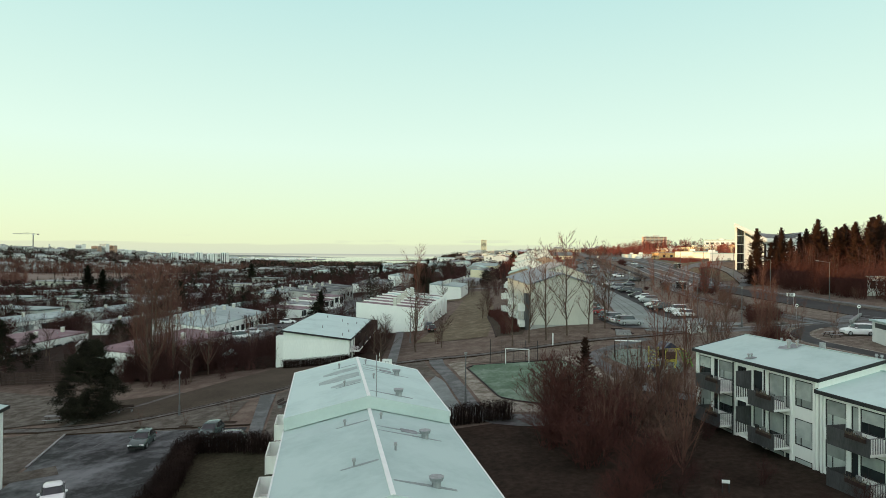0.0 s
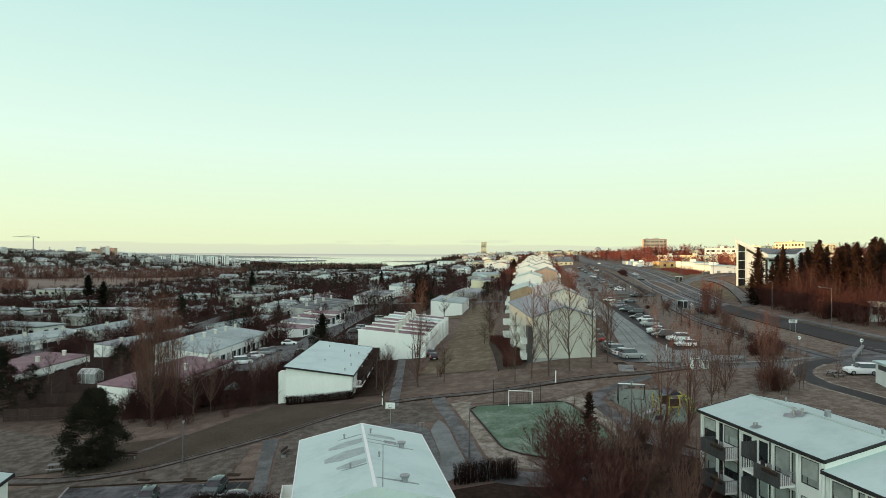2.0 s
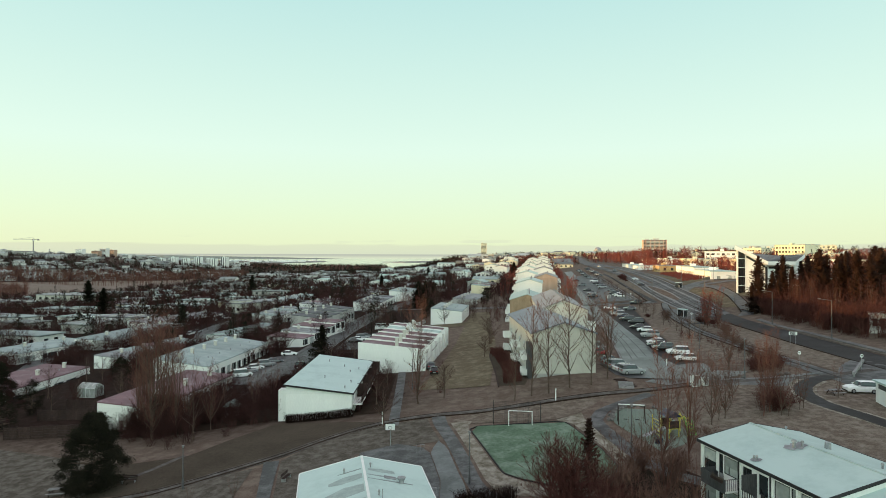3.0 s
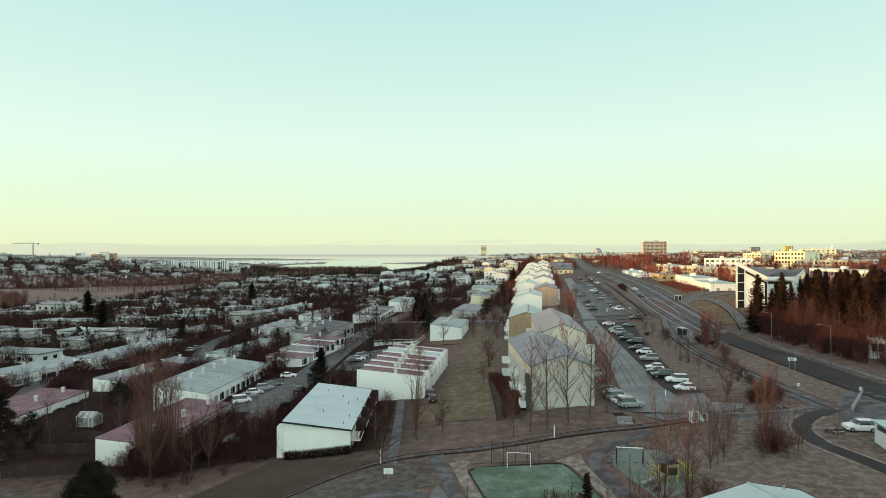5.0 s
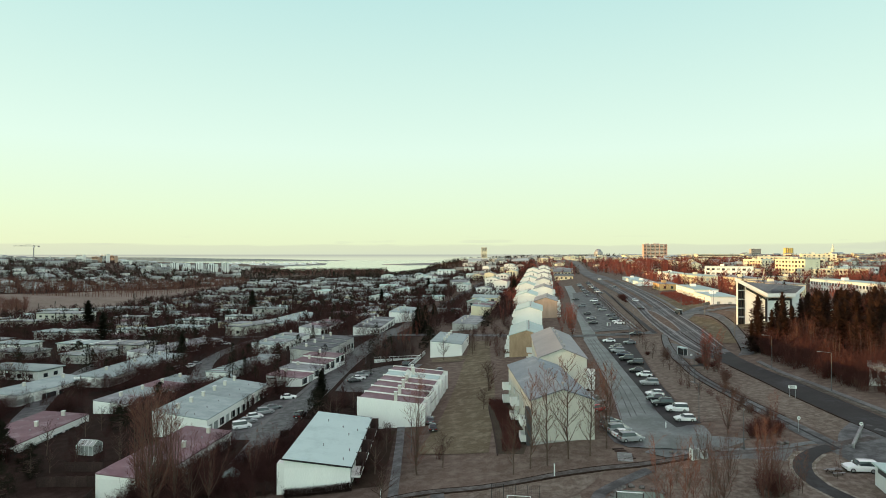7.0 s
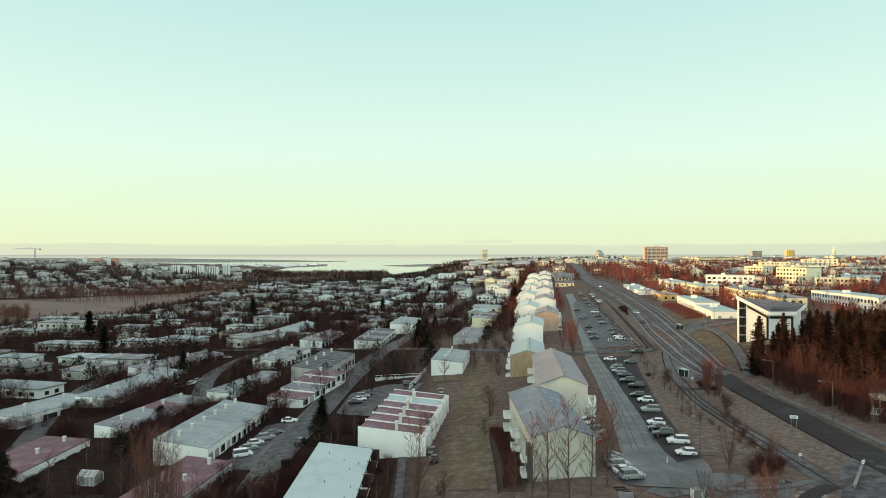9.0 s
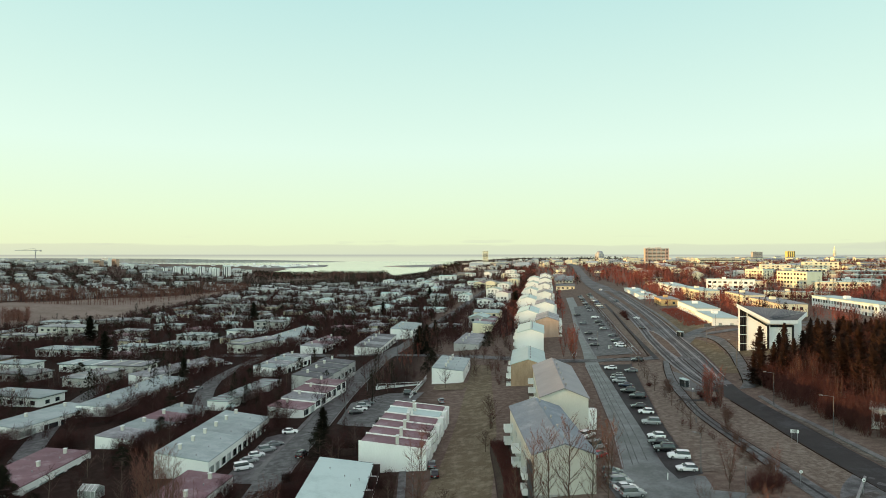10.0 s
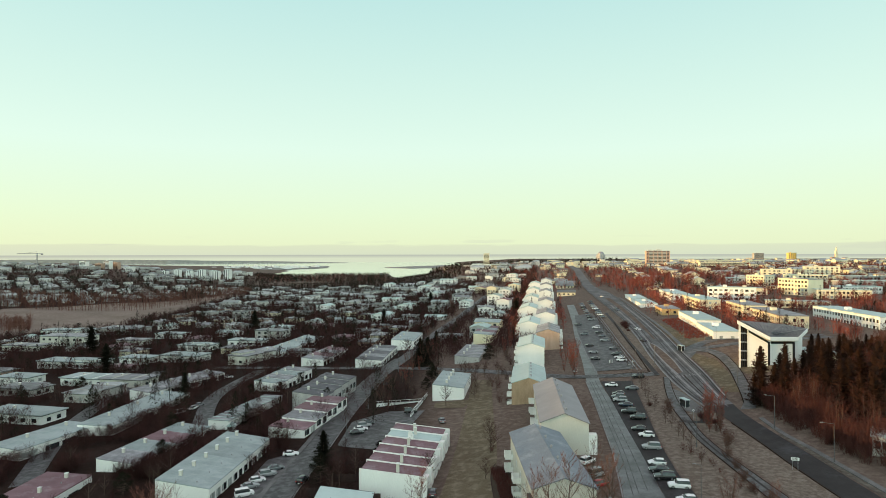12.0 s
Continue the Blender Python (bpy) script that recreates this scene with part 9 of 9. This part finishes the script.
def round_sign(x, y, turn=0, face=trim_white):
    ob = thing("road_sign", stand(x, y, turn), "round traffic sign on steel post", "road sign", "road signs")
    part("post", Shape().tube((0, 0, -0.2), (0, 0, 2.3), 0.04, 0.04, 6), steel, ob)
    part("disc", Shape().tube((0, -0.05, 2.4), (0, -0.09, 2.4), 0.28, 0.28, 18), face, ob)
    part("symbol", Shape().box(-0.16, 0.16, -0.11, -0.095, 2.33, 2.47), trim_black, ob)


for x, y in ((67.2, 99.6), (59.8, 104.0), (66.0, 163.5), (71.0, 232)):
    round_sign(x, y)
ob = thing("direction_sign", stand(71.3, 126.0, -20), "rectangular road direction sign on two posts", "road sign")
for sx in (-0.5, 0.5):
    part("post", Shape().tube((sx, 0, -0.2), (sx, 0, 2.6), 0.05, 0.05, 6), steel, ob)
panel = part("panel", Shape().box(-0.75, 0.75, -0.10, -0.05, 1.9, 2.55), trim_white, ob)
for z in (2.42, 2.23, 2.04):
    part("lettering_bar", Shape().box(-0.55, 0.40, -0.115, -0.10, z - 0.05, z + 0.05), dark_panel, panel)

# bus shelters
for x, y, turn in ((68.6, 176.0, 100), (95.5, 249, 100)):
    ob = thing("bus_shelter", stand(x, y, turn) @ Matrix.Diagonal((0.75, 0.85, 0.9, 1)), "small glazed bus shelter at the lay-by", "bus shelter")
    part("roof", Shape().box(-2.1, 2.1, -0.9, 0.9, 2.4, 2.55), frost_roof, ob)
    for sx in (-1.95, 1.95):
        for sy in (-0.75, 0.75):
            part("post", Shape().tube((sx, sy, -0.2), (sx, sy, 2.4), 0.05, 0.05, 6), trim_white, ob)
    part("back_pane", Shape().box(-1.9, 1.9, 0.72, 0.76, 0.3, 2.2), glass, ob)
    part("side_pane", Shape().box(-1.97, -1.93, -0.7, 0.7, 0.3, 2.2), glass, ob)
    part("bench", Shape().box(-1.5, 1.5, 0.2, 0.6, 0.42, 0.5), fence_wood, ob)

# electricity cabinets and clothes bank
for x, y, w, h in ((38.2, 93.6, 1.1, 1.7), (39.8, 93.9, 0.8, 1.2), (49.8, 232.5, 1.2, 1.4), (66.0, 243.2, 1.2, 1.4)):
    ob = thing("utility_cabinet", stand(x, y, 12), "pale utility cabinet by the path", "cabinet")
    part("body", Shape().box(-w / 2, w / 2, -0.4, 0.4, -0.1, h), trim_white, ob)
    part("lid", Shape().solid([(-w / 2 - 0.05, -0.45, h), (w / 2 + 0.05, -0.45, h), (w / 2 + 0.05, 0.45, h), (-w / 2 - 0.05, 0.45, h)], [(-w / 2 + 0.1, -0.2, h + 0.18), (w / 2 - 0.1, -0.2, h + 0.18), (w / 2 - 0.1, 0.2, h + 0.18), (-w / 2 + 0.1, 0.2, h + 0.18)]), kerb_stone, ob)
    part("door", Shape().box(-w / 2 + 0.08, w / 2 - 0.08, -0.43, -0.40, 0.1, h - 0.1), kerb_stone, ob)


# ---- playing field ----
goal = thing("football_goal", stand(10.6, 81.6, -8), "small white football goal on green turf", "goal")
for sx in (-1.5, 1.5):
    part("post", Shape().tube((sx, 0, 0), (sx, 0, 2.0), 0.05, 0.05, 8), trim_white, goal)
    part("stay", Shape().tube((sx, 0, 1.95), (sx, 0.9, 0.05), 0.03, 0.03, 6), trim_white, goal)
part("crossbar", Shape().tube((-1.55, 0, 2.0), (1.55, 0, 2.0), 0.05, 0.05, 8), trim_white, goal)
fence = thing("ball_fence", stand(10.3, 82.9, -8), "tall steel mesh ball fence behind the goal", "fence")
for sx in (-3.1, -1.55, 0, 1.55, 3.1):
    part("post", Shape().tube((sx, 0, -0.2), (sx, 0, 3.0), 0.05 if abs(sx) > 3 else 0.03, 0.04 if abs(sx) > 3 else 0.03, 6), trim_black, fence)
s = Shape()
for i in range(26):
    s.limb((-3.1 + 6.2 * i / 25, 0, 0.1), (-3.1 + 6.2 * i / 25, 0, 2.9), 0.008, 0.008)
for i in range(13):
    s.limb((-3.1, 0, 0.1 + 2.8 * i / 12), (3.1, 0, 0.1 + 2.8 * i / 12), 0.008, 0.008)
part("mesh", s, trim_black, fence)
for x, y, turn in ((-6.0, 78.3, 0), (-3.4, 58.6, 180)):
    ob = thing("basketball_hoop", stand(x, y, turn) @ Matrix.Diagonal((0.74, 0.74, 0.74, 1)), "basketball hoop with white backboard on court", "basketball hoop", "hoops")
    part("pole", Shape().tube((0, 0.6, -0.2), (0, 0.6, 3.1), 0.07, 0.06, 8), steel, ob)
    part("arm", Shape().tube((0, 0.6, 3.05), (0, 0.05, 3.2), 0.05, 0.05, 6), steel, ob)
    bd = part("backboard", Shape().box(-0.8, 0.8, -0.03, 0.03, 2.9, 3.9), trim_white, ob)
    for x0, x1, z0, z1 in ((-0.3, 0.3, 3.48, 3.53), (-0.3, 0.3, 3.07, 3.12), (-0.3, -0.25, 3.12, 3.48), (0.25, 0.3, 3.12, 3.48)):
        part("target_mark", Shape().box(x0, x1, -0.045, -0.03, z0, z1), dark_panel, bd)
    s = Shape()
    for i in range(12):
        a, b = 2 * math.pi * i / 12, 2 * math.pi * (i + 1) / 12
        s.limb((0.23 * math.cos(a), -0.28 + 0.23 * math.sin(a), 3.05), (0.23 * math.cos(b), -0.28 + 0.23 * math.sin(b), 3.05), 0.015, 0.015)
    part("ring", s, red_paint, ob)
for x, y, turn in ((-2.2, 75.5, 20), (-0.6, 62.5, 0)):
    ob = thing("hoop_barrier", stand(x, y, turn), "low tubular steel barrier on the path", "barrier")
    for sx in (-0.5, 0.0, 0.5):
        part("post", Shape().tube((sx, 0, -0.1), (sx, 0, 0.9), 0.03, 0.03, 6), steel, ob)
    part("rail", Shape().tube((-0.5, 0, 0.9), (0.5, 0, 0.9), 0.03, 0.03, 6), steel, ob)

# playground
swing = thing("swing_set", stand(24.1, 78.7, -10), "white-topped swing frame on green surface", "swing")
part("top_bar", Shape().tube((-1.6, 0, 2.3), (1.6, 0, 2.3), 0.07, 0.07, 8), trim_white, swing)
for sx in (-1.6, 1.6):
    for sy in (-0.7, 0.7):
        part("leg", Shape().tube((sx, 0, 2.3), (sx, sy, -0.1), 0.05, 0.05, 6), fence_wood, swing)
for sx in (-0.7, 0.7):
    st = part("seat", Shape().box(sx - 0.22, sx + 0.22, -0.09, 0.09, 0.45, 0.5), rubber, swing)
    for d in (-0.2, 0.2):
        part("chain", Shape().tube((sx + d, 0, 0.5), (sx + d, 0, 2.3), 0.012, 0.012, 4), steel, st)
climb = thing("climbing_frame", stand(27.0, 73.4, 12), "yellow and dark climbing frame with slide", "playground equipment")
for x in (-1.8, -0.6, 0.6, 1.8):
    for y in (-0.8, 0.8):
        part("post", Shape().tube((x, y, -0.2), (x, y, 2.4), 0.06, 0.06, 6), yellow, climb)
part("deck", Shape().box(-0.65, 0.65, -0.85, 0.85, 1.1, 1.2), fence_wood, climb)
for y in (-0.86, 0.86):
    part("guard_panel", Shape().box(-0.6, 0.6, y - 0.03, y + 0.03, 1.2, 1.95), fence_wood, climb, "dark panelled side of the deck")
part("guard_panel", Shape().box(0.6, 1.8, 0.78, 0.84, 0.5, 1.3), yellow, climb, "yellow panel")
part("ladder_side", Shape().tube((1.9, -0.9, 0), (1.2, -0.9, 2.4), 0.05, 0.05, 6), green_paint, climb, "green ladder side")
part("ladder_side", Shape().tube((2.9, -0.9, 0), (2.2, -0.9, 2.0), 0.05, 0.05, 6), green_paint, climb, "green ladder side")
for k in range(5):
    part("ladder_rung", Shape().tube((1.85 - 0.12 * k, -0.9, 0.3 + 0.36 * k), (2.8 - 0.12 * k, -0.9, 0.3 + 0.36 * k), 0.04, 0.04, 6), green_paint, climb, "green ladder rung")
part("roof", Shape().solid([(-0.9, -1.0, 2.4), (0.9, -1.0, 2.4), (0.9, 1.0, 2.4), (-0.9, 1.0, 2.4)], [(-0.05, -1.0, 3.0), (0.05, -1.0, 3.0), (0.05, 1.0, 3.0), (-0.05, 1.0, 3.0)]), PAINT["blue"], climb)
for i in range(5):
    part("rung", Shape().tube((0.6, -0.8 + 0.4 * i, 2.2), (1.8, -0.8 + 0.4 * i, 2.2), 0.035, 0.035, 6), yellow, climb)
    part("rung", Shape().tube((-1.8, -0.8, 0.4 + 0.4 * i), (-1.8, 0.8, 0.4 + 0.4 * i), 0.035, 0.035, 6), yellow, climb)
part("slide", Shape().solid([(-0.65, -0.35, 1.05), (-0.65, 0.35, 1.05), (-3.4, 0.35, 0.1), (-3.4, -0.35, 0.1)][::-1], [(-0.65, -0.35, 1.15), (-0.65, 0.35, 1.15), (-3.4, 0.35, 0.2), (-3.4, -0.35, 0.2)][::-1]), steel, climb)
part("net", Shape().tube((1.8, -0.8, 2.3), (3.0, -0.8, 0), 0.03, 0.03, 5).tube((1.8, 0, 2.3), (3.0, 0, 0), 0.03, 0.03, 5).tube((1.8, 0.8, 2.3), (3.0, 0.8, 0), 0.03, 0.03, 5).tube((2.2, -0.8, 1.5), (2.2, 0.8, 1.5), 0.03, 0.03, 5).tube((2.6, -0.8, 0.75), (2.6, 0.8, 0.75), 0.03, 0.03, 5), yellow, climb)
spring = thing("spring_rider", stand(24.6, 70.4), "small dark spring rider", "playground equipment")
part("spring", Shape().tube((0, 0, 0), (0, 0, 0.4), 0.1, 0.1, 8), steel, spring)
part("seat", Shape().solid([(-0.4, -0.12, 0.4), (0.4, -0.12, 0.4), (0.4, 0.12, 0.4), (-0.4, 0.12, 0.4)], [(-0.3, -0.08, 0.9), (0.45, -0.08, 1.0), (0.45, 0.08, 1.0), (-0.3, 0.08, 0.9)]), PAINT["blue"], spring)
tagged(spring, "small dark blue spring rider on green surface")


def boulder(x, y, r):
    bm = bmesh.new()
    bmesh.ops.create_icosphere(bm, subdivisions=2, radius=r)
    for v in bm.verts:
        v.co *= 0.8 + 0.35 * noise.noise(v.co * 1.7 / r + Vector((x, y, 0)))
        v.co.z *= 0.65
    me = bpy.data.meshes.new("boulder")
    bm.to_mesh(me)
    bm.free()
    me.materials.append(boulder_stone)
    tagged_ob = single("boulder", me, None, "grey boulder marking the edge of grass", "boulder", "boulders", m=stand(x, y, 0, -r * 0.25))
    return tagged_ob


for x, y, r in ((36.0, 96.6, 0.5), (37.0, 96.4, 0.45), (42.0, 97.0, 0.6), (43.0, 96.9, 0.7), (44.6, 97.2, 0.5), (53.6, 98.4, 0.7), (54.9, 98.6, 0.6), (23.9, 84.0, 0.6), (22.6, 82.3, 0.55), (23.2, 83.1, 0.5), (25.2, 85.2, 0.5), (26.3, 85.4, 0.6), (27.6, 84.8, 0.5), (22.0, 80.4, 0.55), (22.5, 81.3, 0.5), (24.6, 84.6, 0.5), (29.6, 82.8, 0.5), (47.2, 97.2, 0.5), (50.4, 97.8, 0.45), (28.9, 84.0, 0.5)):
    boulder(x, y, r)

# tables and benches
for x, y, turn in ((54.2, 85.8, 10), (-43.0, 71.5, 12)):
    ob = thing("picnic_table", stand(x, y, turn), "weathered wooden picnic table on the grass", "picnic table", "picnic tables")
    for k in range(5):
        part("table_board", Shape().box(-0.95, 0.95, -0.36 + 0.15 * k, -0.23 + 0.15 * k, 0.72, 0.76), kerb_stone, ob)
    for sy in (-0.75, 0.75):
        part("seat_board", Shape().box(-0.95, 0.95, sy - 0.14, sy + 0.14, 0.42, 0.46), kerb_stone, ob)
    for sx in (-0.7, 0.7):
        part("leg", Shape().tube((sx, -0.3, 0.72), (sx, -0.75, 0), 0.05, 0.05, 4), fence_wood, ob)
        part("leg", Shape().tube((sx, 0.3, 0.72), (sx, 0.75, 0), 0.05, 0.05, 4), fence_wood, ob)
        part("beam", Shape().box(sx - 0.04, sx + 0.04, -0.8, 0.8, 0.36, 0.42), fence_wood, ob)
for x, y, turn in ((-16.9, 70.4, 80), (-36.0, 73.5, 10)):
    ob = thing("bench", stand(x, y, turn), "wooden park bench beside the path", "bench", "benches")
    for k in range(3):
        part("slat", Shape().box(-0.9, 0.9, -0.2 + 0.15 * k, -0.08 + 0.15 * k, 0.42, 0.46), fence_wood, ob)
    for k in range(2):
        part("back_slat", Shape().box(-0.9, 0.9, 0.26, 0.30, 0.55 + 0.18 * k, 0.67 + 0.18 * k), fence_wood, ob)
    for sx in (-0.7, 0.7):
        part("leg", Shape().box(sx - 0.05, sx + 0.05, -0.2, 0.3, 0, 0.42), kerb_stone, ob)

# steps from the car park to the path
ob = thing("outdoor_steps", stand(28.4, 95.2, -12), "short flight of frosted timber steps", "steps")
for k in range(5):
    part("step", Shape().box(-1.1, 1.1, -1.1 + 0.5 * k, -0.6 + 0.5 * k, -0.3, 0.05 + 0.10 * k), kerb_stone, ob)


# board fences
def board_fence(x0, y0, x1, y1, h, label="brown stained board fence round a garden"):
    n = max(2, int(math.hypot(x1 - x0, y1 - y0) / 1.8))
    turn = math.degrees(math.atan2(y1 - y0, x1 - x0))
    ob = thing("board_fence", pose((x0 + x1) / 2, (y0 + y1) / 2, ground((x0 + x1) / 2, (y0 + y1) / 2), 0, 0, turn), label, "fence", "garden fences")
    L = math.hypot(x1 - x0, y1 - y0)
    for i in range(n + 1):
        u = -L / 2 + L * i / n
        dz = ground(x0 + (x1 - x0) * i / n, y0 + (y1 - y0) * i / n) - ground((x0 + x1) / 2, (y0 + y1) / 2)
        part("post", Shape().box(u - 0.06, u + 0.06, -0.06, 0.06, dz - 0.4, dz + h + 0.08), fence_wood, ob)
        if i < n:
            du = L / n
            s = Shape()
            for k in range(5):
                s.box(u + 0.06, u + du - 0.06, -0.03, 0.03, dz + 0.03 + h * k / 5, dz + h * (k + 1) / 5 - 0.015)
            part("panel", s, fence_wood, ob)


board_fence(-66.0, 95.7, -53.8, 95.6, 1.9)
board_fence(-68.0, 106.8, -57.2, 105.6, 1.8)
board_fence(-67.5, 114.0, -60.0, 113.0, 1.8)
board_fence(-53.8, 95.6, -54.2, 99.0, 1.9)
board_fence(-29.0, 97.0, -24.0, 96.6, 1.7)
board_fence(-31.0, 120.0, -24.0, 124.0, 1.7)
board_fence(-28.5, 132.5, -19.0, 131.5, 1.8)
board_fence(-27.5, 140.5, -18.5, 139.0, 1.8)
board_fence(-26.5, 148.0, -17.0, 147.0, 1.8)
board_fence(-15.0, 200.0, -15.5, 212.0, 1.5)
board_fence(-12.0, 206.0, -12.4, 224.0, 1.5)
board_fence(-60.0, 228.0, -76.0, 231.0, 1.7)
board_fence(-56.0, 188.0, -58.0, 206.0, 1.7)

# garden glasshouse and play hut
ob = thing("greenhouse", stand(-69.0, 124.5, -8), "small glass greenhouse in a garden", "greenhouse")
s = Shape()
for x in (-1.8, -0.9, 0, 0.9, 1.8):
    for y in (-1.4, 1.4):
        s.limb((x, y, 0), (x, y, 1.9), 0.04, 0.04)
        s.limb((x, y, 1.9), (x, 0, 2.7), 0.04, 0.04)
for y, z in ((-1.4, 1.9), (1.4, 1.9), (0, 2.7), (-1.4, 0.1), (1.4, 0.1)):
    s.limb((-1.8, y, z), (1.8, y, z), 0.04, 0.04)
part("frame", s, trim_white, ob)
part("glazing", Shape().box(-1.78, 1.78, -1.38, 1.38, 0.1, 1.88), curtain, ob)
part("glass_roof", Shape().solid([(-1.8, -1.4, 1.9), (1.8, -1.4, 1.9), (1.8, 1.4, 1.9), (-1.8, 1.4, 1.9)], [(-1.8, -0.02, 2.66), (1.8, -0.02, 2.66), (1.8, 0.02, 2.66), (-1.8, 0.02, 2.66)]), curtain, ob)
for x, y, turn in ((-33.2, 101.4, 10), (-63, 188, 5)):
    ob = thing("garden_shed", stand(x, y, turn), "small pale garden play hut", "shed")
    part("body", Shape().box(-1.1, 1.1, -1.0, 1.0, -0.2, 1.7), kerb_stone, ob)
    part("roof", Shape().solid([(-1.35, -1.25, 1.7), (1.35, -1.25, 1.7), (1.35, 1.25, 1.7), (-1.35, 1.25, 1.7)], [(-0.05, -1.25, 2.5), (0.05, -1.25, 2.5), (0.05, 1.25, 2.5), (-0.05, 1.25, 2.5)]), frost_roof, ob)
    part("door", Shape().box(-0.35, 0.35, -1.03, -1.0, 0, 1.5), dark_panel, ob)
# kiosk by the junction and the house by the wood
ob = thing("kiosk", stand(59.6, 78.8, -12), "white kiosk with dark sign panel", "kiosk")
part("body", Shape().box(-3.2, 3.2, -2.4, 2.4, -1, 2.7), trim_white, ob)
part("roof", Shape().box(-3.5, 3.5, -2.7, 2.7, 2.7, 2.9), frost_roof, ob)
part("window", Shape().box(-2.6, -0.4, -2.45, -2.4, 1.0, 2.2), glass, ob)
part("sign_panel", Shape().box(-3.24, -3.2, -1.6, 1.6, 1.9, 2.5), dark_panel, ob)
part("bin", Shape().box(-2.9, -2.1, -3.4, -2.7, -0.6, 1.0), dark_panel, ob)
shed_house("house", "white bungalow with many windows beside the wood", 94.4, 130.0, 7.3, -35, 8, 8, 3.2, 3.0, white_wall, frost_roof, {"left": row_of(-3.5, 3.5, 5, 1.1, 0.8, 2.4), "front": row_of(-3.6, 3.6, 6, 0.9, 0.8, 2.4)})

# stone wall below the low white building and its dark red garden
strip("retaining_wall", [(110.5, 262), (122, 264), (130, 266)], 0.6, boulder_stone, "low dry-stone retaining wall", "wall", 0.0, thick=1.1)
s = Shape()
for i in range(900):
    u, v = rt.random(), rt.random()
    y = 268 + 70 * u
    x = 104.5 + (y - 262) * 0.185 + 9.5 * v
    z = ground(x, y)
    for _ in range(5):
        dx, dy = rt.uniform(-0.5, 0.5), rt.uniform(-0.5, 0.5)
        s.limb((x, y, z), (x + dx, y + dy, z + rt.uniform(0.6, 1.3)), 0.04, 0.015)
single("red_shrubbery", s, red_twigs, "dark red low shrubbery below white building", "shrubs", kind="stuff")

for k in range(6):
    single("timber_step", Shape().box(-0.9, 0.9, -0.12, 0.12, -0.2, 0.16), fence_wood, "dark timber step set in the bank", "step", "bank steps", m=stand(28.3 + 0.15 * k, 98.6 - 0.75 * k, 8))
ob = thing("guard_rail", stand(67.2, 100.3, -39), "low concrete guard rail beside the junction", "guard rail")
part("beam", Shape().box(-0.18, 0.18, -7.4, 7.4, 0.35, 0.75), kerb_stone, ob)
for k in range(5):
    part("post", Shape().box(-0.14, 0.14, -6.6 + 3.3 * k - 0.12, -6.6 + 3.3 * k + 0.12, -0.4, 0.36), kerb_stone, ob)
for name, ring in (("headland", [(-1250, 2700), (-700, 2650), (-560, 2950), (-620, 3350), (-1300, 3450)]), ("headland", [(-3300, 4520), (-2000, 4500), (-1200, 4540), (-560, 4560), (-700, 4760), (-1400, 4800), (-3300, 4860)]), ("headland", [(-292, 3045), (-167, 2850), (0, 2980), (20, 3600), (-138, 3331)])):
    s = Shape()
    s.solid([(x, y, -24) for x, y in ring], [(x + 8, y + 8, -24 + 30 * min(1, max(0.02, (-x - 560) / 1500)) if y > 4400 else -18.8) for x, y in ring])
    single("headland", s, far_land, "low dark headland in the bay", "headland", kind="structure")

town = Shape()
for k in range(90):
    x, y = rt.uniform(-1180, -640), rt.uniform(2760, 3300)
    w, l = rt.uniform(5, 12), rt.uniform(5, 10)
    town.box(x - w, x + w, y - l, y + l, -19, -18.8 + rt.choice((3, 4, 6, 9)))
single("shore_town", town, white_wall, "small pale houses on a headland in the bay", "houses", kind="stuff")

ob = thing("notice_board", stand(18.6, 40.1, -8), "small white notice board on two dark posts", "sign")
part("panel", Shape().box(-0.24, 0.24, -0.03, 0.03, 0.62, 0.82), trim_white, ob)
for sx in (-0.2, 0.2):
    part("post", Shape().box(sx - 0.03, sx + 0.03, -0.02, 0.05, -0.3, 0.8), trim_black, ob)
for x, y, turn, l in ((-13.9, 208.2, -76, 15.4), (-7.1, 204.2, -9.0, 28.0)):
    ob = thing("low_wall", stand(x, y, turn), "low white concrete wall with slim posts", "wall")
    part("wall", Shape().box(-0.15, 0.15, -l / 2, l / 2, -1, 0.7), trim_white, ob)
    part("coping", Shape().box(-0.2, 0.2, -l / 2 - 0.05, l / 2 + 0.05, 0.7, 0.78), kerb_stone, ob)
    for i in range(int(l / 1.5)):
        part("post", Shape().box(-0.04, 0.04, -l / 2 + 0.5 + 1.5 * i, -l / 2 + 0.58 + 1.5 * i, 0.78, 1.4), trim_white, ob)
    part("rail", Shape().box(-0.05, 0.05, -l / 2, l / 2, 1.36, 1.44), trim_white, ob)
